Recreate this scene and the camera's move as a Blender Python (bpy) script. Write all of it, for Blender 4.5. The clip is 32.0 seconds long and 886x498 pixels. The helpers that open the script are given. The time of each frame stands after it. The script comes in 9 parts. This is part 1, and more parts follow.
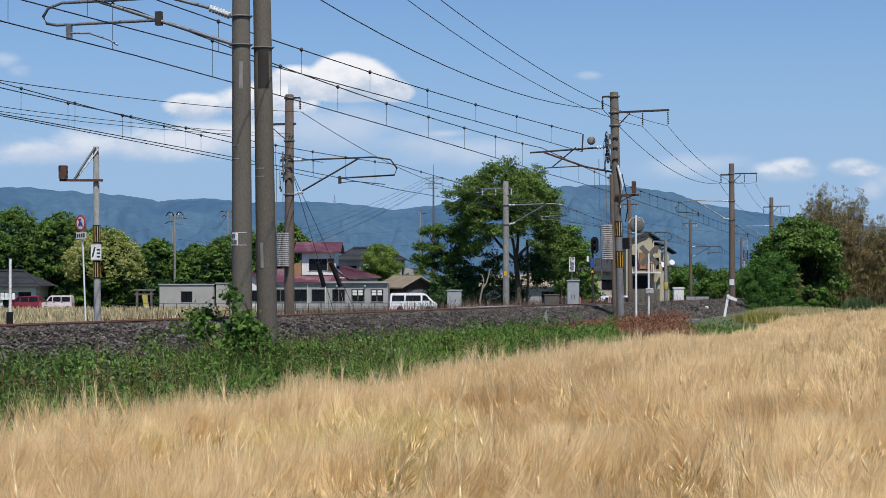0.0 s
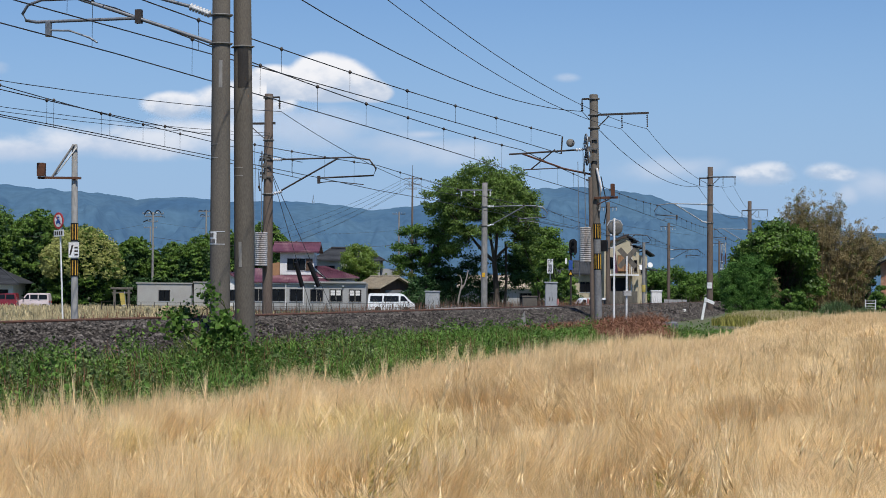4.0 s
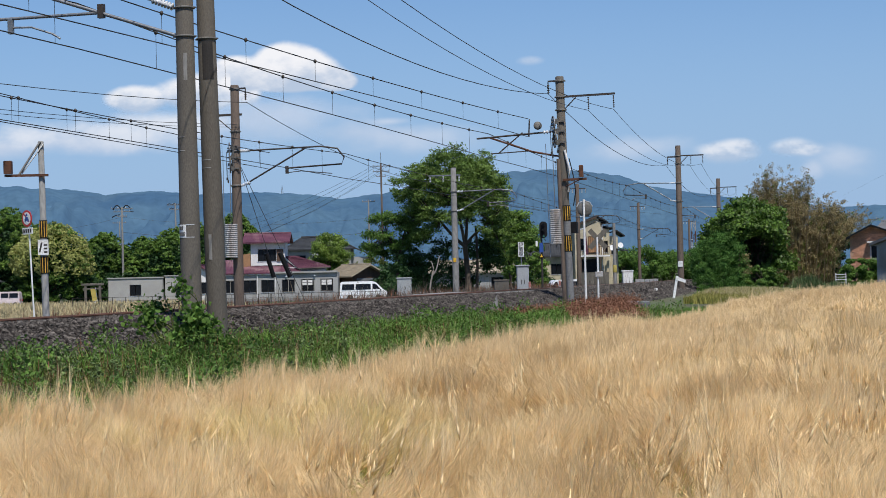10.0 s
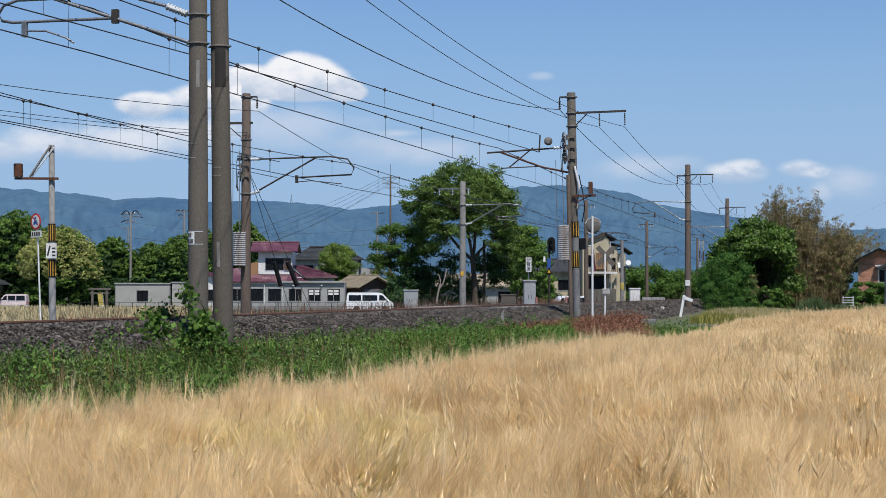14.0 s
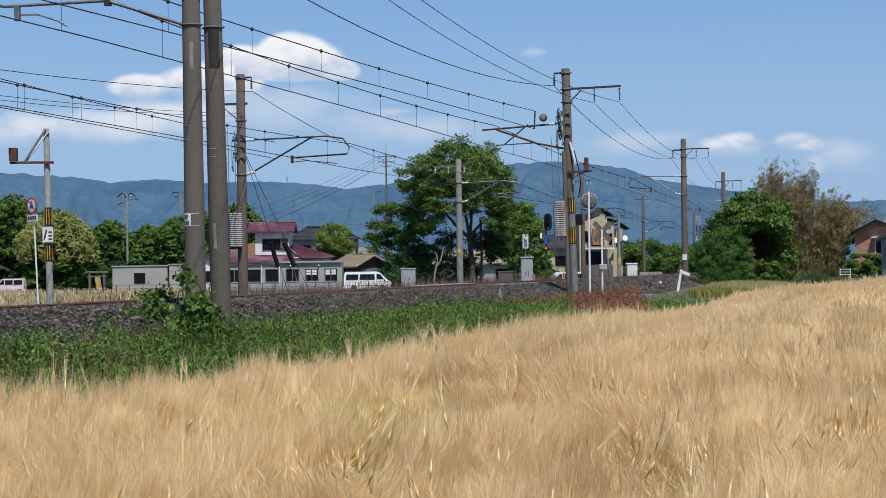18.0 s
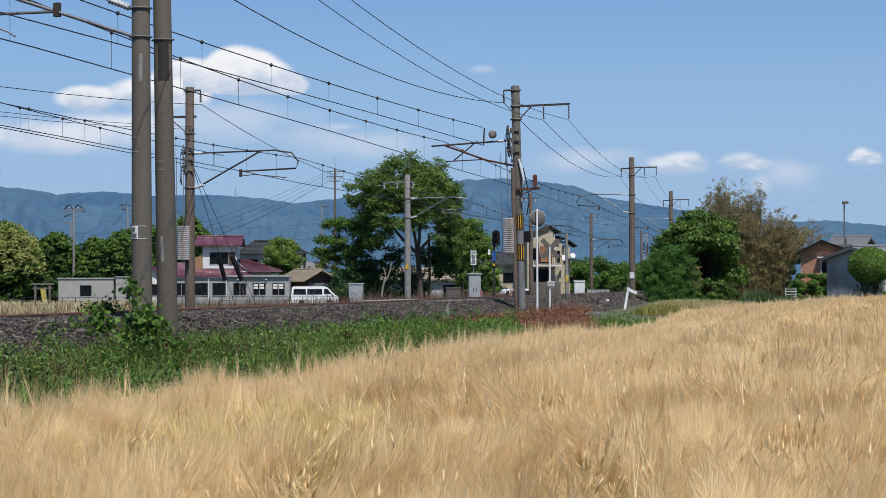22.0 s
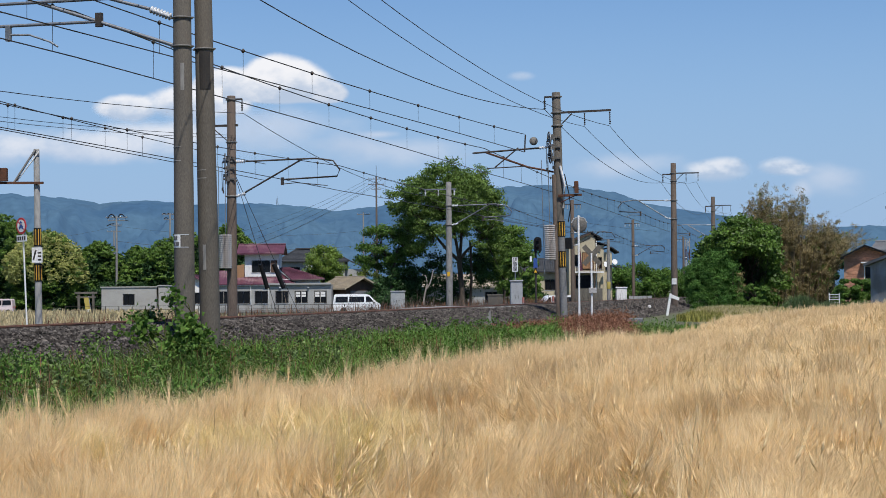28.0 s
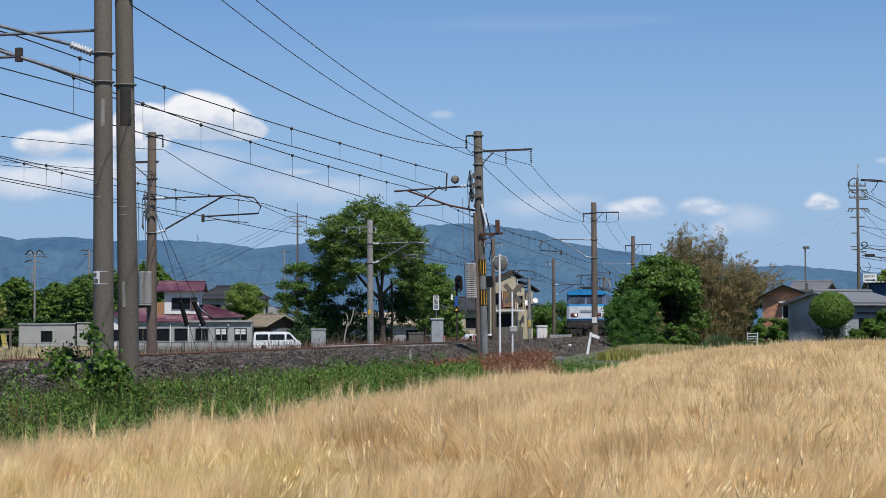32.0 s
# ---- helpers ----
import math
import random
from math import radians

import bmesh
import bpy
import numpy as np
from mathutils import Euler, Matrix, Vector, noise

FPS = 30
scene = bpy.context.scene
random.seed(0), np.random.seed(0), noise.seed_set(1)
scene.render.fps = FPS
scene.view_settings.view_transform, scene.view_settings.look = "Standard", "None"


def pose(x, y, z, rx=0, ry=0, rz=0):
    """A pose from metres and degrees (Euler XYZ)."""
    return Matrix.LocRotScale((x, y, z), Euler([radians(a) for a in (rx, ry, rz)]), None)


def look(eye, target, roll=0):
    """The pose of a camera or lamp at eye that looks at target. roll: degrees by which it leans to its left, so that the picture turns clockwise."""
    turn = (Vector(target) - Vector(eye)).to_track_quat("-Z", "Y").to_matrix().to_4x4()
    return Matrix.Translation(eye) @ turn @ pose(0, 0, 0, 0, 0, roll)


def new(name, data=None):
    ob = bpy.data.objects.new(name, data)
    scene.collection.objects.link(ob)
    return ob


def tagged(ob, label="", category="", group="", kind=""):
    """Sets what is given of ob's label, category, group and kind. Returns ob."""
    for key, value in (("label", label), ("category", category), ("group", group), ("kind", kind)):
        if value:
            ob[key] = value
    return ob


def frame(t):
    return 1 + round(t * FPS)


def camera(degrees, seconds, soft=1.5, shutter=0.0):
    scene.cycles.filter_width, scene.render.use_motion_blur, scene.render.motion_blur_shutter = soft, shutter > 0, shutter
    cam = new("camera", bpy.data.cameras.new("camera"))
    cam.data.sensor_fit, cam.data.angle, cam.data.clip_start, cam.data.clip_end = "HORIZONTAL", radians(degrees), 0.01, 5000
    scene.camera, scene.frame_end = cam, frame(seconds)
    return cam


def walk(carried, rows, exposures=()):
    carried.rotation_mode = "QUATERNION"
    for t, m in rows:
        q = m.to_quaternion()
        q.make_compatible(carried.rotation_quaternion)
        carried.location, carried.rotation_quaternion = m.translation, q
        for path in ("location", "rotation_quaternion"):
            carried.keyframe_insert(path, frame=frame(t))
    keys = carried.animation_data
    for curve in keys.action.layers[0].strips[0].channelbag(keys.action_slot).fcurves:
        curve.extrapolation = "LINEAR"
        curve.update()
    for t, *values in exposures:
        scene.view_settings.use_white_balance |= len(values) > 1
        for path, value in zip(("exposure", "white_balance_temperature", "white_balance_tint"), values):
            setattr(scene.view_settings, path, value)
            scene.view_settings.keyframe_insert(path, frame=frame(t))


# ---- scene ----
EYE = (0.0, 0.0, 1.55)
cam = camera(26.5, 32.0, soft=0.7)
# seconds, yaw to the left, pitch up, roll, in degrees: a hand-held camera that stands at the edge of the field
PATH = [
    (0, 1.680, 1.222, -0.100), (0.5, 1.521, 0.866, 0.180), (1, 2.053, 1.328, -0.366), (1.5, 2.698, 1.671, -0.619),
    (2, 2.976, 1.263, -0.420), (2.5, 3.012, 0.830, 0.272), (3, 2.449, 1.004, 0.775), (3.5, 1.505, 1.109, 0.755),
    (5.5, 0.117, 1.961, -0.403), (6, -1.090, 2.108, -0.471), (6.5, -2.289, 2.110, -0.978), (7, -3.671, 2.720, -1.761),
    (7.5, -3.928, 3.304, -1.947), (8, -3.288, 3.307, -1.968), (8.5, -1.968, 2.043, -1.758), (9, -0.432, 0.205, -1.506),
    (9.5, 0.163, 0.251, -1.653), (10, 0.134, 0.816, -1.351), (10.5, -0.147, 1.038, -0.762), (11, -0.927, 1.185, -0.428),
    (11.5, -1.288, 1.613, -0.461), (12, -0.994, 2.114, -0.536), (12.5, -0.477, 2.345, -0.524), (13, -0.032, 1.793, -0.216),
    (13.5, 0.350, 1.234, 0.100), (15.5, 0.331, 1.206, -0.013), (16, 0.090, 1.257, 0.203), (16.5, -0.464, 0.568, 0.332),
    (17, -0.036, 0.643, -0.095), (17.5, 0.319, 0.633, -0.346), (18, 0.272, 0.546, -0.802), (18.5, -0.151, 0.644, -0.619),
    (19, -0.486, 1.001, 0.137), (19.5, -0.975, 0.904, 0.266), (20, -1.398, 0.846, 0.445), (20.5, -1.296, 0.869, 0.413),
    (21, -1.096, 0.761, -0.176), (21.5, -1.080, 0.582, -0.452), (22, -1.313, 1.013, -0.199), (22.5, -1.294, 1.419, -0.097),
    (23, -0.891, 1.473, -0.116), (23.5, -0.685, 1.476, 0.072), (24, -0.747, 1.578, -0.332), (24.5, -0.765, 1.127, -0.612),
    (25, -0.631, 1.369, -0.113), (25.5, -0.428, 2.097, 0.218), (27.5, 0.172, 1.844, -0.607), (28, -0.049, 1.237, -0.469),
    (28.5, -0.610, 0.542, -0.454), (29, -1.068, 0.165, -0.441), (29.5, -1.197, 0.612, -0.344), (30, -1.340, 0.955, -0.422),
    (30.5, -1.987, 1.171, -0.674), (31, -2.110, 1.305, -0.369), (31.5, -2.213, 1.669, -0.221), (32, -2.457, 2.381, -0.274),
]


def aim(yaw, pitch, roll):
    y, p = radians(yaw), radians(pitch)
    ahead = Vector((-math.sin(y) * math.cos(p), math.cos(y) * math.cos(p), math.sin(p)))
    return look(EYE, Vector(EYE) + ahead, roll)


walk(cam, [(t, aim(y, p, r)) for t, y, p, r in PATH])

# ---- light: high midday sun, hazy blue sky ----
SUN_EL, SUN_AZ = 61.0, 163.0          # degrees; azimuth clockwise from +y
world = bpy.data.worlds.new("sky")
scene.world = world
world.use_nodes = True
wn, wl = world.node_tree.nodes, world.node_tree.links
wn.clear()
sky = wn.new("ShaderNodeTexSky")
sky.sky_type = "NISHITA"
sky.sun_disc = False
sky.sun_elevation = radians(SUN_EL)
sky.sun_rotation = radians(SUN_AZ)
sky.altitude, sky.air_density, sky.dust_density, sky.ozone_density = 0, 1.0, 0.3, 4.0
tint = wn.new("ShaderNodeMix")
tint.data_type, tint.blend_type = "RGBA", "MULTIPLY"
tint.inputs[0].default_value = 1.0
tint.inputs[7].default_value = (0.72, 0.90, 1.13, 1)
bg = wn.new("ShaderNodeBackground")
bg.inputs[1].default_value = 0.097
wo = wn.new("ShaderNodeOutputWorld")
wl.new(sky.outputs[0], tint.inputs[6])
# pale haze towards the horizon
geo, sep, low, haze = wn.new("ShaderNodeTexCoord"), wn.new("ShaderNodeSeparateXYZ"), wn.new("ShaderNodeMapRange"), wn.new("ShaderNodeMix")
wl.new(geo.outputs["Generated"], sep.inputs[0])
wl.new(sep.outputs[2], low.inputs[0])
low.interpolation_type = "SMOOTHSTEP"
low.inputs[1].default_value, low.inputs[2].default_value, low.inputs[3].default_value, low.inputs[4].default_value = 0.0, 0.21, 0.88, 0.0
haze.data_type = "RGBA"
haze.inputs[7].default_value = (3.4, 5.05, 7.8, 1)
wl.new(low.outputs[0], haze.inputs[0])
wl.new(tint.outputs[2], haze.inputs[6])
wl.new(haze.outputs[2], bg.inputs[0])
wl.new(bg.outputs[0], wo.inputs[0])
sun = new("sun", bpy.data.lights.new("sun", "SUN"))
sun.data.energy, sun.data.angle, sun.data.color = 5.0, radians(0.55), (1.0, 0.95, 0.88)
sun.matrix_world = look((0, 0, 50), (-50 * math.sin(radians(SUN_AZ)) * math.cos(radians(SUN_EL)),
                                     -50 * math.cos(radians(SUN_AZ)) * math.cos(radians(SUN_EL)), 50 - 50 * math.sin(radians(SUN_EL))))
scene.view_settings.exposure = -0.05
# ---- materials ----
def mat(name, a, b=None, scale=4.0, rough=0.7, metal=0.0, bump=0.0, grain=30.0, stretch=(1, 1, 1), island=0.0, objvar=0.0, trans=0.0, stain=None, spec=0.4):
    """Two-tone surface: a large soft pattern between colours a and b, a fine grain, optional stain, island or object variation and bump."""
    m = bpy.data.materials.new(name)
    m.use_nodes = True
    n, l = m.node_tree.nodes, m.node_tree.links
    p = n["Principled BSDF"]
    p.inputs["Roughness"].default_value, p.inputs["Metallic"].default_value = rough, metal
    p.inputs["Specular IOR Level"].default_value = spec
    b = b or tuple(c * 0.8 for c in a)
    tc, mp = n.new("ShaderNodeTexCoord"), n.new("ShaderNodeMapping")
    mp.inputs["Scale"].default_value = stretch
    l.new(tc.outputs["Object"], mp.inputs[0])

    def tex(s, detail):
        t = n.new("ShaderNodeTexNoise")
        t.inputs["Scale"].default_value, t.inputs["Detail"].default_value = s, detail
        l.new(mp.outputs[0], t.inputs["Vector"])
        return t

    big, fine = tex(scale, 4), tex(grain, 3)
    ramp = n.new("ShaderNodeMapRange")
    ramp.inputs[1].default_value, ramp.inputs[2].default_value = 0.35, 0.65
    l.new(big.outputs[0], ramp.inputs[0])

    def mix(kind, fac, c1, c2):
        x = n.new("ShaderNodeMix")
        x.data_type, x.blend_type = "RGBA", kind
        for sock, v in ((x.inputs[0], fac), (x.inputs[6], c1), (x.inputs[7], c2)):
            if isinstance(v, bpy.types.NodeSocket):
                l.new(v, sock)
            else:
                sock.default_value = (*v, 1) if isinstance(v, tuple) else v
        return x.outputs[2]

    col = mix("MIX", ramp.outputs[0], a, b)
    if stain:
        st = tex(scale * 0.45, 6)
        sr = n.new("ShaderNodeMapRange")
        sr.inputs[1].default_value, sr.inputs[2].default_value = 0.56, 0.7
        l.new(st.outputs[0], sr.inputs[0])
        col = mix("MIX", sr.outputs[0], col, stain)
    gr = n.new("ShaderNodeMapRange")
    gr.inputs[1].default_value, gr.inputs[2].default_value, gr.inputs[3].default_value, gr.inputs[4].default_value = 0.3, 0.7, 0.78, 1.2
    l.new(fine.outputs[0], gr.inputs[0])
    cc = n.new("ShaderNodeCombineColor")
    for i in range(3):
        l.new(gr.outputs[0], cc.inputs[i])
    col = mix("MULTIPLY", 1.0, col, cc.outputs[0])
    for amount, node, out in ((island, "ShaderNodeNewGeometry", "Random Per Island"), (objvar, "ShaderNodeObjectInfo", "Random")):
        if amount:
            g, r, k = n.new(node), n.new("ShaderNodeMapRange"), n.new("ShaderNodeCombineColor")
            r.inputs[3].default_value, r.inputs[4].default_value = 1 - amount, 1 + amount
            l.new(g.outputs[out], r.inputs[0])
            for i in range(3):
                l.new(r.outputs[0], k.inputs[i])
            col = mix("MULTIPLY", 1.0, col, k.outputs[0])
    l.new(col, p.inputs["Base Color"])
    if bump:
        bp = n.new("ShaderNodeBump")
        bp.inputs["Strength"].default_value, bp.inputs["Distance"].default_value = bump, 0.02
        l.new(fine.outputs[0], bp.inputs["Height"])
        l.new(bp.outputs[0], p.inputs["Normal"])
    if trans:
        tr, ms, out = n.new("ShaderNodeBsdfTranslucent"), n.new("ShaderNodeMixShader"), n["Material Output"]
        l.new(col, tr.inputs[0])
        ms.inputs[0].default_value = trans
        l.new(p.outputs[0], ms.inputs[1])
        l.new(tr.outputs[0], ms.inputs[2])
        l.new(ms.outputs[0], out.inputs[0])
    return m


def glow(name, colour, strength):
    m = mat(name, colour, colour)
    p = m.node_tree.nodes["Principled BSDF"]
    p.inputs["Emission Color"].default_value, p.inputs["Emission Strength"].default_value = (*colour, 1), strength
    return m


def glass_dark(name, tone=(0.02, 0.025, 0.03)):
    m = mat(name, tone, tuple(c * 1.6 for c in tone), rough=0.12, spec=0.2, scale=1.5)
    return m


M_SOIL = mat("soil", (0.10, 0.085, 0.05), (0.07, 0.10, 0.035), 0.15, 0.95, bump=0.6, grain=3.0)
M_BALLAST = mat("ballast", (0.034, 0.029, 0.026), (0.022, 0.019, 0.017), 0.8, 0.95, bump=1.0, grain=9.0, stain=(0.025, 0.018, 0.013), spec=0.1)
M_STONE = mat("ballast_stone", (0.103, 0.092, 0.083), (0.032, 0.028, 0.025), 3.5, 0.95, island=0.9, grain=40, spec=0.12)
M_RAIL = mat("rail_rust", (0.30, 0.145, 0.09), (0.21, 0.11, 0.075), 3, 0.7, 0.2, bump=0.3)
M_SLEEPER = mat("sleeper_concrete", (0.34, 0.31, 0.28), (0.26, 0.22, 0.19), 2, 0.9, objvar=0.15, bump=0.4)
M_CONC = mat("pole_concrete", (0.13, 0.115, 0.095), (0.108, 0.096, 0.08), 1.2, 0.85, bump=0.12, grain=60, stretch=(1, 1, 0.4), stain=(0.11, 0.097, 0.08))
M_CONC_D = mat("stained_pole_concrete", (0.118, 0.104, 0.085), (0.09, 0.079, 0.065), 0.9, 0.85, bump=0.12, grain=60, stretch=(1, 1, 0.3), stain=(0.06, 0.052, 0.044))
M_CONC_L = mat("pale_concrete", (0.25, 0.243, 0.23), (0.205, 0.20, 0.19), 1.4, 0.85, bump=0.08, grain=14, stretch=(1, 1, 0.3), stain=(0.17, 0.152, 0.13))
M_BROWN = mat("brown_pole", (0.15, 0.115, 0.09), (0.10, 0.075, 0.06), 1.2, 0.85, bump=0.3, grain=40, stretch=(1, 1, 0.2))
M_GALV = mat("galvanised_steel", (0.27, 0.28, 0.29), (0.20, 0.21, 0.22), 5, 0.45, 0.5)
M_RUST = mat("rusty_steel", (0.13, 0.055, 0.03), (0.08, 0.038, 0.024), 6, 0.8, 0.2)
M_DARK = mat("dark_steel", (0.045, 0.042, 0.04), (0.07, 0.055, 0.045), 6, 0.6, 0.3)
M_WIRE = mat("wire", (0.045, 0.045, 0.048), (0.06, 0.055, 0.05), 8, 0.55, 0.4)
M_INSUL = mat("porcelain", (0.60, 0.62, 0.64), (0.50, 0.52, 0.54), 10, 0.25)
M_WHITE = mat("white_paint", (0.78, 0.78, 0.77), (0.68, 0.68, 0.66), 3, 0.5, stain=(0.55, 0.52, 0.47))
M_YELLOW = mat("yellow_paint", (0.72, 0.42, 0.03), (0.60, 0.34, 0.03), 6, 0.55)
M_BLACK = mat("black_paint", (0.009, 0.009, 0.01), (0.016, 0.016, 0.016), 5, 0.55, spec=0.15)
M_RED = mat("red_paint", (0.55, 0.04, 0.04), (0.45, 0.04, 0.04), 6, 0.45)
M_BLUE = mat("blue_paint", (0.03, 0.09, 0.33), (0.03, 0.07, 0.25), 6, 0.45)
M_BOXG = mat("grey_cabinet_paint", (0.36, 0.375, 0.385), (0.31, 0.32, 0.33), 3, 0.55, stain=(0.30, 0.26, 0.22))
M_BARK = mat("bark", (0.085, 0.065, 0.05), (0.05, 0.04, 0.032), 2.5, 0.95, bump=0.8, grain=18, stretch=(1, 1, 0.3))
M_LEAF = mat("leaf_mid", (0.14, 0.235, 0.04), (0.08, 0.15, 0.025), 0.5, 0.5, island=0.5, trans=0.27, spec=0.25)
M_LEAF_B = mat("leaf_broad_tree", (0.175, 0.265, 0.06), (0.105, 0.175, 0.04), 0.4, 0.5, island=0.5, trans=0.36, spec=0.2)
# dark leaf; inside crowns its colour also stands in for shade
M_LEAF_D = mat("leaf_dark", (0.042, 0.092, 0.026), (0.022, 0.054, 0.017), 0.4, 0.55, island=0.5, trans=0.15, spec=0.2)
M_LEAF_L = mat("leaf_bright", (0.23, 0.32, 0.06), (0.16, 0.25, 0.042), 0.5, 0.42, island=0.35, trans=0.4)
M_FINE = mat("fine_feathery_leaf", (0.11, 0.225, 0.05), (0.055, 0.13, 0.03), 0.9, 0.7, island=0.5, trans=0.3, spec=0.1)
M_VINE = mat("vine_leaf", (0.125, 0.215, 0.036), (0.06, 0.12, 0.022), 0.9, 0.45, island=0.6, trans=0.35, spec=0.3)
M_CLAMP = mat("dull_clamp_steel", (0.17, 0.165, 0.155), (0.12, 0.115, 0.105), 6, 0.7, 0.3)
M_CANE = mat("dry_cane", (0.13, 0.09, 0.045), (0.09, 0.065, 0.035), 0.7, 0.8, island=0.3)
M_BLOSSOM = mat("blossom_leaf", (0.44, 0.45, 0.15), (0.34, 0.37, 0.11), 0.6, 0.7, island=0.3, trans=0.3)
M_BAMBOO = mat("dry_bamboo_leaf", (0.39, 0.315, 0.16), (0.28, 0.23, 0.11), 0.5, 0.75, island=0.45, trans=0.45)
M_GRASS = mat("grass_blade", (0.165, 0.29, 0.055), (0.09, 0.175, 0.033), 0.5, 0.65, island=0.6, trans=0.4, spec=0.2)
M_WEED = mat("weed_leaf", (0.13, 0.17, 0.035), (0.055, 0.075, 0.019), 0.6, 0.75, island=0.6, trans=0.35, spec=0.15)
M_WEED_R = mat("red_brown_weed", (0.26, 0.125, 0.075), (0.15, 0.075, 0.045), 0.5, 0.9, island=0.5, trans=0.25, spec=0.15)
M_REED = mat("reed_blade", (0.18, 0.25, 0.11), (0.10, 0.155, 0.06), 0.6, 0.7, island=0.4, trans=0.35, spec=0.2)
M_MUGWORT = mat("mugwort_leaf", (0.165, 0.22, 0.08), (0.09, 0.135, 0.048), 0.5, 0.75, island=0.55, trans=0.3, spec=0.15)
M_DRY = mat("dry_grass", (0.60, 0.49, 0.28), (0.50, 0.40, 0.22), 0.5, 0.85, island=0.3, trans=0.3)
M_BARLEY = mat("barley", (0.93, 0.74, 0.44), (0.70, 0.495, 0.23), 3.0, 0.45, island=0.16, trans=0.33, spec=0.4)
M_STEM = mat("barley_stem", (0.56, 0.49, 0.15), (0.40, 0.40, 0.10), 1.0, 0.75, island=0.4, trans=0.35)
M_FIELD = mat("stubble_soil", (0.55, 0.42, 0.19), (0.42, 0.33, 0.13), 1.0, 0.95, bump=0.5, grain=8)
M_WALL_G = mat("grey_render_wall", (0.35, 0.35, 0.34), (0.30, 0.30, 0.29), 0.8, 0.85, stain=(0.24, 0.23, 0.21))
M_WALL_W = mat("white_render_wall", (0.72, 0.71, 0.69), (0.64, 0.63, 0.61), 0.8, 0.8, stain=(0.52, 0.50, 0.46))
M_WALL_Y = mat("cream_render_wall", (0.50, 0.44, 0.31), (0.43, 0.375, 0.26), 0.8, 0.85, stain=(0.28, 0.245, 0.18))
M_WALL_P = mat("pale_prefab_panel", (0.37, 0.365, 0.34), (0.33, 0.32, 0.30), 1.0, 0.7, stain=(0.34, 0.32, 0.29))
M_ORANGE = mat("orange_board", (0.33, 0.18, 0.09), (0.27, 0.15, 0.075), 1.0, 0.8)
M_BRICK = mat("brick", (0.46, 0.235, 0.15), (0.38, 0.19, 0.12), 1.2, 0.85, objvar=0.2, bump=0.3)
M_MORTAR = mat("mortar", (0.42, 0.25, 0.17), (0.36, 0.22, 0.15), 2, 0.9)
M_ROOF_R = mat("red_metal_roof", (0.125, 0.047, 0.068), (0.082, 0.030, 0.047), 0.9, 0.5, stain=(0.21, 0.12, 0.13), spec=0.3)
M_ROOF_G = mat("grey_tile_roof", (0.052, 0.055, 0.061), (0.036, 0.039, 0.044), 1.0, 0.8, objvar=0.2, spec=0.1)
M_ROOF_T = mat("tan_tile_roof", (0.34, 0.29, 0.21), (0.27, 0.23, 0.17), 1.0, 0.8, objvar=0.2)
M_SHED = mat("blue_grey_metal_wall", (0.31, 0.33, 0.345), (0.265, 0.285, 0.30), 1.0, 0.6, stain=(0.20, 0.19, 0.18))
M_SHED_R = mat("grey_metal_roof", (0.175, 0.183, 0.195), (0.145, 0.152, 0.16), 1.0, 0.6, stain=(0.13, 0.115, 0.105), spec=0.25)
M_BARN = mat("deep_blue_metal_wall", (0.018, 0.065, 0.15), (0.015, 0.05, 0.12), 1.0, 0.5)
M_WOOD = mat("dark_wood", (0.10, 0.06, 0.04), (0.07, 0.045, 0.03), 2.0, 0.85, stretch=(1, 1, 0.2))
M_GLASS = glass_dark("window_glass", (0.008, 0.009, 0.011))
M_SILVER = mat("aluminium", (0.55, 0.56, 0.57), (0.45, 0.46, 0.47), 4, 0.4, 0.5)
M_CARW = mat("white_car_paint", (0.80, 0.81, 0.82), (0.76, 0.77, 0.78), 2, 0.25, spec=0.6)
M_CARR = mat("dark_red_car_paint", (0.24, 0.025, 0.035), (0.20, 0.02, 0.03), 2, 0.25, spec=0.6)
M_CARP = mat("pale_pink_car_paint", (0.70, 0.58, 0.58), (0.66, 0.55, 0.55), 2, 0.3, spec=0.6)
M_TYRE = mat("tyre", (0.02, 0.02, 0.02), (0.03, 0.03, 0.03), 5, 0.85)
M_LOCOB = mat("loco_blue_paint", (0.03, 0.25, 0.50), (0.025, 0.21, 0.43), 2, 0.35, stain=(0.03, 0.17, 0.32))
M_LOCOS = mat("loco_slate_paint", (0.15, 0.19, 0.30), (0.12, 0.155, 0.25), 2, 0.4, stain=(0.10, 0.12, 0.18))
M_CABGLASS = glass_dark("cab_glass", (0.045, 0.055, 0.075))
M_LOCOW = mat("loco_white_paint", (0.66, 0.69, 0.72), (0.58, 0.61, 0.64), 1.5, 0.4, stain=(0.42, 0.42, 0.42))
M_UNDER = mat("underframe_dirt", (0.022, 0.02, 0.019), (0.035, 0.03, 0.026), 2, 0.8)
M_LAMP = glow("headlight_lens", (1.0, 0.66, 0.42), 4.0)
M_GREENLAMP = glow("green_signal_lens", (0.02, 0.10, 0.08), 0.05)
M_SLEEVE = mat("grey_pole_sleeve", (0.19, 0.192, 0.192), (0.155, 0.157, 0.157), 1.4, 0.8, bump=0.06, grain=14, stain=(0.13, 0.125, 0.115))
M_WEIGHT = mat("cast_weight_grey", (0.43, 0.425, 0.41), (0.36, 0.35, 0.34), 4, 0.7, 0.1, stain=(0.2, 0.16, 0.13))
M_LEAF_W = mat("broad_weed_leaf", (0.12, 0.215, 0.04), (0.07, 0.14, 0.026), 0.5, 0.6, island=0.45, trans=0.35, spec=0.2)
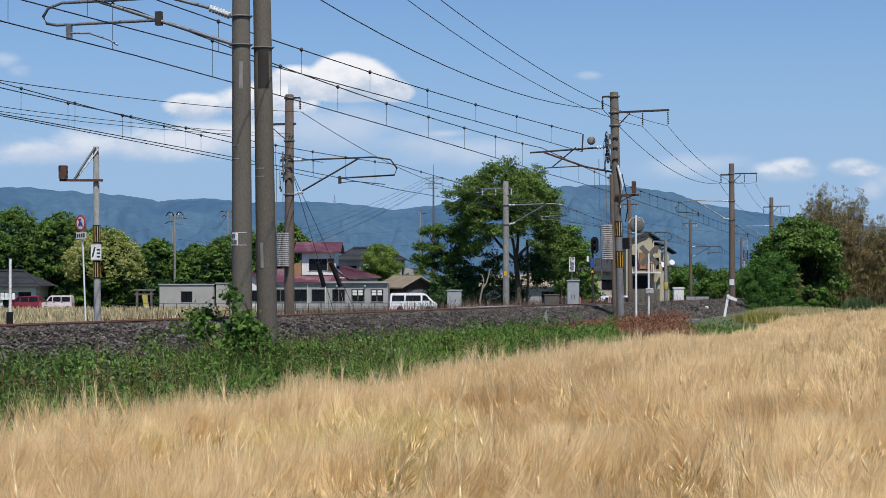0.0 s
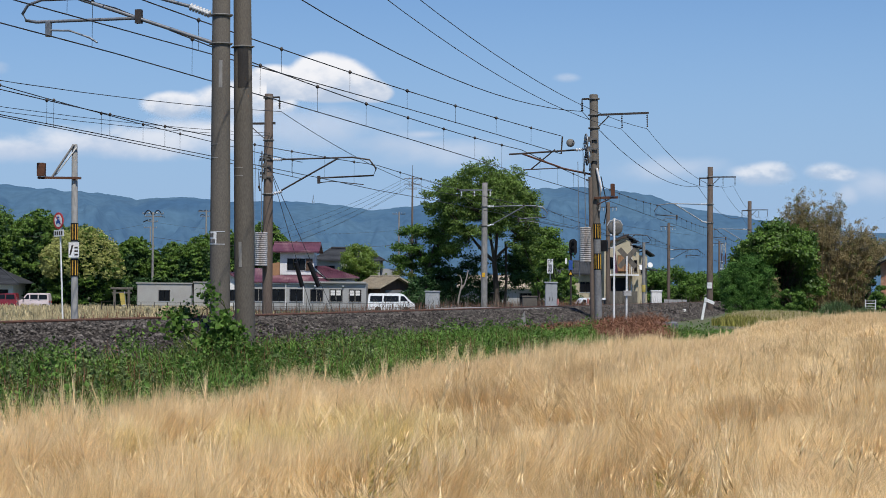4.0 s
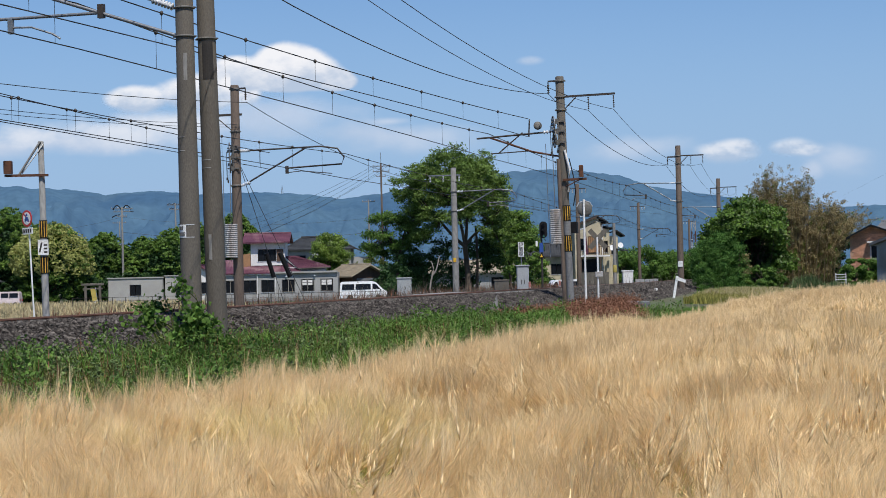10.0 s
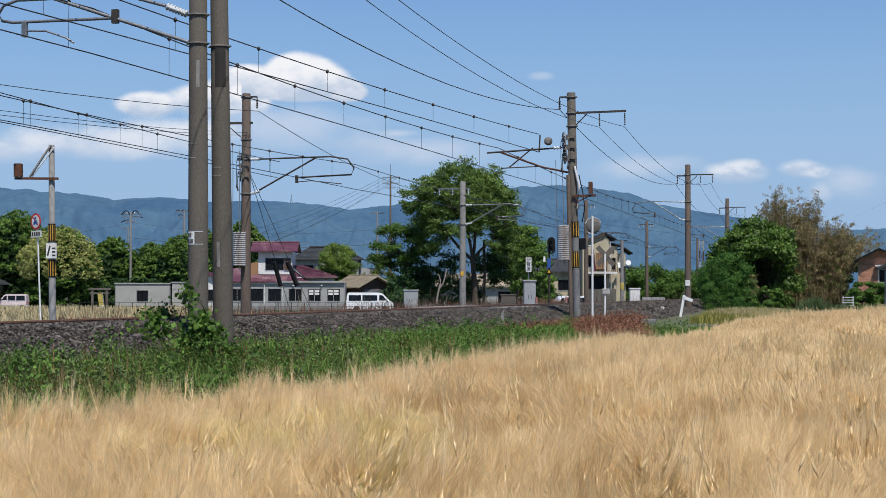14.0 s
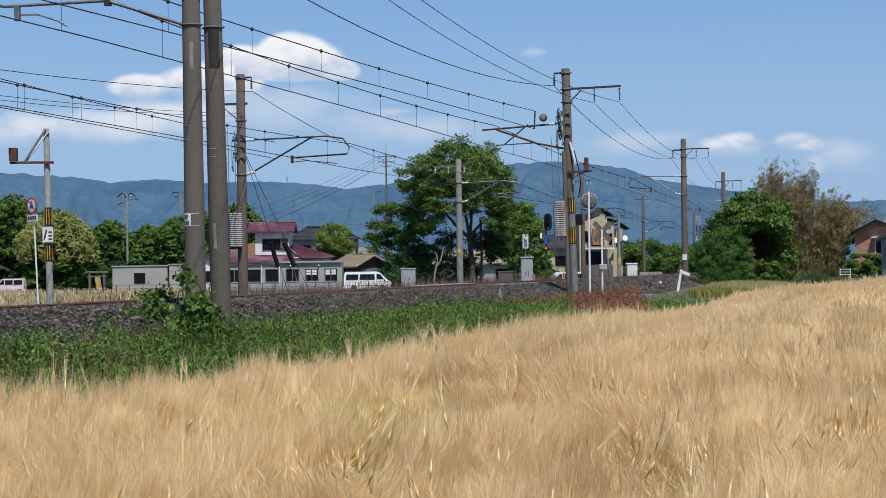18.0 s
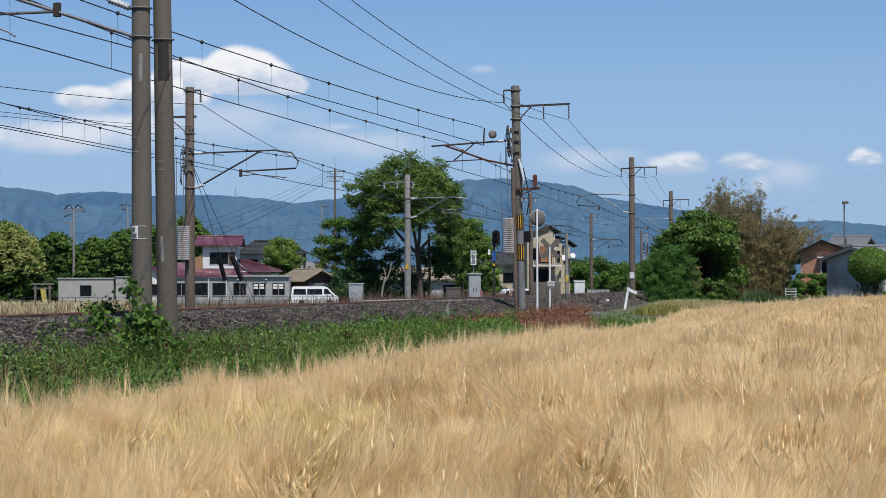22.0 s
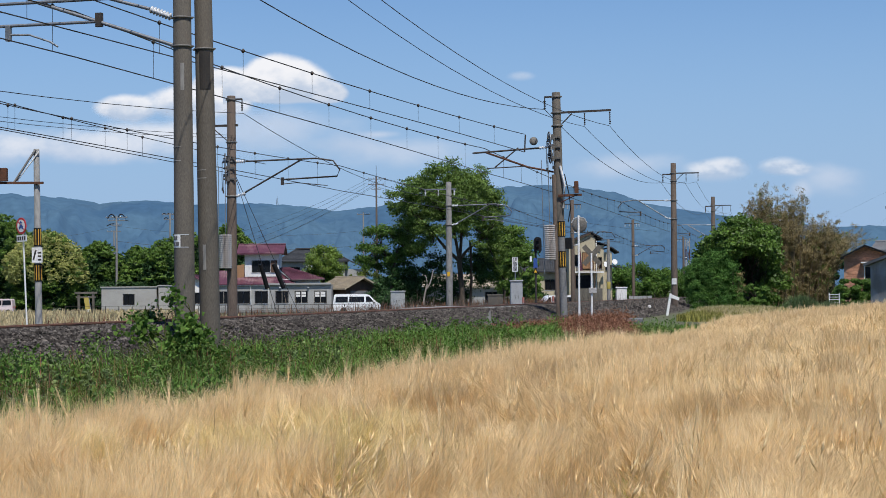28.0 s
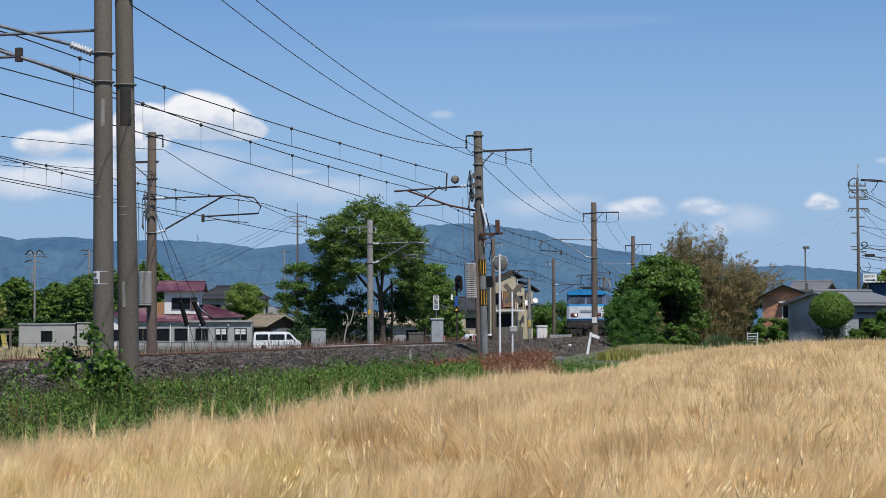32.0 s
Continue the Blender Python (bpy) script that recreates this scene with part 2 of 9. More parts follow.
# darker copy of the ear material: shade is put into the colour of a few ears
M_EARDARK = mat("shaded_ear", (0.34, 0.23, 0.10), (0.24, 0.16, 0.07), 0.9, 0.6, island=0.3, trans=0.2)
M_UNRIPE = mat("unripe_barley", (0.86, 0.69, 0.36), (0.63, 0.49, 0.19), 3.0, 0.5, island=0.2, trans=0.33)
M_EAR = mat("barley_ear", (0.93, 0.745, 0.45), (0.74, 0.55, 0.26), 0.9, 0.5, island=0.25, trans=0.2, spec=0.35)
M_MARGIN = mat("half_ripe_crop", (0.40, 0.35, 0.10), (0.26, 0.26, 0.065), 0.4, 0.8, island=0.4, trans=0.35, spec=0.2)
M_BANNER = mat("faded_yellow_cloth", (0.46, 0.37, 0.09), (0.38, 0.30, 0.08), 2, 0.9)
M_STALK = mat("dead_stalk", (0.17, 0.135, 0.10), (0.11, 0.09, 0.07), 0.8, 0.9, island=0.4, trans=0.2)
M_GATE = mat("weathered_wood", (0.15, 0.135, 0.115), (0.10, 0.09, 0.075), 2, 0.9, stretch=(1, 1, 0.2))
M_CONC_P = mat("post_concrete", (0.33, 0.325, 0.31), (0.27, 0.265, 0.25), 1.4, 0.85, bump=0.08, grain=14, stretch=(1, 1, 0.3), stain=(0.22, 0.20, 0.17))
M_PINK = mat("faded_red_paint", (0.42, 0.17, 0.14), (0.36, 0.15, 0.12), 6, 0.7)
M_STALKWOOD = mat("bleached_wood", (0.30, 0.27, 0.23), (0.22, 0.19, 0.16), 3, 0.9, stretch=(1, 1, 0.3))
# ---- mesh building tools ----
class Mesh:
    """Collects vertices and faces of one mesh."""

    def __init__(self):
        self.v, self.f, self.s = [], [], []

    def add(self, verts, faces, smooth=False):
        k = len(self.v)
        self.v += [tuple(p) for p in verts]
        self.f += [tuple(i + k for i in f) for f in faces]
        self.s += [smooth] * len(faces)
        return self

    def box(self, x0, y0, z0, x1, y1, z1, c=0.0):
        """A box; with c its upright edges and its top rim are cut off by c."""
        if not c:
            v = [(x, y, z) for z in (z0, z1) for x, y in ((x0, y0), (x1, y0), (x1, y1), (x0, y1))]
            return self.add(v, [(3, 2, 1, 0), (4, 5, 6, 7), (0, 1, 5, 4), (1, 2, 6, 5), (2, 3, 7, 6), (3, 0, 4, 7)])
        def ring(i, z):
            a, b, d, e = x0 + i, x1 - i, y0 + i, y1 - i
            return [(a + c, d, z), (b - c, d, z), (b, d + c, z), (b, e - c, z), (b - c, e, z), (a + c, e, z), (a, e - c, z), (a, d + c, z)]
        v = ring(0, z0) + ring(0, z1 - c) + ring(c, z1)
        f = [tuple(range(7, -1, -1)), tuple(range(16, 24))]
        for r in (0, 8):
            f += [(r + i, r + (i + 1) % 8, r + 8 + (i + 1) % 8, r + 8 + i) for i in range(8)]
        return self.add(v, f)

    def tube(self, path, r, sides=8, caps=True):
        """A round bar along points; r is one radius or one for each point."""
        path = [Vector(p) for p in path]
        rad = [float(q) for q in r] if isinstance(r, (list, tuple)) else [float(r)] * len(path)
        v, f = [], []
        for i, p in enumerate(path):
            d = (path[min(i + 1, len(path) - 1)] - path[max(i - 1, 0)]).normalized()
            side = d.cross((0, 0, 1))
            side = side.normalized() if side.length > 1e-4 else Vector((1, 0, 0))
            up = side.cross(d).normalized()
            v += [p + rad[i] * (math.cos(2 * math.pi * k / sides) * side + math.sin(2 * math.pi * k / sides) * up) for k in range(sides)]
        for i in range(len(path) - 1):
            f += [(i * sides + k, i * sides + (k + 1) % sides, (i + 1) * sides + (k + 1) % sides, (i + 1) * sides + k) for k in range(sides)]
        self.add(v, f, True)
        if caps:
            self.add(v[:sides], [tuple(range(sides))[::-1]])
            self.add(v[-sides:], [tuple(range(sides))])
        return self

    def lathe(self, profile, sides=16, at=(0, 0, 0)):
        """A turned shape from (radius, height) pairs."""
        v = [(at[0] + r * math.cos(2 * math.pi * k / sides), at[1] + r * math.sin(2 * math.pi * k / sides), at[2] + z) for r, z in profile for k in range(sides)]
        f = [(i * sides + k, i * sides + (k + 1) % sides, (i + 1) * sides + (k + 1) % sides, (i + 1) * sides + k) for i in range(len(profile) - 1) for k in range(sides)]
        self.add(v, f, True)
        self.add(v[:sides], [tuple(range(sides))[::-1]])
        self.add(v[-sides:], [tuple(range(sides))])
        return self

    def prism(self, outline, y0, y1):
        """An outline in x and z, given anticlockwise as seen from -y, drawn out from y0 to y1."""
        n = len(outline)
        v = [(x, y0, z) for x, z in outline] + [(x, y1, z) for x, z in outline]
        return self.add(v, [tuple(range(n)), tuple(range(2 * n - 1, n - 1, -1))] + [(i, n + i, n + (i + 1) % n, (i + 1) % n) for i in range(n)])

    def moved(self, m):
        self.v = [tuple(m @ Vector(p)) for p in self.v]
        return self

    def data(self, name, material):
        me = bpy.data.meshes.new(name)
        me.from_pydata(self.v, [], self.f)
        me.polygons.foreach_set("use_smooth", self.s)
        me.materials.append(material)
        me.update()
        return me


def part(name, mesh, material, parent, label="", at=None):
    ob = new(name, mesh.data(name, material) if isinstance(mesh, Mesh) else mesh)
    ob.parent = parent
    if at is not None:
        ob.matrix_basis = at
    return tagged(ob, label)


def thing(name, label, category, at=None, group="", kind=""):
    ob = new(name)
    ob.empty_display_size = 0.2
    if at is not None:
        ob.matrix_basis = at
    return tagged(ob, label, category, group, kind)


def solid(name, mesh, material, label="", category="", at=None, group="", kind=""):
    ob = new(name, mesh.data(name, material))
    if at is not None:
        ob.matrix_basis = at
    return tagged(ob, label, category, group, kind)


def quick(name, verts, faces, material):
    """A mesh from numpy arrays of vertices and equal-sided faces."""
    me = bpy.data.meshes.new(name)
    verts, faces = np.asarray(verts, np.float32), np.asarray(faces, np.int32)
    k = faces.shape[1]
    me.vertices.add(len(verts))
    me.vertices.foreach_set("co", verts.ravel())
    me.loops.add(faces.size)
    me.loops.foreach_set("vertex_index", faces.ravel())
    me.polygons.add(len(faces))
    me.polygons.foreach_set("loop_start", np.arange(0, faces.size, k, dtype=np.int32))
    me.materials.append(material)
    me.update(calc_edges=True)
    return me


def leaves(centres, size, rng, up=0.5, long=1.5, out=None):
    """Small folded leaves (two triangles sharing a midrib) at the given points, turned at random."""
    n = len(centres)
    d = rng.normal(size=(n, 3))
    d /= np.linalg.norm(d, axis=1, keepdims=True)
    nrm = rng.normal(size=(n, 3)) * (1 - up) + np.array([0, 0, 1.0]) * up * 2
    if out is not None:
        nrm = out * 1.1 + np.array([0, 0, 0.55]) + rng.normal(size=(n, 3)) * 0.45
    s = np.cross(d, nrm)
    s /= np.linalg.norm(s, axis=1, keepdims=True) + 1e-9
    h = np.cross(s, d)
    a = (size * rng.uniform(0.6, 1.3, n))[:, None]
    b0, tip = centres - d * a * long * 0.5, centres + d * a * long * 0.5
    l, r = centres - s * a * 0.5 - h * a * 0.18, centres + s * a * 0.5 - h * a * 0.18
    v = np.stack([b0, r, tip, l], 1).reshape(-1, 3)
    i = np.arange(n)[:, None] * 4
    f = np.concatenate([i + [0, 1, 2], i + [0, 2, 3]], 1).reshape(-1, 3)
    return v, f
# ---- the lie of the land: everything follows the line of trackside poles ----
_y = np.arange(-400.0, 900.0, 0.5)
_slope = np.interp(_y, [-400, -60, 20, 50, 90, 133, 600], [0.38, 0.335, 0.30, 0.275, 0.207, 0.1995, 0.19])
_x = np.cumsum(_slope) * 0.5
_x += -4.6 - np.interp(34.8, _y, _x)
RAIL_TOP = 0.95


def row_x(y):
    return np.interp(y, _y, _x)


def along(y, e, z=0.0):
    """The point at e metres to the right of the pole row (left is negative), abreast of y."""
    s = float(np.interp(y, _y, _slope))
    k = math.hypot(1, s)
    return Vector((float(row_x(y)) + e / k, y - e * s / k, z))


def heading(y):
    return -math.degrees(math.atan(float(np.interp(y, _y, _slope))))


def grade(y):
    """The line falls gently beyond the crossing."""
    return -0.0022 * float(np.clip(y - 70, 0, 150))


NEAR, FAR = -2.9, -8.9      # centre lines of the two tracks


def ground_z(x, y):
    s = np.interp(y, _y, _slope)
    e = (x - row_x(y)) / np.hypot(1, s)
    z = np.interp(e, [-75, -45, -30, -13, -6.2, -4.5, 0.9, 3.5, 8.0, 11.0], [-0.8, -0.78, -0.25, 0.0, 0.0, 0.2, 0.26, 0.22, 0.03, 0.0])
    return z


def build_ground():
    xs = np.unique(np.concatenate([np.arange(-70, 70, 1.25), np.linspace(-4600, -70, 26), np.linspace(70, 4600, 26)]))
    ys = np.unique(np.concatenate([np.arange(-30, 260, 1.5), np.linspace(-4600, -30, 20), np.linspace(260, 4600, 24)]))
    gx, gy = np.meshgrid(xs, ys)
    gz = ground_z(gx, gy)
    v = np.stack([gx, gy, gz], -1).reshape(-1, 3)
    nx = len(xs)
    i = (np.arange(len(ys) - 1)[:, None] * nx + np.arange(nx - 1)[None]).ravel()
    ob = new("ground", quick("ground", v, np.stack([i, i + 1, i + nx + 1, i + nx], 1), M_SOIL))
    tagged(ob, "soil and short green growth over flat farmland", "ground", kind="structure")


build_ground()


def strip(name, profile, y0, y1, step, material, label):
    """A long sheet beside the pole row, with a cross-section of (offset, height)."""
    ys = np.arange(y0, y1 + step, step)
    v = [tuple(along(y, e, z + grade(y))) for y in ys for e, z in profile]
    n = len(profile)
    f = [(i * n + k, (i + 1) * n + k, (i + 1) * n + k + 1, i * n + k + 1) for i in range(len(ys) - 1) for k in range(n - 1)]
    return tagged(new(name, Mesh().add(v, f).data(name, material)), label, "track bed", kind="structure")


strip("ballast_bed", [(-13.0, -0.02), (-11.2, 0.40), (-6.6, 0.40), (-6.0, 0.42), (-4.7, 0.78), (-2.3, 0.86), (-2.0, 0.905), (-0.9, 0.88), (0.95, 0.25)], -60, 420, 3.0, M_BALLAST, "grey-brown crushed stone ballast bed under two tracks")


def scatter_stones(n=92000, y0=24, y1=86, small=0.014, large=0.043, name="ballast_stones", seed=3):
    rng = np.random.default_rng(seed)
    y = y0 + (y1 - y0) * rng.random(n) ** 1.25
    e = np.where(rng.random(n) < 0.75, rng.uniform(-2.2, 1.3, n), rng.uniform(-5.2, -2.2, n))
    z = np.interp(e, [-5.2, -2.3, -2.0, -0.9, 0.95], [0.79, 0.86, 0.905, 0.88, 0.27])
    s = np.interp(y, _y, _slope)
    k = np.hypot(1, s)
    c = np.stack([row_x(y) + e / k, y - e * s / k, z + rng.uniform(-0.02, 0.03, n) - 0.0022 * np.clip(y - 70, 0, 150)], 1)
    r = rng.uniform(small, large, n)
    base = np.array([(1, 0, 0.1), (0, 0.9, 0.1), (-1, 0, 0.1), (0, -0.9, 0.1), (0.3, 0.25, 0.8), (-0.3, -0.25, 0.75)])
    jit = base[None] * (1 + rng.uniform(-0.4, 0.4, (n, 6, 3))) * r[:, None, None]
    a = rng.uniform(0, 6.28, n)
    ca, sa = np.cos(a)[:, None], np.sin(a)[:, None]
    v = np.stack([jit[..., 0] * ca - jit[..., 1] * sa, jit[..., 0] * sa + jit[..., 1] * ca, jit[..., 2]], -1) + c[:, None]
    i = np.arange(n)[:, None] * 6
    f = np.concatenate([i + q for q in ([0, 1, 4], [1, 5, 4], [1, 2, 5], [2, 3, 5], [3, 4, 5], [3, 0, 4])], 1).reshape(-1, 3)
    tagged(new(name, quick(name, v.reshape(-1, 3), f, M_STONE)), "loose broken grey and rust-stained ballast stones", "gravel", kind="stuff")


scatter_stones()
scatter_stones(18000, 80, 150, 0.03, 0.075, "distant_ballast_stones", 4)


def build_track(centre, name, top, cant):
    rail_prof = [(-0.06, 0), (0.06, 0), (0.06, 0.012), (0.012, 0.03), (0.012, 0.115), (0.034, 0.125), (0.034, 0.155), (-0.034, 0.155), (-0.034, 0.125), (-0.012, 0.115), (-0.012, 0.03), (-0.06, 0.012)]
    track = thing(name, "rusty steel rails on concrete sleepers in ballast", "railway track", kind="structure")
    for side in (-0.535, 0.535):
        ys = np.arange(-60, 420, 3.0)
        n = len(rail_prof)
        v = [tuple(along(y, centre + side + dx, top + cant * (side / 0.535) - 0.155 + dz + grade(y))) for y in ys for dx, dz in rail_prof]
        f = [(i * n + k, i * n + (k + 1) % n, (i + 1) * n + (k + 1) % n, (i + 1) * n + k) for i in range(len(ys) - 1) for k in range(n)]
        part("rail", Mesh().add(v, f), M_RAIL, track)
    me = Mesh().box(-1.0, -0.12, -0.17, 1.0, 0.12, 0.0, 0.02).data("sleeper", M_SLEEPER)
    for k in range(90):
        y = 24 + k * 0.66
        p = along(y, centre, top - 0.157 + grade(y))
        ob = new("sleeper", me)
        ob.parent = track
        ob.matrix_basis = pose(*p, 0, -math.degrees(math.asin(cant / 0.535)), heading(y))


build_track(NEAR, "track_near", RAIL_TOP, 0.035)
build_track(FAR, "track_far", 0.58, 0.0)
# ---- far distance: mountains and clouds ----
def build_mountains():
    """A wooded mountain range far behind the plain, with spurs and gullies."""
    # air haze is put into the blue base colours and a weak blue emission
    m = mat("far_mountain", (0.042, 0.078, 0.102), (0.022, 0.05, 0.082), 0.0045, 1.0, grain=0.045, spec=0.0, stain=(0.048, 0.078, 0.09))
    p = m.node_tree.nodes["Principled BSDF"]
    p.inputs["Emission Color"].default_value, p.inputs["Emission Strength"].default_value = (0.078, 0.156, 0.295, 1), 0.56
    az_k = [-180, -60, -25, -15.2, -13.7, -12.4, -11.3, -10.3, -8.9, -7.6, -6.3, -4.8, -3.1, -1.75, 2.0, 3.05, 4.0, 5.26, 6.15, 7.2, 8.4, 11.8, 13, 14.3, 15, 25, 60, 180]
    el_k = [2.0, 2.4, 2.9, 3.10, 3.05, 2.93, 2.87, 2.71, 2.80, 2.66, 2.70, 2.67, 2.45, 2.62, 3.15, 3.2, 3.13, 2.96, 2.62, 2.42, 2.22, 1.81, 1.83, 1.7, 1.61, 1.5, 1.9, 2.0]
    az = np.concatenate([np.arange(-180, -24, 3.0), np.arange(-24, 24, 0.06), np.arange(24, 180.1, 3.0)])
    rows = 26
    v = []
    for a in az:
        el = float(np.interp(a, az_k, el_k))
        for k in range(rows):
            u = k / (rows - 1)
            r = 2900 + 1200 * u
            nz = noise.fractal(Vector((a * 0.55, u * 5.0, 3.1)), 0.9, 2.1, 5) * 0.75 + noise.fractal(Vector((a * 2.2, u * 8.0, 7.7)), 0.9, 2.1, 4) * 0.16
            h = math.tan(radians(el)) * r * (u ** 0.9) * (1 + nz * (1 - u) * 1.5) + 3.0 * noise.fractal(Vector((a * 2.3, u * 3, 0)), 0.9, 2.2, 3) * u
            v.append((r * math.sin(radians(a)), r * math.cos(radians(a)), max(h, 0) - 1))
    i = (np.arange(len(az) - 1)[:, None] * rows + np.arange(rows - 1)[None]).ravel()
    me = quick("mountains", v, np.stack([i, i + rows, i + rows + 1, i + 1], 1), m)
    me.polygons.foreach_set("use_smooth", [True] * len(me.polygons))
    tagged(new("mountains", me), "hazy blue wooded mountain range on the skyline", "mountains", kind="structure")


build_mountains()


def ridge_mast():
    """A slender transmission mast on the far ridge."""
    r, az, el = 4080.0, -4.98, 2.66
    t = thing("transmission_mast", "slender grey transmission mast on the far ridge", "mast", pose(r * math.sin(radians(az)), r * math.cos(radians(az)), EYE[2] + r * math.tan(radians(el)) - 4))
    m = Mesh()
    for sx, sy in ((-2.2, -2.2), (2.2, -2.2), (2.2, 2.2), (-2.2, 2.2)):
        m.tube([(sx, sy, 0), (sx * 0.25, sy * 0.25, 15)], [0.4, 0.3], 4)
    for k in range(5):
        q = 2.2 * (1 - 0.17 * k)
        m.tube([(-q, -q, k * 3), (q * 0.83, -q * 0.83, k * 3 + 3)], 0.25, 4)
    part("lattice", m, M_GALV, t)
    part("antenna", Mesh().tube([(0, 0, 14.5), (0, 0, 19)], 0.35, 5), M_GALV, t)


ridge_mast()


def cloud_material(name, seed, bright, softness, lobes, grow=0.25, base=-0.4, top=0.5, white=(0.95, 0.95, 0.98), grey=(0.50, 0.60, 0.76), fine=1.3):
    """Cloud made of lobes (x, z, half width, rise, fall) in degrees about its centre, frayed by noise, paler above than below."""
    m = bpy.data.materials.new(name)
    m.use_nodes = True
    n, l = m.node_tree.nodes, m.node_tree.links
    n.clear()

    def calc(op, a, b=None, c=None):
        x = n.new("ShaderNodeMath")
        x.operation = op
        for sock, v in zip(x.inputs, (a, b, c)):
            if v is None:
                continue
            if isinstance(v, bpy.types.NodeSocket):
                l.new(v, sock)
            else:
                sock.default_value = v
        return x.outputs[0]

    tc, mp, sep = n.new("ShaderNodeTexCoord"), n.new("ShaderNodeMapping"), n.new("ShaderNodeSeparateXYZ")
    mp.inputs["Scale"].default_value = (1 / 75.05, 0.0, 1 / 75.05)
    l.new(tc.outputs["Object"], mp.inputs[0])
    l.new(mp.outputs[0], sep.inputs[0])
    x, z = sep.outputs[0], sep.outputs[2]

    def cloth(scale, detail, rough, wide):
        mm = n.new("ShaderNodeMapping")
        mm.inputs["Location"].default_value = (seed, seed * 1.7, seed * 0.3)
        mm.inputs["Scale"].default_value = (scale / wide, 1.0, scale)
        l.new(mp.outputs[0], mm.inputs[0])
        t = n.new("ShaderNodeTexNoise")
        t.inputs["Scale"].default_value, t.inputs["Detail"].default_value, t.inputs["Roughness"].default_value = 1.0, detail, rough
        l.new(mm.outputs[0], t.inputs["Vector"])
        return calc("SUBTRACT", t.outputs[0], 0.5)

    puff, curl = cloth(fine, 6, 0.55, 1.7), cloth(fine * 2.6, 4, 0.5, 1.5)
    body = None
    for cx, cz, rx, up, down in lobes:
        dx, dz = calc("DIVIDE", calc("SUBTRACT", x, cx), rx), calc("SUBTRACT", z, cz)
        dz = calc("MAXIMUM", calc("DIVIDE", dz, up), calc("DIVIDE", dz, -down))
        one = calc("SUBTRACT", 1.0, calc("SQRT", calc("ADD", calc("MULTIPLY", dx, dx), calc("MULTIPLY", dz, dz))))
        body = one if body is None else calc("SMOOTH_MAX", body, one, 0.18)
    field = calc("ADD", body, calc("MULTIPLY", puff, grow * 2))
    al = n.new("ShaderNodeMapRange")
    al.interpolation_type = "SMOOTHSTEP"
    al.inputs[1].default_value, al.inputs[2].default_value, al.inputs[4].default_value = 0.06, 0.06 + softness, bright
    l.new(field, al.inputs[0])
    # sunlit top and shaded underside are put into the emitted colour by height
    tone = n.new("ShaderNodeMapRange")
    tone.interpolation_type = "SMOOTHSTEP"
    tone.inputs[1].default_value, tone.inputs[2].default_value = base, top
    l.new(calc("ADD", z, calc("ADD", calc("MULTIPLY", puff, 1.5), calc("MULTIPLY", curl, 0.7))), tone.inputs[0])
    mx = n.new("ShaderNodeMix")
    mx.data_type = "RGBA"
    mx.inputs[6].default_value, mx.inputs[7].default_value = (*grey, 1), (*white, 1)
    l.new(tone.outputs[0], mx.inputs[0])
    em, trn, ms, out = n.new("ShaderNodeEmission"), n.new("ShaderNodeBsdfTransparent"), n.new("ShaderNodeMixShader"), n.new("ShaderNodeOutputMaterial")
    l.new(mx.outputs[2], em.inputs[0])
    em.inputs[1].default_value = 1.0
    l.new(al.outputs[0], ms.inputs[0])
    l.new(trn.outputs[0], ms.inputs[1])
    l.new(em.outputs[0], ms.inputs[2])
    l.new(ms.outputs[0], out.inputs[0])
    return m


CLOUDS = []


def cloud(az, el, lobes, label, seed, bright=0.95, softness=0.3, **tones):
    """A cloud bank 4300 m off: bearing and height in degrees, and its lobes about that point."""
    r = 4300.0
    k = 75.05
    x0, x1 = min(q[0] - 1.5 * q[2] for q in lobes) * k, max(q[0] + 1.5 * q[2] for q in lobes) * k
    z0, z1 = min(q[1] - 1.5 * q[4] for q in lobes) * k, max(q[1] + 1.5 * q[3] for q in lobes) * k
    nx, nz = 10, 4
    v = [(x0 + (x1 - x0) * i / nx, -0.04 * (x1 - x0) * (1 - (2 * i / nx - 1) ** 2), z0 + (z1 - z0) * j / nz) for j in range(nz + 1) for i in range(nx + 1)]
    f = [(j * (nx + 1) + i, j * (nx + 1) + i + 1, (j + 1) * (nx + 1) + i + 1, (j + 1) * (nx + 1) + i) for j in range(nz) for i in range(nx)]
    material = cloud_material("cloud", seed, bright, softness, lobes, **tones)
    ob = solid("cloud", Mesh().add(v, f), material, label, "cloud", pose(r * math.sin(radians(az)), r * math.cos(radians(az)), EYE[2] + r * math.tan(radians(el)), 0, 0, -az), "clouds in the sky", "structure")
    ob.visible_shadow = False
    CLOUDS.append(ob)


VEIL = dict(bright=0.55, softness=0.9, grow=0.6, base=-1.2, top=0.9, white=(0.76, 0.80, 0.90), grey=(0.52, 0.62, 0.79), fine=0.8)
cloud(-4.45, 6.05, [(0, 0, 1.85, 1.18, 0.5), (-1.75, 0.1, 1.25, 0.72, 0.6), (1.2, -0.1, 0.85, 0.5, 0.35), (-0.4, 0.3, 1.0, 0.95, 0.4)], "bright white dome-shaped cloud with a grey flat base", 3.0, 0.97, 0.22, grow=0.16, base=-0.35, top=0.55)
cloud(-8.05, 5.5, [(0.6, 0.1, 1.4, 0.75, 0.6), (-1.1, 0, 1.2, 0.5, 0.5), (1.9, 0.3, 0.9, 0.5, 0.6)], "white ragged cloud with soft grey base", 8.3, 0.9, 0.4, grow=0.3, base=-0.3, top=0.5)
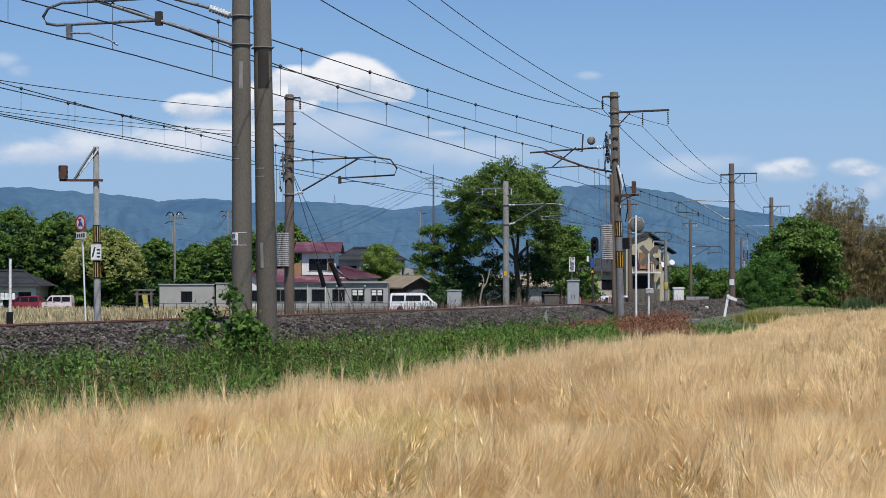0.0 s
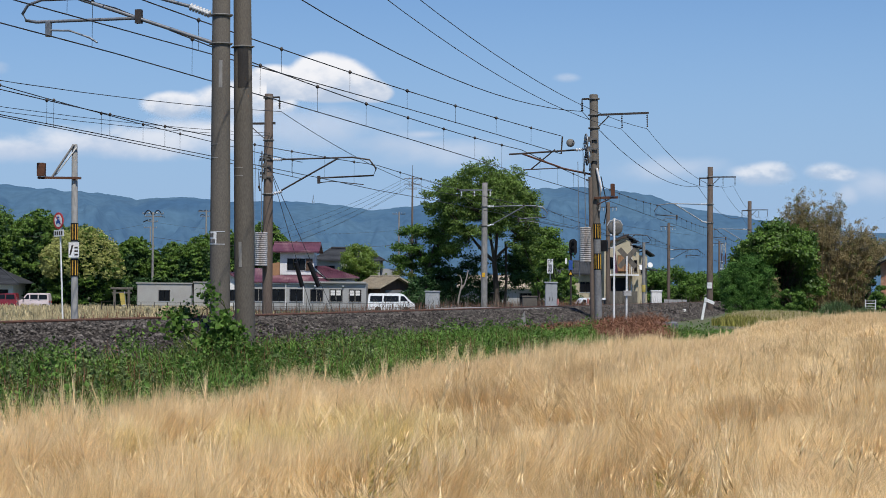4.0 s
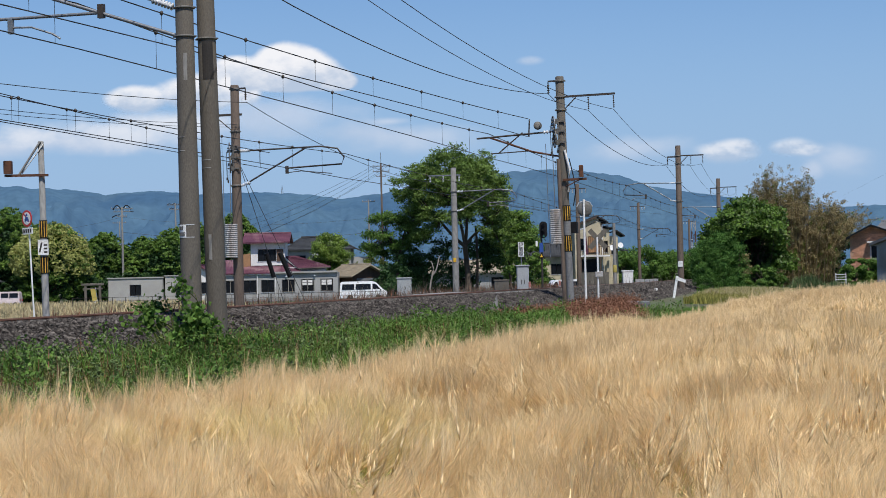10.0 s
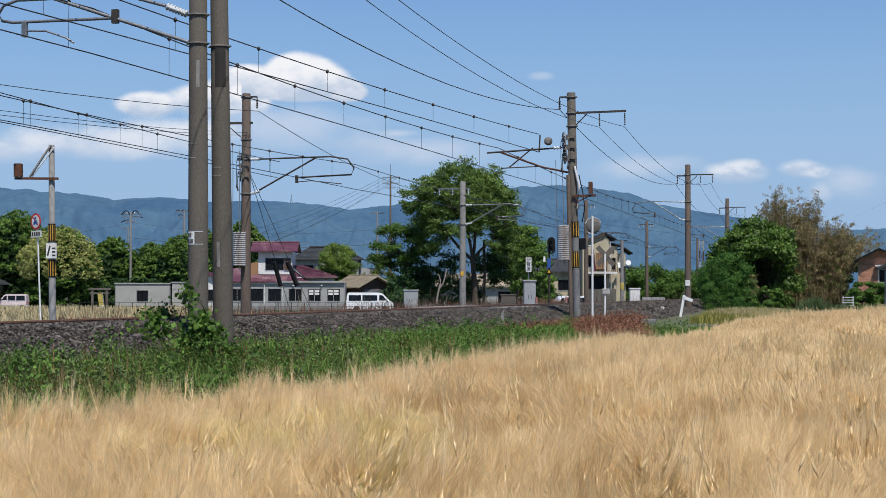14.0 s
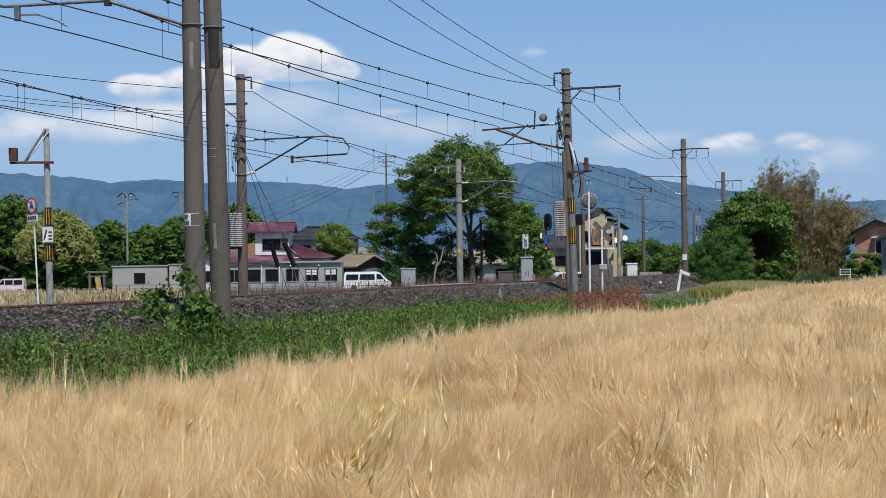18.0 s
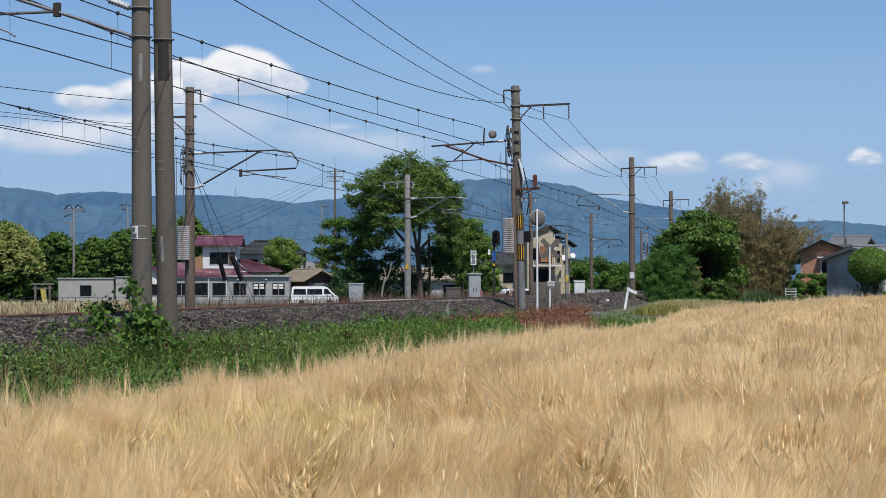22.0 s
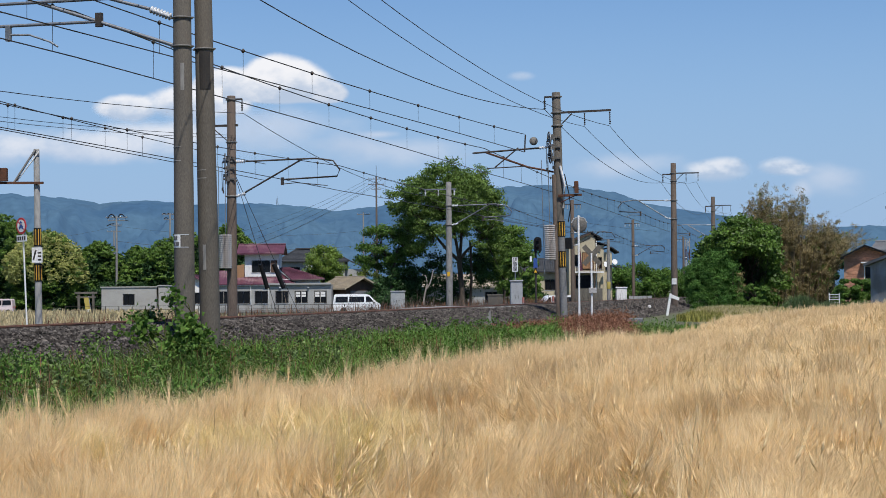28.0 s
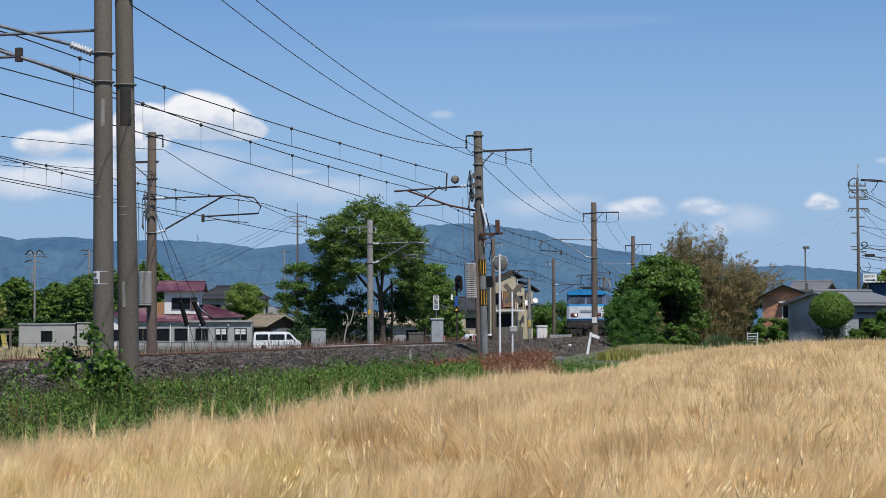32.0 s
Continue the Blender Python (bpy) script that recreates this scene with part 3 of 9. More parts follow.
cloud(-14.9, 6.75, [(0, 0, 0.7, 0.35, 0.3), (0.5, -0.25, 0.5, 0.25, 0.3)], "small faint tuft of cloud", 5.5, 0.4, 0.8, grow=0.4)
cloud(-10.5, 4.25, [(0, 0, 4.6, 0.8, 0.6), (2.4, 0.5, 2.6, 0.5, 0.7), (-3.2, -0.2, 2.6, 0.45, 0.5)], "thin pale bands of cloud low over the mountains", 14.1, 0.8, 0.7, grow=0.55, base=-0.5, top=0.5, white=(0.86, 0.88, 0.94), grey=(0.56, 0.65, 0.81), fine=1.1)
cloud(-5.2, 4.9, [(0, 0, 3.6, 1.0, 1.0), (2.6, -0.5, 2.4, 0.6, 0.6)], "thin pale veil of cloud", 17.9, **VEIL)
cloud(-1.0, 4.2, [(0, 0, 3.4, 0.6, 0.7), (-0.6, 0.5, 1.0, 0.2, 0.2)], "thin pale veil of cloud", 11.3, **VEIL)
cloud(5.8, 3.7, [(0, 0, 2.6, 0.5, 0.6)], "thin pale veil of cloud", 19.2, **VEIL)
cloud(8.65, 3.55, [(0, 0, 1.25, 0.42, 0.5), (0.3, 0.1, 0.8, 0.36, 0.3)], "small lens-shaped white cloud with a grey streak", 21.7, 0.7, 0.6, grow=0.2, base=-0.2, top=0.4, fine=1.6)
cloud(10.7, 3.55, [(-0.1, 0, 0.95, 0.42, 0.3), (0.2, -0.05, 0.8, 0.3, 0.25)], "small flat white cloud", 25.1, 0.66, 0.65, grow=0.22, base=-0.2, top=0.35, fine=1.6)
cloud(12.1, 3.2, [(0, 0, 1.5, 0.6, 0.7), (-0.9, -0.3, 0.5, 0.5, 0.4)], "thin pale veil of cloud", 28.4, **VEIL)
cloud(14.2, 3.58, [(0, 0, 0.66, 0.40, 0.22), (-0.1, 0.1, 0.4, 0.36, 0.2)], "small puffy white cloud", 31.0, 0.75, 0.5, grow=0.12, base=-0.2, top=0.3, fine=2.4)
cloud(16.75, 3.7, [(0, 0, 0.75, 0.35, 0.22)], "small puffy white cloud", 33.0, 0.7, 0.5, grow=0.15, base=-0.2, top=0.3, fine=2.4)
cloud(16.0, 4.86, [(0, 0, 0.35, 0.15, 0.12)], "faint wisp of cloud", 36.0, 0.5, 0.6)
cloud(5.2, 9.1, [(0, 0, 6.0, 0.35, 0.4), (3.0, 0.1, 3.5, 0.2, 0.25)], "faint high streak of cloud", 41.0, 0.06, 0.9, grow=0.4, base=-2.0, top=0.0, white=(0.85, 0.88, 0.95), fine=0.7)
cloud(2.75, 6.45, [(0, 0, 0.55, 0.2, 0.2)], "faint wisp of cloud", 38.0, 0.4, 0.8)
# ---- overhead line poles ----
def shaft(h, r0=0.19, r1=0.155, sides=20):
    return Mesh().lathe([(r0, 0), (r0 * 0.97, h * 0.3), ((r0 + r1) / 2, h * 0.55), (r1 * 1.01, h - 0.03), (r1 * 0.9, h)], sides)


def band(z, r, h=0.07):
    """A clamp ring with two bolted ears."""
    m = Mesh().lathe([(r, z), (r + 0.022, z + 0.008), (r + 0.022, z + h - 0.008), (r, z + h)], 18)
    m.box(r, -0.03, z + 0.01, r + 0.05, 0.03, z + h - 0.01)
    m.box(-r - 0.05, -0.03, z + 0.01, -r, 0.03, z + h - 0.01)
    return m


def insulator_string(p, q, r=0.055, n=5):
    """Stacked insulator sheds from p to q."""
    p, q = Vector(p), Vector(q)
    pts, rad = [], []
    for k in range(n):
        for u, rr in ((0.1, 0.4), (0.3, 1.0), (0.5, 0.9), (0.75, 0.4)):
            pts.append(p.lerp(q, (k + u) / n))
            rad.append(r * rr)
    return Mesh().tube(pts, rad, 10)


def striped_guard(parent, z0, z1, r, cx=0.0, cy=0.0):
    """Vertical black and yellow warning stripes wrapped on a pole."""
    n = 20
    for colour, name, odd, label in ((M_YELLOW, "warning_stripes", 0, "yellow warning stripes"), (M_BLACK, "warning_sheet", 1, "black warning sheet")):
        m = Mesh()
        rr = r + (0.006 if odd else 0.012)
        for k in range(n):
            if not odd and k % 2:
                continue
            a0 = 2 * math.pi * k / n
            a1 = a0 + 2 * math.pi / n * (1.0 if odd else 0.56)
            v = [(cx + rr * math.cos(a), cy + rr * math.sin(a), z) for z in (z0 + 0.03 * (1 - odd), z1 - 0.03 * (1 - odd)) for a in (a0, (a0 + a1) / 2, a1)]
            m.add(v, [(0, 1, 4, 3), (1, 2, 5, 4)], True)
        part(name, m, colour, parent, label)


def weight_stack(parent, x, z0, z1, r=0.21, y=-0.05):
    """Cast weights of a wire tensioner on a rod beside the pole."""
    part("weight_rod", Mesh().tube([(x, y, z0 - 0.15), (x, y, 6.1)], 0.014, 6), M_GALV, parent)
    n = 17
    h = (z1 - z0) / n
    me = Mesh().lathe([(r - 0.01, 0), (r, 0.006), (r, h * 0.84), (r - 0.025, h * 0.88), (r - 0.025, h * 0.99)], 18).data("weight", M_WEIGHT)
    for k in range(n):
        part("weight", me, None, parent, at=pose(x, y, z0 + k * h))
    part("guide_rod", Mesh().tube([(x - r - 0.03, y, z0 - 0.5), (x - r - 0.03, y, 5.9)], 0.012, 6), M_GALV, parent)


def pulley(parent, x, z):
    """Two spoked tensioning wheels one above the other, seen nearly edge-on, in a bolted frame with rods and wire ends."""
    for k, (dx, dz) in enumerate(((0.0, 0.12), (0.03, -0.38))):
        m = Mesh()
        m.tube([(x + dx + 0.10 * math.cos(a), -0.1 - 0.26 * math.cos(a), z + dz + 0.30 * math.sin(a)) for a in np.linspace(0, 2 * math.pi, 25)], 0.026, 6)
        for a in np.linspace(0, 2 * math.pi, 7)[:-1]:
            m.tube([(x + dx, -0.1, z + dz), (x + dx + 0.10 * math.cos(a), -0.1 - 0.26 * math.cos(a), z + dz + 0.3 * math.sin(a))], 0.014, 5)
        m.tube([(x + dx - 0.08, -0.1, z + dz), (x + dx + 0.08, -0.1, z + dz)], 0.055, 8)
        part("tension_wheel", m, M_GALV if k == 0 else M_CLAMP, parent, "grey spoked wire tensioning wheel")
    f = Mesh()
    for dz in (-0.55, -0.15, 0.2):
        f.box(x - 0.05, -0.2, z + dz, x + 0.42, -0.14, z + dz + 0.05)
        f.box(x + 0.1, -0.24, z + dz - 0.06, x + 0.2, -0.14, z + dz + 0.12)
    f.box(x + 0.16, -0.22, z - 0.6, x + 0.22, -0.17, z + 0.35)
    part("wheel_frame", f, M_CLAMP, parent, "grey bolted wheel frame")
    c = Mesh()
    for dx, z0, z1 in ((-0.1, 0.1, -0.85), (-0.06, -0.4, -0.95), (0.12, -0.5, -0.8)):
        c.tube([(x + dx, -0.12, z + z0), (x + dx - 0.01, -0.12, z + (z0 + z1) / 2), (x + dx, -0.12, z + z1)], 0.013, 5)
        c.tube([(x + dx, -0.12, z + z1), (x + dx, -0.12, z + z1 - 0.1)], 0.03, 6)
    part("tension_rod", c, M_DARK, parent)


def cantilever(parent, side, zt, zl, reach, steady=True, pale=True, hook=True):
    """A hinged tubular bracket: top tube, raking strut, registration arm with a curled end, and insulators at the pole."""
    s = side
    steel = M_GALV if pale else M_DARK
    part("top_tube", Mesh().tube([(s * 0.55, 0, zt), (s * (reach - 0.5), 0, zt + 0.05)] + ([(s * (reach + 0.15), 0, zt - 0.05), (s * (reach + 0.4), 0, zt - 0.38), (s * (reach + 0.3), 0, zt - 0.62), (s * 1.9, 0, zt - 0.70)] if hook else []), 0.03, 8), steel, parent)
    part("raking_strut", Mesh().tube([(s * 0.5, 0, zl + 0.12), (s * (reach * 0.72), 0, zt + 0.02)], 0.032, 8), steel, parent)
    for z, dz in ((zt, 0.0), (zl, 0.1)):
        part("insulator", insulator_string((s * 0.17, 0, z), (s * 0.55, 0, z + dz), 0.07, 5), M_INSUL, parent, "white ribbed porcelain insulator")
        part("clamp", band(z - 0.04, 0.175), M_CLAMP, parent)
    if steady:
        part("steady_arm", Mesh().tube([(s * 1.9, 0.02, zt - 0.68), (s * 2.0, 0.02, zt - 0.86), (s * 2.5, 0.02, zt - 0.82), (s * (reach * 0.98), 0.02, zt - 0.95)], 0.018, 6), steel, parent)
        part("arm_clamp", Mesh().box(s * 1.96 - 0.05, -0.04, zt - 0.9, s * 1.96 + 0.05, 0.04, zt - 0.62), M_DARK, parent)


def feeder_arm(parent, z, reach, drops, r=0.16):
    """A steel cross arm to the field side with hanging insulators."""
    m = Mesh().box(0, -0.04, z - 0.035, reach, 0.04, z + 0.035)
    m.tube([(r, 0, z - 0.42), (0.55, 0, z - 0.05)], 0.022, 6)
    part("cross_arm", m, M_DARK, parent, "dark steel cross arm")
    part("clamp", band(z - 0.04, r), M_CLAMP, parent)
    part("clamp", band(z - 0.5, r), M_CLAMP, parent)
    for x in drops:
        part("insulator", insulator_string((x, 0, z - 0.05), (x, 0, z - 0.52), 0.032, 6), M_DARK, parent, "dark hanging insulator")


def top_hook(parent, z, x, r=0.16):
    m = Mesh().box(min(0, x), -0.03, z - 0.03, max(0, x), 0.03, z + 0.03)
    m.tube([(x, 0, z), (x, 0, z - 0.15)], 0.02, 6)
    part("top_bracket", m, M_DARK, parent)
    part("insulator", insulator_string((x, 0, z - 0.12), (x, 0, z - 0.45), 0.05, 4), M_DARK, parent)
    part("clamp", band(z - 0.05, r), M_CLAMP, parent)


def line_pole(x, y, top, material, label, base=0.25, r0=0.19, r1=0.155, lean=0.0):
    t = thing("overhead_line_pole", label, "pole", pose(x, y, base, 0, lean, heading(y)), "poles along the railway")
    part("shaft", shaft(top - base, r0, r1), material, t)
    return t


def wrapped(z0, z1, r, a0, a1, n=8):
    """A thin sheet bent round a pole between two bearings in degrees."""
    m = Mesh()
    ang = [radians(a0 + (a1 - a0) * k / n) for k in range(n + 1)]
    v = [(q * math.cos(a), q * math.sin(a), z) for q in (r, r + 0.006) for z in (z0, z1) for a in ang]
    k = n + 1
    f = [(2 * k + i, 2 * k + i + 1, 3 * k + i + 1, 3 * k + i) for i in range(n)] + [(k + i, 3 * k + i, 3 * k + i + 1, k + i + 1) for i in range(n)] + [(i + 1, 2 * k + i + 1, 2 * k + i, i) for i in range(n)]
    f += [(0, 2 * k, 3 * k, k), (n, k + n, 3 * k + n, 2 * k + n)]
    return m.add(v, f)


def number_plate_bars(parent, z, r):
    """A small white plate bent round the pole, with two rows of writing that cannot be read."""
    pl = part("plate", wrapped(z, z + 0.24, r, -158, -88), M_WHITE, parent, "small white plate with worn writing")
    for a0, a1, zz in ((-135, -122, 0.14), (-118, -106, 0.14), (-138, -126, 0.03), (-120, -96, 0.03)):
        part("writing_bar", wrapped(z + zz, z + zz + 0.07, r + 0.007, a0, a1, 3), M_CLAMP, pl)
    for zz in (0.0, 0.23):
        part("plate_wire", wrapped(z + zz, z + zz + 0.012, r, -88, -40), M_INSUL, parent)


def build_poles():
    b = 0.25
    # the pair beside the field
    p = line_pole(-4.72, 34.6, 9.3, M_CONC, "grey concrete overhead line pole with vines at its foot", lean=-0.25)
    part("raking_strut", Mesh().tube([(-0.17, 0, 6.10 - b), (-2.97, 0, 7.05 - b)], 0.034, 8), M_GALV, p)
    part("insulator", insulator_string((-0.22, 0, 6.63 - b), (-0.65, 0, 6.80 - b), 0.075, 7), M_INSUL, p, "white ribbed porcelain insulator")
    part("upper_tube", Mesh().tube([(-0.65, 0, 6.80 - b), (-1.51, 0, 7.05 - b), (-3.56, 0, 7.64 - b)], 0.032, 8), M_GALV, p)
    part("top_tube", Mesh().tube([(-0.16, 0.3, 7.09 - b), (-3.78, 0.3, 7.10 - b)], 0.03, 8), M_GALV, p)
    part("registration_tube", Mesh().tube([(-1.67, 0, 6.62 - b), (-3.83, 0, 6.63 - b), (-4.05, 0, 6.67 - b), (-4.13, 0, 6.80 - b), (-4.02, 0, 6.96 - b), (-3.73, 0, 7.05 - b), (-2.38, 0, 7.05 - b)], 0.03, 8), M_GALV, p)
    part("tube_clamp", Mesh().box(-1.74, -0.05, 6.52 - b, -1.62, 0.05, 6.78 - b), M_DARK, p)
    part("tube_clamp", Mesh().box(-3.62, -0.05, 6.34 - b, -3.52, 0.05, 6.64 - b, 0.01), M_GALV, p)
    part("steady_arm", Mesh().tube([(-3.54, 0, 6.46 - b), (-3.13, 0, 6.44 - b), (-2.70, 0, 6.29 - b), (-2.54, 0, 6.19 - b)], 0.02, 6), M_GALV, p)
    for z in (6.05, 6.58):
        part("clamp", band(z - b, 0.176, 0.04), M_CLAMP, p)
    for z in (3.95, 4.2):
        part("seam_ring", wrapped(z - b, z - b + 0.014, 0.176, -158, -82, 10), M_CONC_L, p)
    number_plate_bars(p, 2.36 - b, 0.184)
    part("repair_strip", wrapped(5.25 - b, 5.75 - b, 0.168, -80, -58, 3), M_CONC_L, p, "pale worn strip")
    feeder_arm(p, 8.65 - b, 2.2, (1.25, 2.1))
    top_hook(p, 8.2 - b, -0.5)
    p = line_pole(-4.30, 35.0, 9.3, M_CONC_D, "grey concrete overhead line pole stained brown down one side", lean=-1.0)
    part("clamp", band(6.05 - b, 0.175, 0.04), M_CLAMP, p)
    for z in (3.65, 3.8):
        part("seam_ring", wrapped(z - b, z - b + 0.014, 0.177, -152, -70, 10), M_CONC_L, p)
    part("rust_streak", wrapped(5.3 - b, 6.02 - b, 0.170, -100, -30, 6), M_UNDER, p, "dark rust streak below the clamp")
    part("repair_strip", wrapped(1.95 - b, 2.42 - b, 0.186, -100, -82, 3), M_CONC_L, p, "pale worn strip")
    # the crossing pole with tension weights
    p = line_pole(4.28, 66.7, 8.53, M_CONC, "grey concrete overhead line pole with striped guards and tension weights", lean=-1.15, r0=0.165, r1=0.15)
    top_hook(p, 8.38 - b, -0.42)
    feeder_arm(p, 7.80 - b, 1.95, (1.0, 1.9))
    part("top_tube", Mesh().tube([(-0.6, 0, 6.58 - b), (-3.1, 0, 6.5 - b)], 0.032, 8), M_DARK, p)
    part("insulator", insulator_string((-0.17, 0, 6.6 - b), (-0.7, 0, 6.58 - b), 0.07, 5), M_INSUL, p, "white ribbed porcelain insulator")
    part("raking_strut", Mesh().tube([(-0.16, 0, 5.7 - b), (-1.1, 0, 5.92 - b), (-2.6, 0, 6.5 - b)], 0.035, 8), M_RUST, p, "rust-red raking strut")
    part("stay", Mesh().tube([(-2.3, 0, 5.95 - b), (-1.42, 0, 6.62 - b)], 0.025, 6), M_DARK, p)
    part("steady_arm", Mesh().tube([(-1.2, 0, 5.95 - b), (-2.6, 0, 5.93 - b)], 0.022, 6), M_DARK, p)
    part("hanger", Mesh().tube([(-1.15, 0, 7.08 - b), (-1.2, 0, 6.45 - b)], 0.028, 6), M_DARK, p)
    part("wire_insulator", Mesh().lathe([(0.06, -0.03), (0.15, -0.02), (0.15, 0.02), (0.06, 0.03)], 14).moved(pose(-0.85, -0.05, 6.83 - b, 78, 0, 12)), M_CLAMP, p, "round grey disc insulator")
    part("sleeve", Mesh().lathe([(0.128, 0.0), (0.128, 3.95 - b)], 18, (0.07, -0.1, 0)), M_SLEEVE, p, "grey lower sleeve")
    pulley(p, -0.28, 6.7 - b)
    weight_stack(p, -0.34, 2.58 - b, 3.82 - b, 0.21, -0.12)
    part("cable_duct", Mesh().tube([(0.1, -0.17, 5.9 - b), (0.24, -0.18, 5.2 - b), (0.19, -0.18, 4.4 - b)], 0.045, 8), M_WALL_W, p, "pale cable conduit")
    part("cable", Mesh().tube([(0.24, -0.12, 5.6 - b), (0.38, -0.12, 4.9 - b), (0.42, -0.1, 4.4 - b), (0.32, -0.1, 3.9 - b)], 0.02, 6), M_BLACK, p)
    striped_guard(p, 3.38 - b, 3.94 - b, 0.128, 0.07, -0.1)
    striped_guard(p, 2.30 - b, 2.88 - b, 0.128, 0.07, -0.1)
    m = Mesh().box(0.0, -0.24, 4.80 - b, 0.85, -0.17, 4.88 - b)
    m.tube([(0.1, -0.2, 4.6 - b), (0.6, -0.2, 4.82 - b)], 0.02, 6)
    part("rusty_arm", m, M_RUST, p, "rusty steel arm")
    part("horn_box", Mesh().box(0.6, -0.29, 4.9 - b, 0.74, -0.14, 5.33 - b, 0.02), M_RUST, p, "rusty loudspeaker box")
    part("junction_box", Mesh().box(0.2, -0.15, 2.95 - b, 0.42, 0.12, 3.35 - b, 0.02), M_BLACK, p, "black junction box")
    part("side_post", Mesh().tube([(-0.14, -0.12, 0), (-0.14, -0.12, 5.6 - b)], 0.075, 10), M_BROWN, p, "dark brown channel post")
    # the poles behind it along the near side
    for x, y, top, mt in ((13.76, 111.2, 8.92, M_BROWN), (22.48, 155.4, 9.05, M_BROWN), (31.3, 200.0, 9.1, M_BROWN), (40.2, 245.0, 9.1, M_BROWN)):
        p = line_pole(x, y, top, mt, "weathered brown concrete overhead line pole")
        feeder_arm(p, 8.32 - b, 1.5, (0.75, 1.45))
        part("cross_arm", Mesh().box(-0.65, -0.04, 8.22 - b, 0, 0.04, 8.30 - b), M_DARK, p)
        part("insulator", insulator_string((-0.62, 0, 8.22 - b), (-0.62, 0, 7.75 - b), 0.045, 5), M_DARK, p)
        cantilever(p, -1, 6.72 - b, 5.62 - b, 2.9, pale=True)
        part("sign_plate", Mesh().box(-0.14, -0.22, 1.75 - b, 0.14, -0.2, 2.1 - b), M_WHITE, p, "small white plate")
    # the far side
    far = ((-7.7, 69.2, 8.75, M_BROWN), (0.44, 106.5, 7.65, M_CONC_L), (11.14, 159.8, 9.1, M_BROWN), (21.73, 213.2, 9.3, M_BROWN), (38.2, 296.8, 9.6, M_BROWN))
    for k, (x, y, top, mt) in enumerate(far):
        p = line_pole(x, y, top, mt, ("weathered brown concrete overhead line pole with tension weights", "pale grey concrete overhead line pole with a yellow mark", "weathered brown concrete overhead line pole")[min(k, 2)])
        if k == 0:
            cantilever(p, 1, 6.32 - b, 5.05 - b, 3.75, pale=False)
            top_hook(p, 8.62 - b, 0.42)
            part("cross_arm", Mesh().box(-1.3, -0.04, 7.62 - b, 0.25, 0.04, 7.70 - b), M_DARK, p)
            part("stay", Mesh().tube([(-0.75, 0, 7.6 - b), (-0.1, 0, 7.05 - b)], 0.02, 6), M_DARK, p)
            part("clamp", band(7.0 - b, 0.16), M_CLAMP, p)
            pulley(p, -0.22, 6.2 - b)
            weight_stack(p, -0.12, 2.39 - b, 3.63 - b, 0.23, -0.36)
            for dx in (0.55, 0.95):
                part("stay_wire", Mesh().tube([(0.1, 0, 5.9 - b), (0.1 + dx * 2.3, 1.5, 0)], 0.012, 5), M_WIRE, p)
                part("stay_guard", Mesh().tube([(0.1 + dx * 1.28, 0.84, 2.55 - b), (0.1 + dx * 1.62, 1.06, 1.65 - b)], 0.085, 8), M_BLACK, p, "black rubber stay guard")
        else:
            cantilever(p, 1, 6.3 - b, 5.2 - b, 3.2, pale=k == 1)
            arm = top - 0.45
            part("cross_arm", Mesh().box(-1.45 if k == 1 else -0.95, -0.035, arm - b, 0.4 if k == 1 else 0.75, 0.035, arm + 0.07 - b), M_GALV if k == 1 else M_DARK, p)
            for x2 in (-1.35, -0.6, 0.32) if k == 1 else (-0.88, -0.4, 0.4, 0.7):
                part("insulator", insulator_string((x2, 0, arm - b), (x2, 0, arm - 0.34 - b), 0.06, 4), M_INSUL, p, "white hanging insulator")
        if k == 1:
            part("yellow_mark", Mesh().box(-0.08, -0.2, 2.3 - b, 0.08, -0.18, 2.55 - b), M_YELLOW, p, "yellow mark")


build_poles()


# ---- wires ----
def sag(p, q, drop, n=14):
    p, q = Vector(p), Vector(q)
    return [p.lerp(q, k / n) - Vector((0, 0, drop * 4 * (k / n) * (1 - k / n))) for k in range(n + 1)]


def catenary(supports, label, r=0.013, step=3.6, first=0.5, drops=()):
    """An overhead line through supports of (y, offset, messenger height, contact height): messenger, contact wire and droppers."""
    t = thing("overhead_line", label, "overhead line", group="overhead lines")
    dots = Mesh().lathe([(0.012, -0.05), (0.04, -0.02), (0.04, 0.02), (0.012, 0.05)], 6).data("clip", M_DARK)
    for j, ((y0, e0, m0, c0), (y1, e1, m1, c1)) in enumerate(zip(supports, supports[1:])):
        n = max(4, round((y1 - y0) / 2.5))
        drop = drops[j] if j < len(drops) else 0.3 * ((y1 - y0) / 45.0) ** 2
        mess, cont = [], []
        for k in range(n + 1):
            u = k / n
            y, e = y0 + (y1 - y0) * u, e0 + (e1 - e0) * u
            mess.append(along(y, e, m0 + (m1 - m0) * u - drop * 4 * u * (1 - u)))
            cont.append(along(y, e, c0 + (c1 - c0) * u))
        part("messenger_wire", Mesh().tube(mess, r, 6), M_WIRE, t)
        part("contact_wire", Mesh().tube(cont, r * 0.95, 6), M_WIRE, t)
        k = first
        while k * step < (y1 - y0):
            u = k * step / (y1 - y0)
            y, e = y0 + (y1 - y0) * u, e0 + (e1 - e0) * u
            zt, zb = m0 + (m1 - m0) * u - drop * 4 * u * (1 - u), c0 + (c1 - c0) * u
            a, b = along(y, e, zt), along(y, e, zb)
            part("dropper", Mesh().tube([a, b], 0.005, 4), M_WIRE, t)
            part("clip", dots, None, t, at=Matrix.Translation(a))
            k += 1
    return t


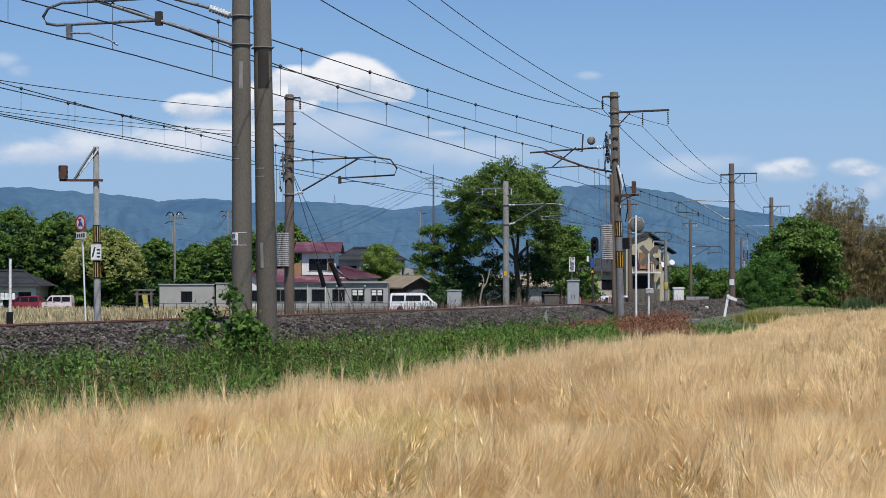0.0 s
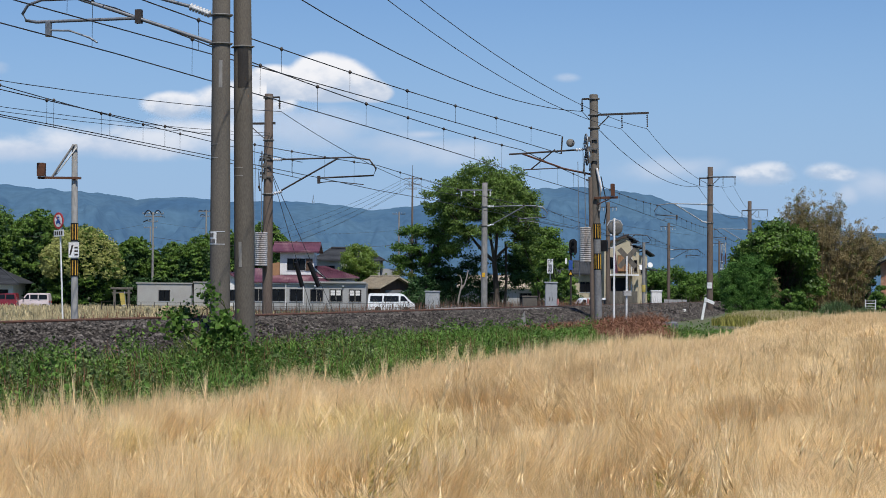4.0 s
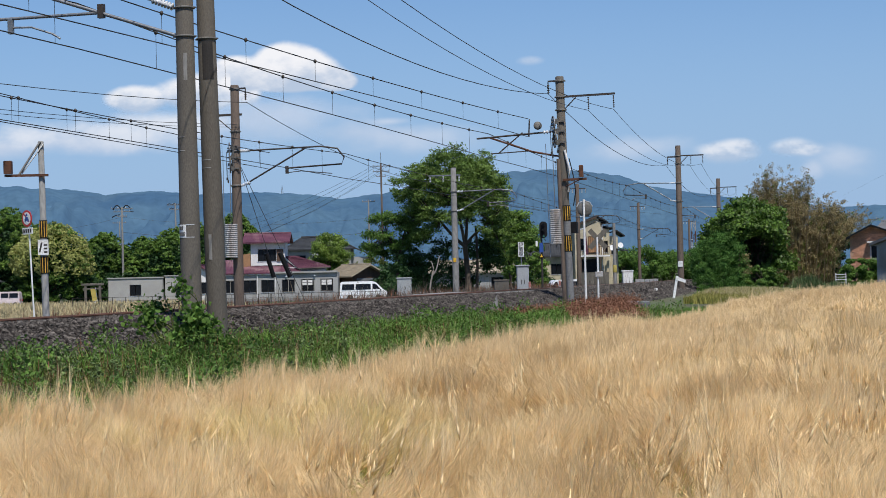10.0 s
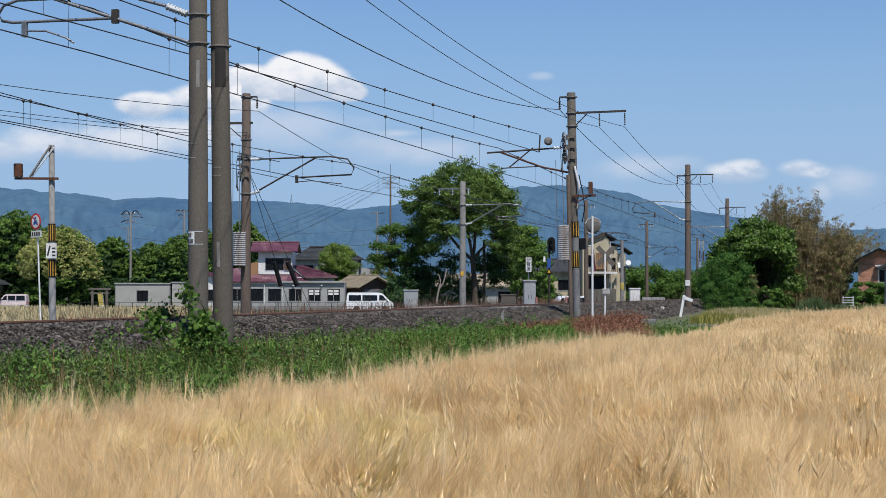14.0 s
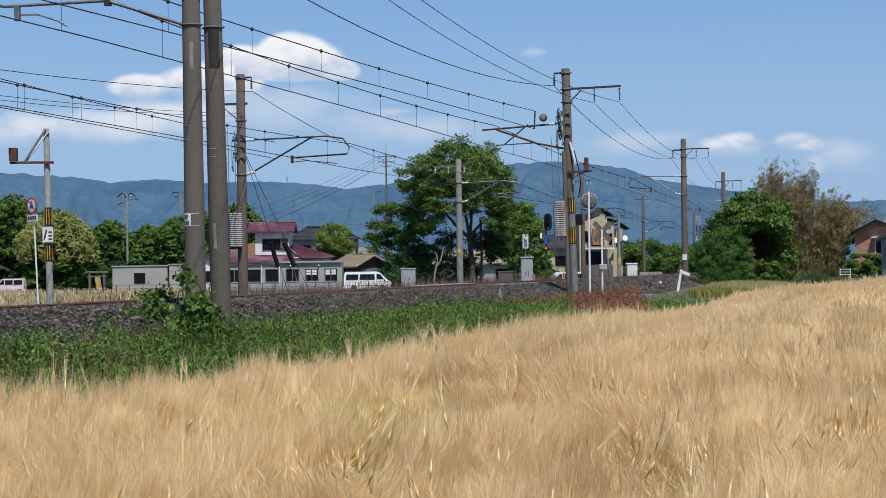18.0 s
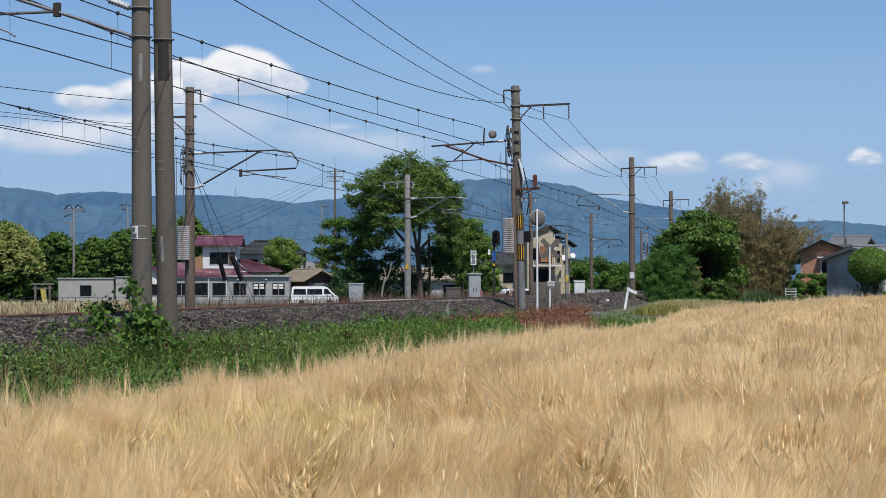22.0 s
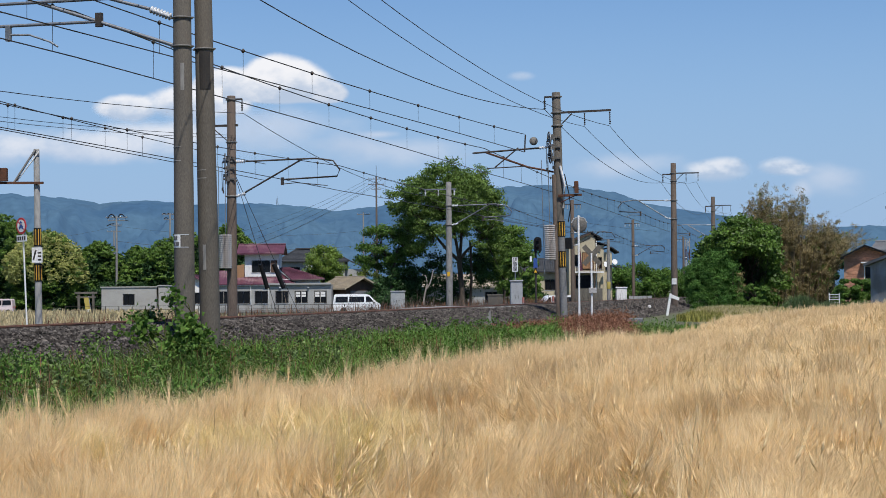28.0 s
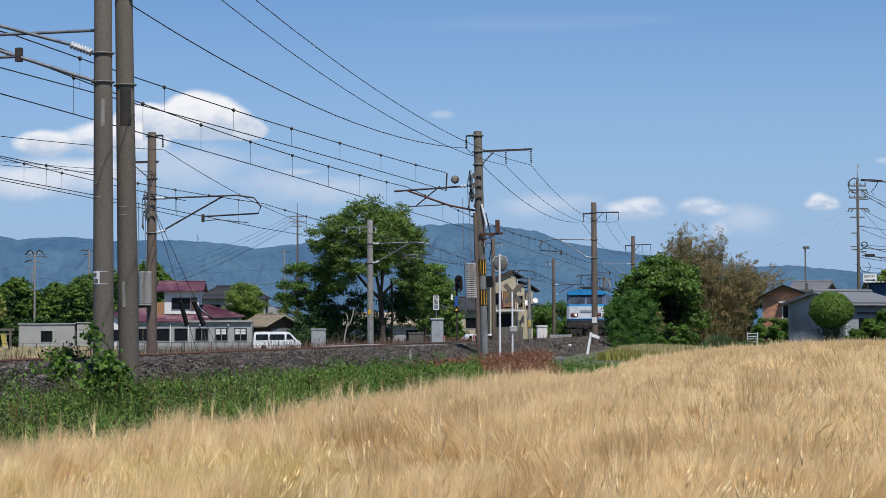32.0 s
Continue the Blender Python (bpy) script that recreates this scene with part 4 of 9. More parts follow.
catenary([(-30, -2.9, 7.05, 6.15), (6, -2.9, 7.0, 6.15), (35.5, -2.75, 6.98, 6.1), (67, -2.6, 6.62, 5.75), (111.2, -2.9, 6.65, 5.85), (155.4, -2.8, 6.75, 5.9), (200, -2.9, 6.7, 5.9), (245, -2.8, 6.7, 5.9), (330, -2.9, 6.7, 5.9)], "black messenger and contact wires with droppers over the near track", first=0.95, drops=(0.2, 0.2, 0.28))
catenary([(-30, -2.4, 7.1, 6.3), (6, -2.5, 7.0, 6.25), (35.5, -2.4, 7.2, 6.5), (66.6, -1.05, 7.06, 6.42)], "second black catenary that ends at the crossing pole", step=4.05, first=0.68, drops=(0.2, 0.2, 0.19))
catenary([(-30, -8.9, 7.0, 5.95), (14, -8.9, 7.3, 5.85), (69.6, -8.8, 6.3, 5.35), (106.5, -8.9, 6.25, 5.45), (159.8, -8.9, 6.35, 5.6), (213.2, -8.9, 6.4, 5.6), (296, -8.9, 6.4, 5.6)], "black messenger and contact wires with droppers over the far track", step=3.3, first=0.99, drops=(0.3, 0.61))
catenary([(-30, -8.3, 7.6, 5.9), (14, -8.5, 7.95, 5.82), (69.0, -11.6, 6.4, 5.77)], "second black catenary that ends at a tension pole", step=3.0, first=0.9, drops=(0.3, 0.55))


def power_line(points, drop, label, r=0.012, name="feeder_wire"):
    drops = drop if isinstance(drop, tuple) else (drop,) * len(points)
    for p, q, d in zip(points, points[1:], drops):
        solid(name, Mesh().tube(sag(p, q, d), r, 6), M_WIRE, label, "wire", group="wires on poles")


def build_feeders():
    rows = [(-4.6 - 0.33 * 40, -6.0), (-4.72, 34.6), (4.12, 66.7), (13.66, 111.2), (22.48, 155.4), (31.3, 200), (40.2, 245)]

    def ring(e, z0, z1, z2):
        out = []
        for k, (x, y) in enumerate(rows):
            a = radians(heading(y))
            out.append((x + e[min(k, len(e) - 1)] * math.cos(a), y + e[min(k, len(e) - 1)] * math.sin(a), (z0, z0, z1)[k] if k < 3 else z2))
        return out

    power_line(ring((-0.5, -0.5, -0.42, -0.62), 8.15, 7.93, 7.78), (0.7, 0.74, 0.8, 0.8, 0.8, 0.8), "black feeder wire between the pole tops", 0.0125)
    power_line(ring((1.0, 1.25, 1.0, 0.75), 8.32, 7.28, 7.8), (0.6, 0.62, 0.75, 0.8, 0.8, 0.8), "black feeder wire below the cross arms", 0.009)
    power_line(ring((1.85, 2.1, 1.9, 1.45), 8.15, 7.28, 7.8), (0.6, 0.6, 0.75, 0.8, 0.8, 0.8), "black feeder wire below the cross arms", 0.009)
    far = [(-22.5, 20.0, 7.6), (-7.25, 69.2, 8.1), (-0.9, 106.5, 6.86), (9.8, 159.8, 6.9), (20.4, 213.2, 6.9)]
    power_line(far, (0.8, 0.5, 0.5, 0.5), "black feeder wire along the far pole row")
    for z, d in ((7.2, 0.83), (7.1, 0.86)):
        power_line([(-22.5, 20.0, z), (-7.6, 69.2, z + 0.1)], d, "thin black wire along the far pole row", 0.009)
    power_line([(x + 1.6, y + 0.5, z - 0.05) for x, y, z in far[2:]], 0.5, "black feeder wire along the far pole row")


build_feeders()
# ---- trees and bushes ----
def limb_mesh(m, base, tip, r0, r1, rng, bend=0.12, n=5):
    base, tip = np.array(base, float), np.array(tip, float)
    ln = np.linalg.norm(tip - base)
    off = rng.normal(size=3) * bend * ln
    pts = [tuple(base + (tip - base) * u + off * math.sin(math.pi * u)) for u in np.linspace(0, 1, n)]
    m.tube(pts, [r0 + (r1 - r0) * u for u in np.linspace(0, 1, n)], 7)
    return pts


def tree(x, y, z, height, width, label, material, seed, leaf=0.22, count=9000, trunk=0.25, bare=0.25, clumps=70, category="tree", name="tree", flat=1.0, mix_material=None, tight=0.62, dense=2.6, lump=0.135):
    """Trunk and limbs as one mesh, and a crown of leaf clumps gathered at the limb ends."""
    rng = np.random.default_rng(seed)
    clumps = int(clumps * 1.6)
    t = thing(name, label, category, pose(x, y, z))
    wood = Mesh()
    top = height * (0.55 + 0.1 * rng.random())
    trunk_pts = limb_mesh(wood, (0, 0, -0.1), (rng.normal() * 0.04 * height, rng.normal() * 0.04 * height, top), trunk, trunk * 0.45, rng, 0.03, 7)
    centres = []
    for k in range(clumps):
        a = rng.uniform(0, 2 * math.pi)
        u = rng.random() ** 0.42
        h = bare * height + (1 - bare) * height * rng.beta(1.25, 1.15)
        v = (h / height - bare) / (1 - bare)
        prof = math.sqrt(max(0.02, 1 - (2 * v - 0.85) ** 2 / 1.45)) * flat
        c = np.array([math.cos(a) * width / 2 * u * prof, math.sin(a) * width / 2 * u * prof * 0.9, h])
        centres.append(c)
        if k % 3 == 0:
            start = trunk_pts[min(6, max(1, int(v * 6)))]
            limb_mesh(wood, start, tuple(c * [0.9, 0.9, 0.96]), trunk * 0.3, 0.02, rng, 0.08)
    part("trunk", wood, M_BARK, t, "dark bark trunk with limbs")
    size = width * lump
    count, leaf = int(count * dense), leaf * 0.66
    for mt, share, nm in ((material, 1.0, "crown"),) if not mix_material else ((material, 0.6, "crown"), (mix_material, 0.4, "blossom")):
        n = int(count * share)
        pick = rng.integers(0, len(centres), n)
        scale = rng.uniform(0.6, 1.35, len(centres)) * size
        d = rng.normal(size=(n, 3))
        d /= np.linalg.norm(d, axis=1, keepdims=True)
        rad = rng.random(n) ** 0.45
        pos = np.array(centres)[pick] + d * (scale[pick] * rad)[:, None] * [1, 1, tight]
        if nm == "blossom":
            pos = pos + [0, -0.25, 0.22]
        v, f = leaves(pos, leaf, rng, 0.45, 1.4, d)
        part(nm, quick(nm, v, f, mt), None, t)
    return t


def blades(centres, lo, hi, width, rng, bend=0.35):
    """Grass blades: a bent pair of triangles rising from each point."""
    n = len(centres)
    h = rng.uniform(lo, hi, n)[:, None]
    a = rng.uniform(0, 6.283, n)
    d = np.stack([np.cos(a), np.sin(a), 0 * a], 1)
    s = np.stack([-np.sin(a), np.cos(a), 0 * a], 1) * width * rng.uniform(0.6, 1.4, n)[:, None]
    k = rng.uniform(0.1, 1.0, n)[:, None] * bend
    mid = centres + [0, 0, 1] * h * 0.6 + d * h * k * 0.35
    tip = centres + [0, 0, 1] * h + d * h * k
    v = np.stack([centres - s, centres + s, mid + s * 0.8, mid - s * 0.8, tip], 1).reshape(-1, 3)
    i = np.arange(n)[:, None] * 5
    f = np.concatenate([i + q for q in ([0, 1, 2], [0, 2, 3], [3, 2, 4])], 1).reshape(-1, 3)
    return v, f


def clipped_tree():
    """A topiary ball on several slim stems."""
    rng = np.random.default_rng(120)
    t = thing("clipped_tree", "clipped round bright green garden tree", "tree", pose(22.49, 89.5, 0.1))
    wood = Mesh()
    for k in range(9):
        a = k * 0.7
        limb_mesh(wood, (0.1 * math.cos(a), 0.1 * math.sin(a), 0), (0.6 * math.cos(a), 0.5 * math.sin(a), 1.75), 0.05, 0.02, rng, 0.05)
    part("trunk", wood, M_BARK, t, "several slim dark stems")
    n = 17000
    d = rng.normal(size=(n, 3))
    d /= np.linalg.norm(d, axis=1, keepdims=True)
    bumps = np.array([noise.noise(Vector(q) * 2.6) for q in d])
    r = 1.03 * (1 + 0.08 * bumps) * rng.uniform(0.80, 1.03, n)
    c = d * r[:, None] * [1, 1, 0.84] + [0, 0, 2.18]
    low = c[:, 2] > 1.32 + 0.12 * bumps
    v, f = leaves(c[low], 0.06, rng, 0.35, 1.4, d[low])
    part("crown", quick("crown", v, f, M_LEAF), None, t)
    c = rng.normal(size=(900, 3)) * [0.38, 0.3, 0.25] + [0.05, 0, 1.15]
    v, f = leaves(c, 0.06, rng, 0.35, 1.4)
    part("inner_twigs", quick("inner_twigs", v, f, M_LEAF_D), None, t, "sparse dark leaves among the stems")


def lobes_of_leaves(lobes, count, leaf, rng, clump=0.35, shell=0.55, up=0.35, long=1.4, per=90):
    """Leaves gathered in small clumps over egg-shaped lobes (x, y, z, half widths in x, y, z)."""
    size = np.array([(l[3] * l[4] + l[4] * l[5] + l[3] * l[5]) for l in lobes])
    k = max(8, count // per)
    own = rng.choice(len(lobes), k, p=size / size.sum())
    d = rng.normal(size=(k, 3))
    d /= np.linalg.norm(d, axis=1, keepdims=True)
    L = np.array(lobes)
    c = L[own, :3] + d * L[own, 3:6] * (shell + (1 - shell) * rng.random(k) ** 0.6)[:, None]
    pick = rng.integers(0, k, count)
    pos = c[pick] + rng.normal(size=(count, 3)) * clump * [1, 1, 0.55]
    return leaves(pos, leaf, rng, up, long, d[pick]), c


def lobed_tree(label, at, trunk, forks, lobes, material, seed, count, leaf, clump, r=0.3, twigs=60, category="tree", name="tree", second=None, shell=0.55, per=90):
    """A tree whose limbs run from the trunk through forks to an open crown of separate lobes."""
    rng = np.random.default_rng(seed)
    t = thing(name, label, category, pose(*at))
    wood = Mesh()
    for base, tip, r0, r1 in trunk:
        limb_mesh(wood, base, tip, r0, r1, rng, 0.05, 7)
    parts = ((material, lobes, count, "crown"),) + (((second[0], second[1], second[2], "inner_crown"),) if second else ())
    for mt, ls, n, nm in parts:
        (v, f), c = lobes_of_leaves(ls, n, leaf, rng, clump, shell, per=per)
        for q in c[:twigs if nm == "crown" else 0]:
            start = min(forks, key=lambda p: sum((a - b) ** 2 for a, b in zip(p, q)))
            limb_mesh(wood, start, tuple(q), r * 0.22, 0.015, rng, 0.1)
        part(nm, quick(nm, v, f, mt), None, t)
    part("trunk", wood, M_BARK, t, "dark bark trunk with spreading limbs")
    return t


def puffy_tree(x, y, z, height, width, label, material, seed, count=16000, leaf=0.2, low=0.06, second=None, name="tree", category="tree"):
    """A dense broadleaf tree: overlapping cushions of leaves, larger below and smaller towards the top."""
    rng = np.random.default_rng(seed)
    lobes = []
    n = 62
    for k in range(n):
        v = (k + 0.5) / n
        a = k * 2.4 + rng.normal() * 0.3
        prof = math.sqrt(max(0.03, 1 - (1.75 * v - 0.7) ** 2))
        u = rng.uniform(0.6, 1.0)
        q = width * rng.uniform(0.085, 0.15)
        lobes.append((math.cos(a) * prof * u * (width / 2 - q * 0.5), math.sin(a) * prof * u * (width / 2 - q * 0.5), height * (low + (0.92 - low) * v), q, q, q * 0.7))
    t = thing(name, label, category, pose(x, y, z))
    wood = Mesh()
    limb_mesh(wood, (0, 0, -0.1), (0, 0, height * 0.6), width * 0.03, width * 0.015, rng, 0.03, 6)
    for l in lobes[::3]:
        limb_mesh(wood, (0, 0, max(0.2, l[2] * 0.55)), l[:3], width * 0.01, 0.02, rng, 0.08)
    part("trunk", wood, M_BARK, t, "dark bark trunk with limbs")
    (v, f), c = lobes_of_leaves(lobes, count, leaf, rng, width * 0.016, 0.7, per=22)
    part("crown", quick("crown", v, f, material), None, t)
    # core of darker leaves: the crown's inner shade is put into their colour
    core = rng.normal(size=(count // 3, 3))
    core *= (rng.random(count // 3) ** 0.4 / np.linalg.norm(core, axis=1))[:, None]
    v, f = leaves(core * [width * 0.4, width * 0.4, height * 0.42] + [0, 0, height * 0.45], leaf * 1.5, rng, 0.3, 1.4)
    part("inner_crown", quick("inner_crown", v, f, M_LEAF_D), None, t, "inner foliage with crown shade in its dark leaf colour")
    if second:
        puffs = []
        for k in range(190):
            zz, a = 1 - 1.15 * (k + 0.5) / 190, k * 2.39996 + rng.normal() * 0.15
            ring, q = math.sqrt(1 - zz * zz), rng.uniform(0.42, 0.72)
            u = rng.uniform(0.84, 1.02)
            puffs.append((width * 0.5 * u * ring * math.cos(a), width * 0.5 * u * ring * math.sin(a), height * (0.44 + 0.5 * u * zz), q, q, q * 0.85))
        (v, f), c = lobes_of_leaves(puffs, int(count * 1.7), leaf * 0.85, rng, 0.06, 0.92, per=7)
        part("blossom", quick("blossom", v, f, second), None, t, "pale yellow blossom")
    return t


def big_tree():
    """The broad tree by the crossing: open round crown on spreading limbs, sky showing between its lobes."""
    f0, f1, f2, f3, f4 = (0.4, 0, 4.6), (-1.6, -0.4, 6.8), (0.6, 0.3, 7.4), (2.6, 0, 6.6), (-0.4, 0, 8.2)
    trunk = [((0.75, 0, -0.2), f0, 0.25, 0.2), (f0, f1, 0.15, 0.09), (f0, f2, 0.15, 0.09), (f0, f3, 0.13, 0.08), (f0, f4, 0.14, 0.08), ((1.15, 0.4, -0.2), (1.3, 0.3, 6.2), 0.15, 0.09)]
    rng = np.random.default_rng(111)
    lobes = []
    for k in range(86):
        z = 1 - 1.66 * (k + 0.5) / 86
        a, ring = k * 2.39996 + rng.normal() * 0.2, math.sqrt(1 - z * z)
        u = rng.uniform(0.62, 0.97)
        q = rng.uniform(0.7, 1.2)
        lobes.append((-0.35 + 4.45 * u * ring * math.cos(a), 3.4 * u * ring * math.sin(a), 8.75 + 3.7 * u * z, q, q, q * 0.78))
    lobes += [(-3.9, 0, 6.3, 0.9, 0.9, 0.6), (-3.2, -0.5, 5.6, 0.8, 0.8, 0.5), (-2.3, -1.0, 6.1, 0.8, 0.7, 0.5), (2.6, -0.8, 5.6, 1.0, 0.8, 0.7), (3.6, 0, 5.2, 1.1, 1.0, 0.8), (3.4, 0.2, 6.4, 1.1, 1.0, 0.8), (1.7, -1.2, 5.9, 0.7, 0.6, 0.5), (4.3, 0.2, 4.2, 0.9, 0.9, 0.7)]
    # lobes in the dark leaf colour, which paints shade under the crown
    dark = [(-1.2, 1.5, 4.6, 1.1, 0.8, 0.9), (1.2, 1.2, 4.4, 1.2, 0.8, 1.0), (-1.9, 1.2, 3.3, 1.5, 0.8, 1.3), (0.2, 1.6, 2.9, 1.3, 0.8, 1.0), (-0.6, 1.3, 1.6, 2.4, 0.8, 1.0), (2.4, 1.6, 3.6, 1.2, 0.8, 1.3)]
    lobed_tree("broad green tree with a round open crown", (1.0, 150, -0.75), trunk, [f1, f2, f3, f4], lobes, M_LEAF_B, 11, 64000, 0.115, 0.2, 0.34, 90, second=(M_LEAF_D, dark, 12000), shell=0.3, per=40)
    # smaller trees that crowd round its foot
    # the olive tree's lower lobes take the dark leaf colour for shade too
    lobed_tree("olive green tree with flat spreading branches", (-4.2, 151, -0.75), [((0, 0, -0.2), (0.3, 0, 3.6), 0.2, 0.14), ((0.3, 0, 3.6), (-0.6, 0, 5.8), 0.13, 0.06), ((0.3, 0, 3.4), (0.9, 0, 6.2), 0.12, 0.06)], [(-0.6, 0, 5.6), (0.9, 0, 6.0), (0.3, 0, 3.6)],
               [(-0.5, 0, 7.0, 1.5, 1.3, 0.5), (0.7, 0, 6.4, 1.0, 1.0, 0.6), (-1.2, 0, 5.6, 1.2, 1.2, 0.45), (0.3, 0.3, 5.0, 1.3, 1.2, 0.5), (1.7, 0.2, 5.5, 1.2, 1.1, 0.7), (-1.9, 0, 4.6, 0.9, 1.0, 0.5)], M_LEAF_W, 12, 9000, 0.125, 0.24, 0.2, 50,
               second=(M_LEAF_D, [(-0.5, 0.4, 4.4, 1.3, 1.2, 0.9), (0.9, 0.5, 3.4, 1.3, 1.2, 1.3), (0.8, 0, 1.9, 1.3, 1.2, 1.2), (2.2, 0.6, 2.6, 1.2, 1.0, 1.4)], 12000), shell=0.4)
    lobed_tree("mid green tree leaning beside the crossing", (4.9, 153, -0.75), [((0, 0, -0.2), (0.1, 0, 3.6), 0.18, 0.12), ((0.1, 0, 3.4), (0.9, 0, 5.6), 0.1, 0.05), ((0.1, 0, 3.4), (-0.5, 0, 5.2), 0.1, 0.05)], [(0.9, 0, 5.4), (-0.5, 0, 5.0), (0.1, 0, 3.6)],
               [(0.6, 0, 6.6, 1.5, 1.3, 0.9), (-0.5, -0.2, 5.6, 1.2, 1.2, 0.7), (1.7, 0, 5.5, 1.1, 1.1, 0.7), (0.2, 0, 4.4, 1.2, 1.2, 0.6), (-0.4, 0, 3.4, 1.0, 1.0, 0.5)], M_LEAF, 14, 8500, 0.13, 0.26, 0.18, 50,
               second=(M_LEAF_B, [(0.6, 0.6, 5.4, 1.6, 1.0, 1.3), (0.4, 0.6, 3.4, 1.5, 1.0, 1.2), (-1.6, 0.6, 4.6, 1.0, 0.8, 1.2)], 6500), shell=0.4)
    lobed_tree("low olive bush behind the outbuilding", (-8.6, 214, -0.75), [((0, 0, -0.2), (0, 0, 2.6), 0.1, 0.05)], [(0, 0, 2.4)],
               [(0, 0, 3.6, 1.8, 1.2, 0.9), (-1.2, 0, 2.6, 1.5, 1.2, 0.9), (1.4, 0, 2.6, 1.5, 1.2, 0.9)], M_WEED, 18, 4500, 0.16, 0.26, 0.1, 24, "bush", "bush", shell=0.4)


def vine_arch():
    """Broad vine leaves over an old tree: a leafy cap, a drape down one side and a dark hollow under it."""
    rng = np.random.default_rng(102)
    t = thing("vine_covered_tree", "old tree smothered in bright climbing vine leaves", "bush", pose(18.9, 118.0, 0.1))
    wood = Mesh()
    cap = [(0.1, 0.4, 4.75, 1.75, 1.5, 1.0), (-0.2, 0.2, 5.35, 0.95, 1.0, 0.7), (-1.5, 0.2, 4.2, 1.1, 1.3, 0.75), (1.3, 0.2, 4.5, 0.95, 1.2, 0.95), (-2.1, 0.4, 3.5, 0.9, 1.0, 0.8), (-0.7, -0.6, 4.7, 1.0, 0.7, 0.6), (-0.2, -0.5, 4.0, 1.1, 0.6, 0.5), (-1.5, -0.3, 3.3, 0.7, 0.6, 0.6), (1.1, -0.6, 4.3, 0.7, 0.6, 0.7), (-2.3, 0.8, 2.3, 0.7, 0.8, 0.9), (0.0, -1.3, 4.1, 1.3, 0.8, 0.5), (-1.0, -1.2, 3.75, 1.0, 0.8, 0.5), (1.0, -1.2, 3.9, 0.8, 0.8, 0.5)]
    drape = [(1.6, -0.4, 3.2, 0.45, 0.5, 0.7), (1.85, -0.1, 3.3, 0.5, 0.6, 1.1), (1.75, -0.2, 2.0, 0.4, 0.4, 0.6), (1.15, -0.3, 1.3, 0.45, 0.4, 0.4), (2.5, -0.1, 1.8, 0.4, 0.4, 0.5), (1.5, -0.3, 0.7, 0.6, 0.4, 0.35)]
    (v, f), c = lobes_of_leaves(cap, 21000, 0.145, rng, 0.19, 0.75, long=1.3, per=34)
    (v2, f2), c2 = lobes_of_leaves(drape, 5000, 0.14, rng, 0.16, 0.7, long=1.3, per=24)
    for q in list(c[:26]) + list(c2[:18]):
        limb_mesh(wood, (rng.normal() * 0.5, 2.0, 0), tuple(q), 0.03, 0.015, rng, 0.1)
    part("trunk", wood, M_BARK, t, "dark twisted stems")
    part("vine_leaves", quick("vine_leaves", v, f, M_VINE), None, t, "broad bright green vine leaves")
    part("hanging_vine", quick("hanging_vine", v2, f2, M_VINE), None, t, "vine hanging down over the dark hollow")
    # shade of the hollow is painted in with darker leaves at the back
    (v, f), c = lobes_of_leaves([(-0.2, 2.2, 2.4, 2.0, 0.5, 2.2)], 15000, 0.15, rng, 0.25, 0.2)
    part("inner_crown", quick("inner_crown", v, f, M_LEAF_D), None, t, "foliage inside with the hollow's shade in its leaf colour")


def feathery_bush():
    """Fine-leaved upright bush before the hollow: many thin rising sprays."""
    rng = np.random.default_rng(101)
    t = thing("feathery_bush", "dense feathery blue-green bush at the field edge", "bush", pose(16.85, 116.3, 0.1))
    lobes = [(-0.6, 0, 2.7, 0.75, 0.7, 0.7), (0.2, -0.2, 3.1, 0.7, 0.7, 0.6), (0.9, 0, 2.5, 0.65, 0.7, 0.7), (-1.1, -0.1, 1.7, 0.7, 0.7, 0.9), (0.0, -0.5, 1.9, 0.8, 0.6, 0.9), (1.2, -0.1, 1.4, 0.55, 0.6, 0.9),
             (-0.9, -0.3, 0.7, 0.8, 0.6, 0.7), (0.1, -0.6, 0.7, 0.9, 0.6, 0.7), (1.1, -0.3, 0.6, 0.6, 0.6, 0.6), (-0.1, 0.1, 3.6, 0.35, 0.4, 0.35), (-1.5, 0, 2.4, 0.35, 0.5, 0.5)]
    (v, f), c = lobes_of_leaves(lobes, 42000, 0.042, rng, 0.13, 0.6, long=3.2, per=60)
    stems = Mesh()
    for q in c[:90]:
        limb_mesh(stems, (rng.normal() * 0.4, 0, 0), tuple(q), 0.018, 0.005, rng, 0.08)
    part("stem_tangle", stems, M_BARK, t, "thin dark stems")
    part("fine_foliage", quick("fine_foliage", v, f, M_FINE), None, t, "fine feathery sprays")
    (v, f), c = lobes_of_leaves([(1.5, -0.2, 1.5, 0.3, 0.4, 0.9)], 2200, 0.04, rng, 0.12, 0.3, long=3.5)
    part("withered_foliage", quick("withered_foliage", v, f, M_BAMBOO), None, t, "withered brown sprays")


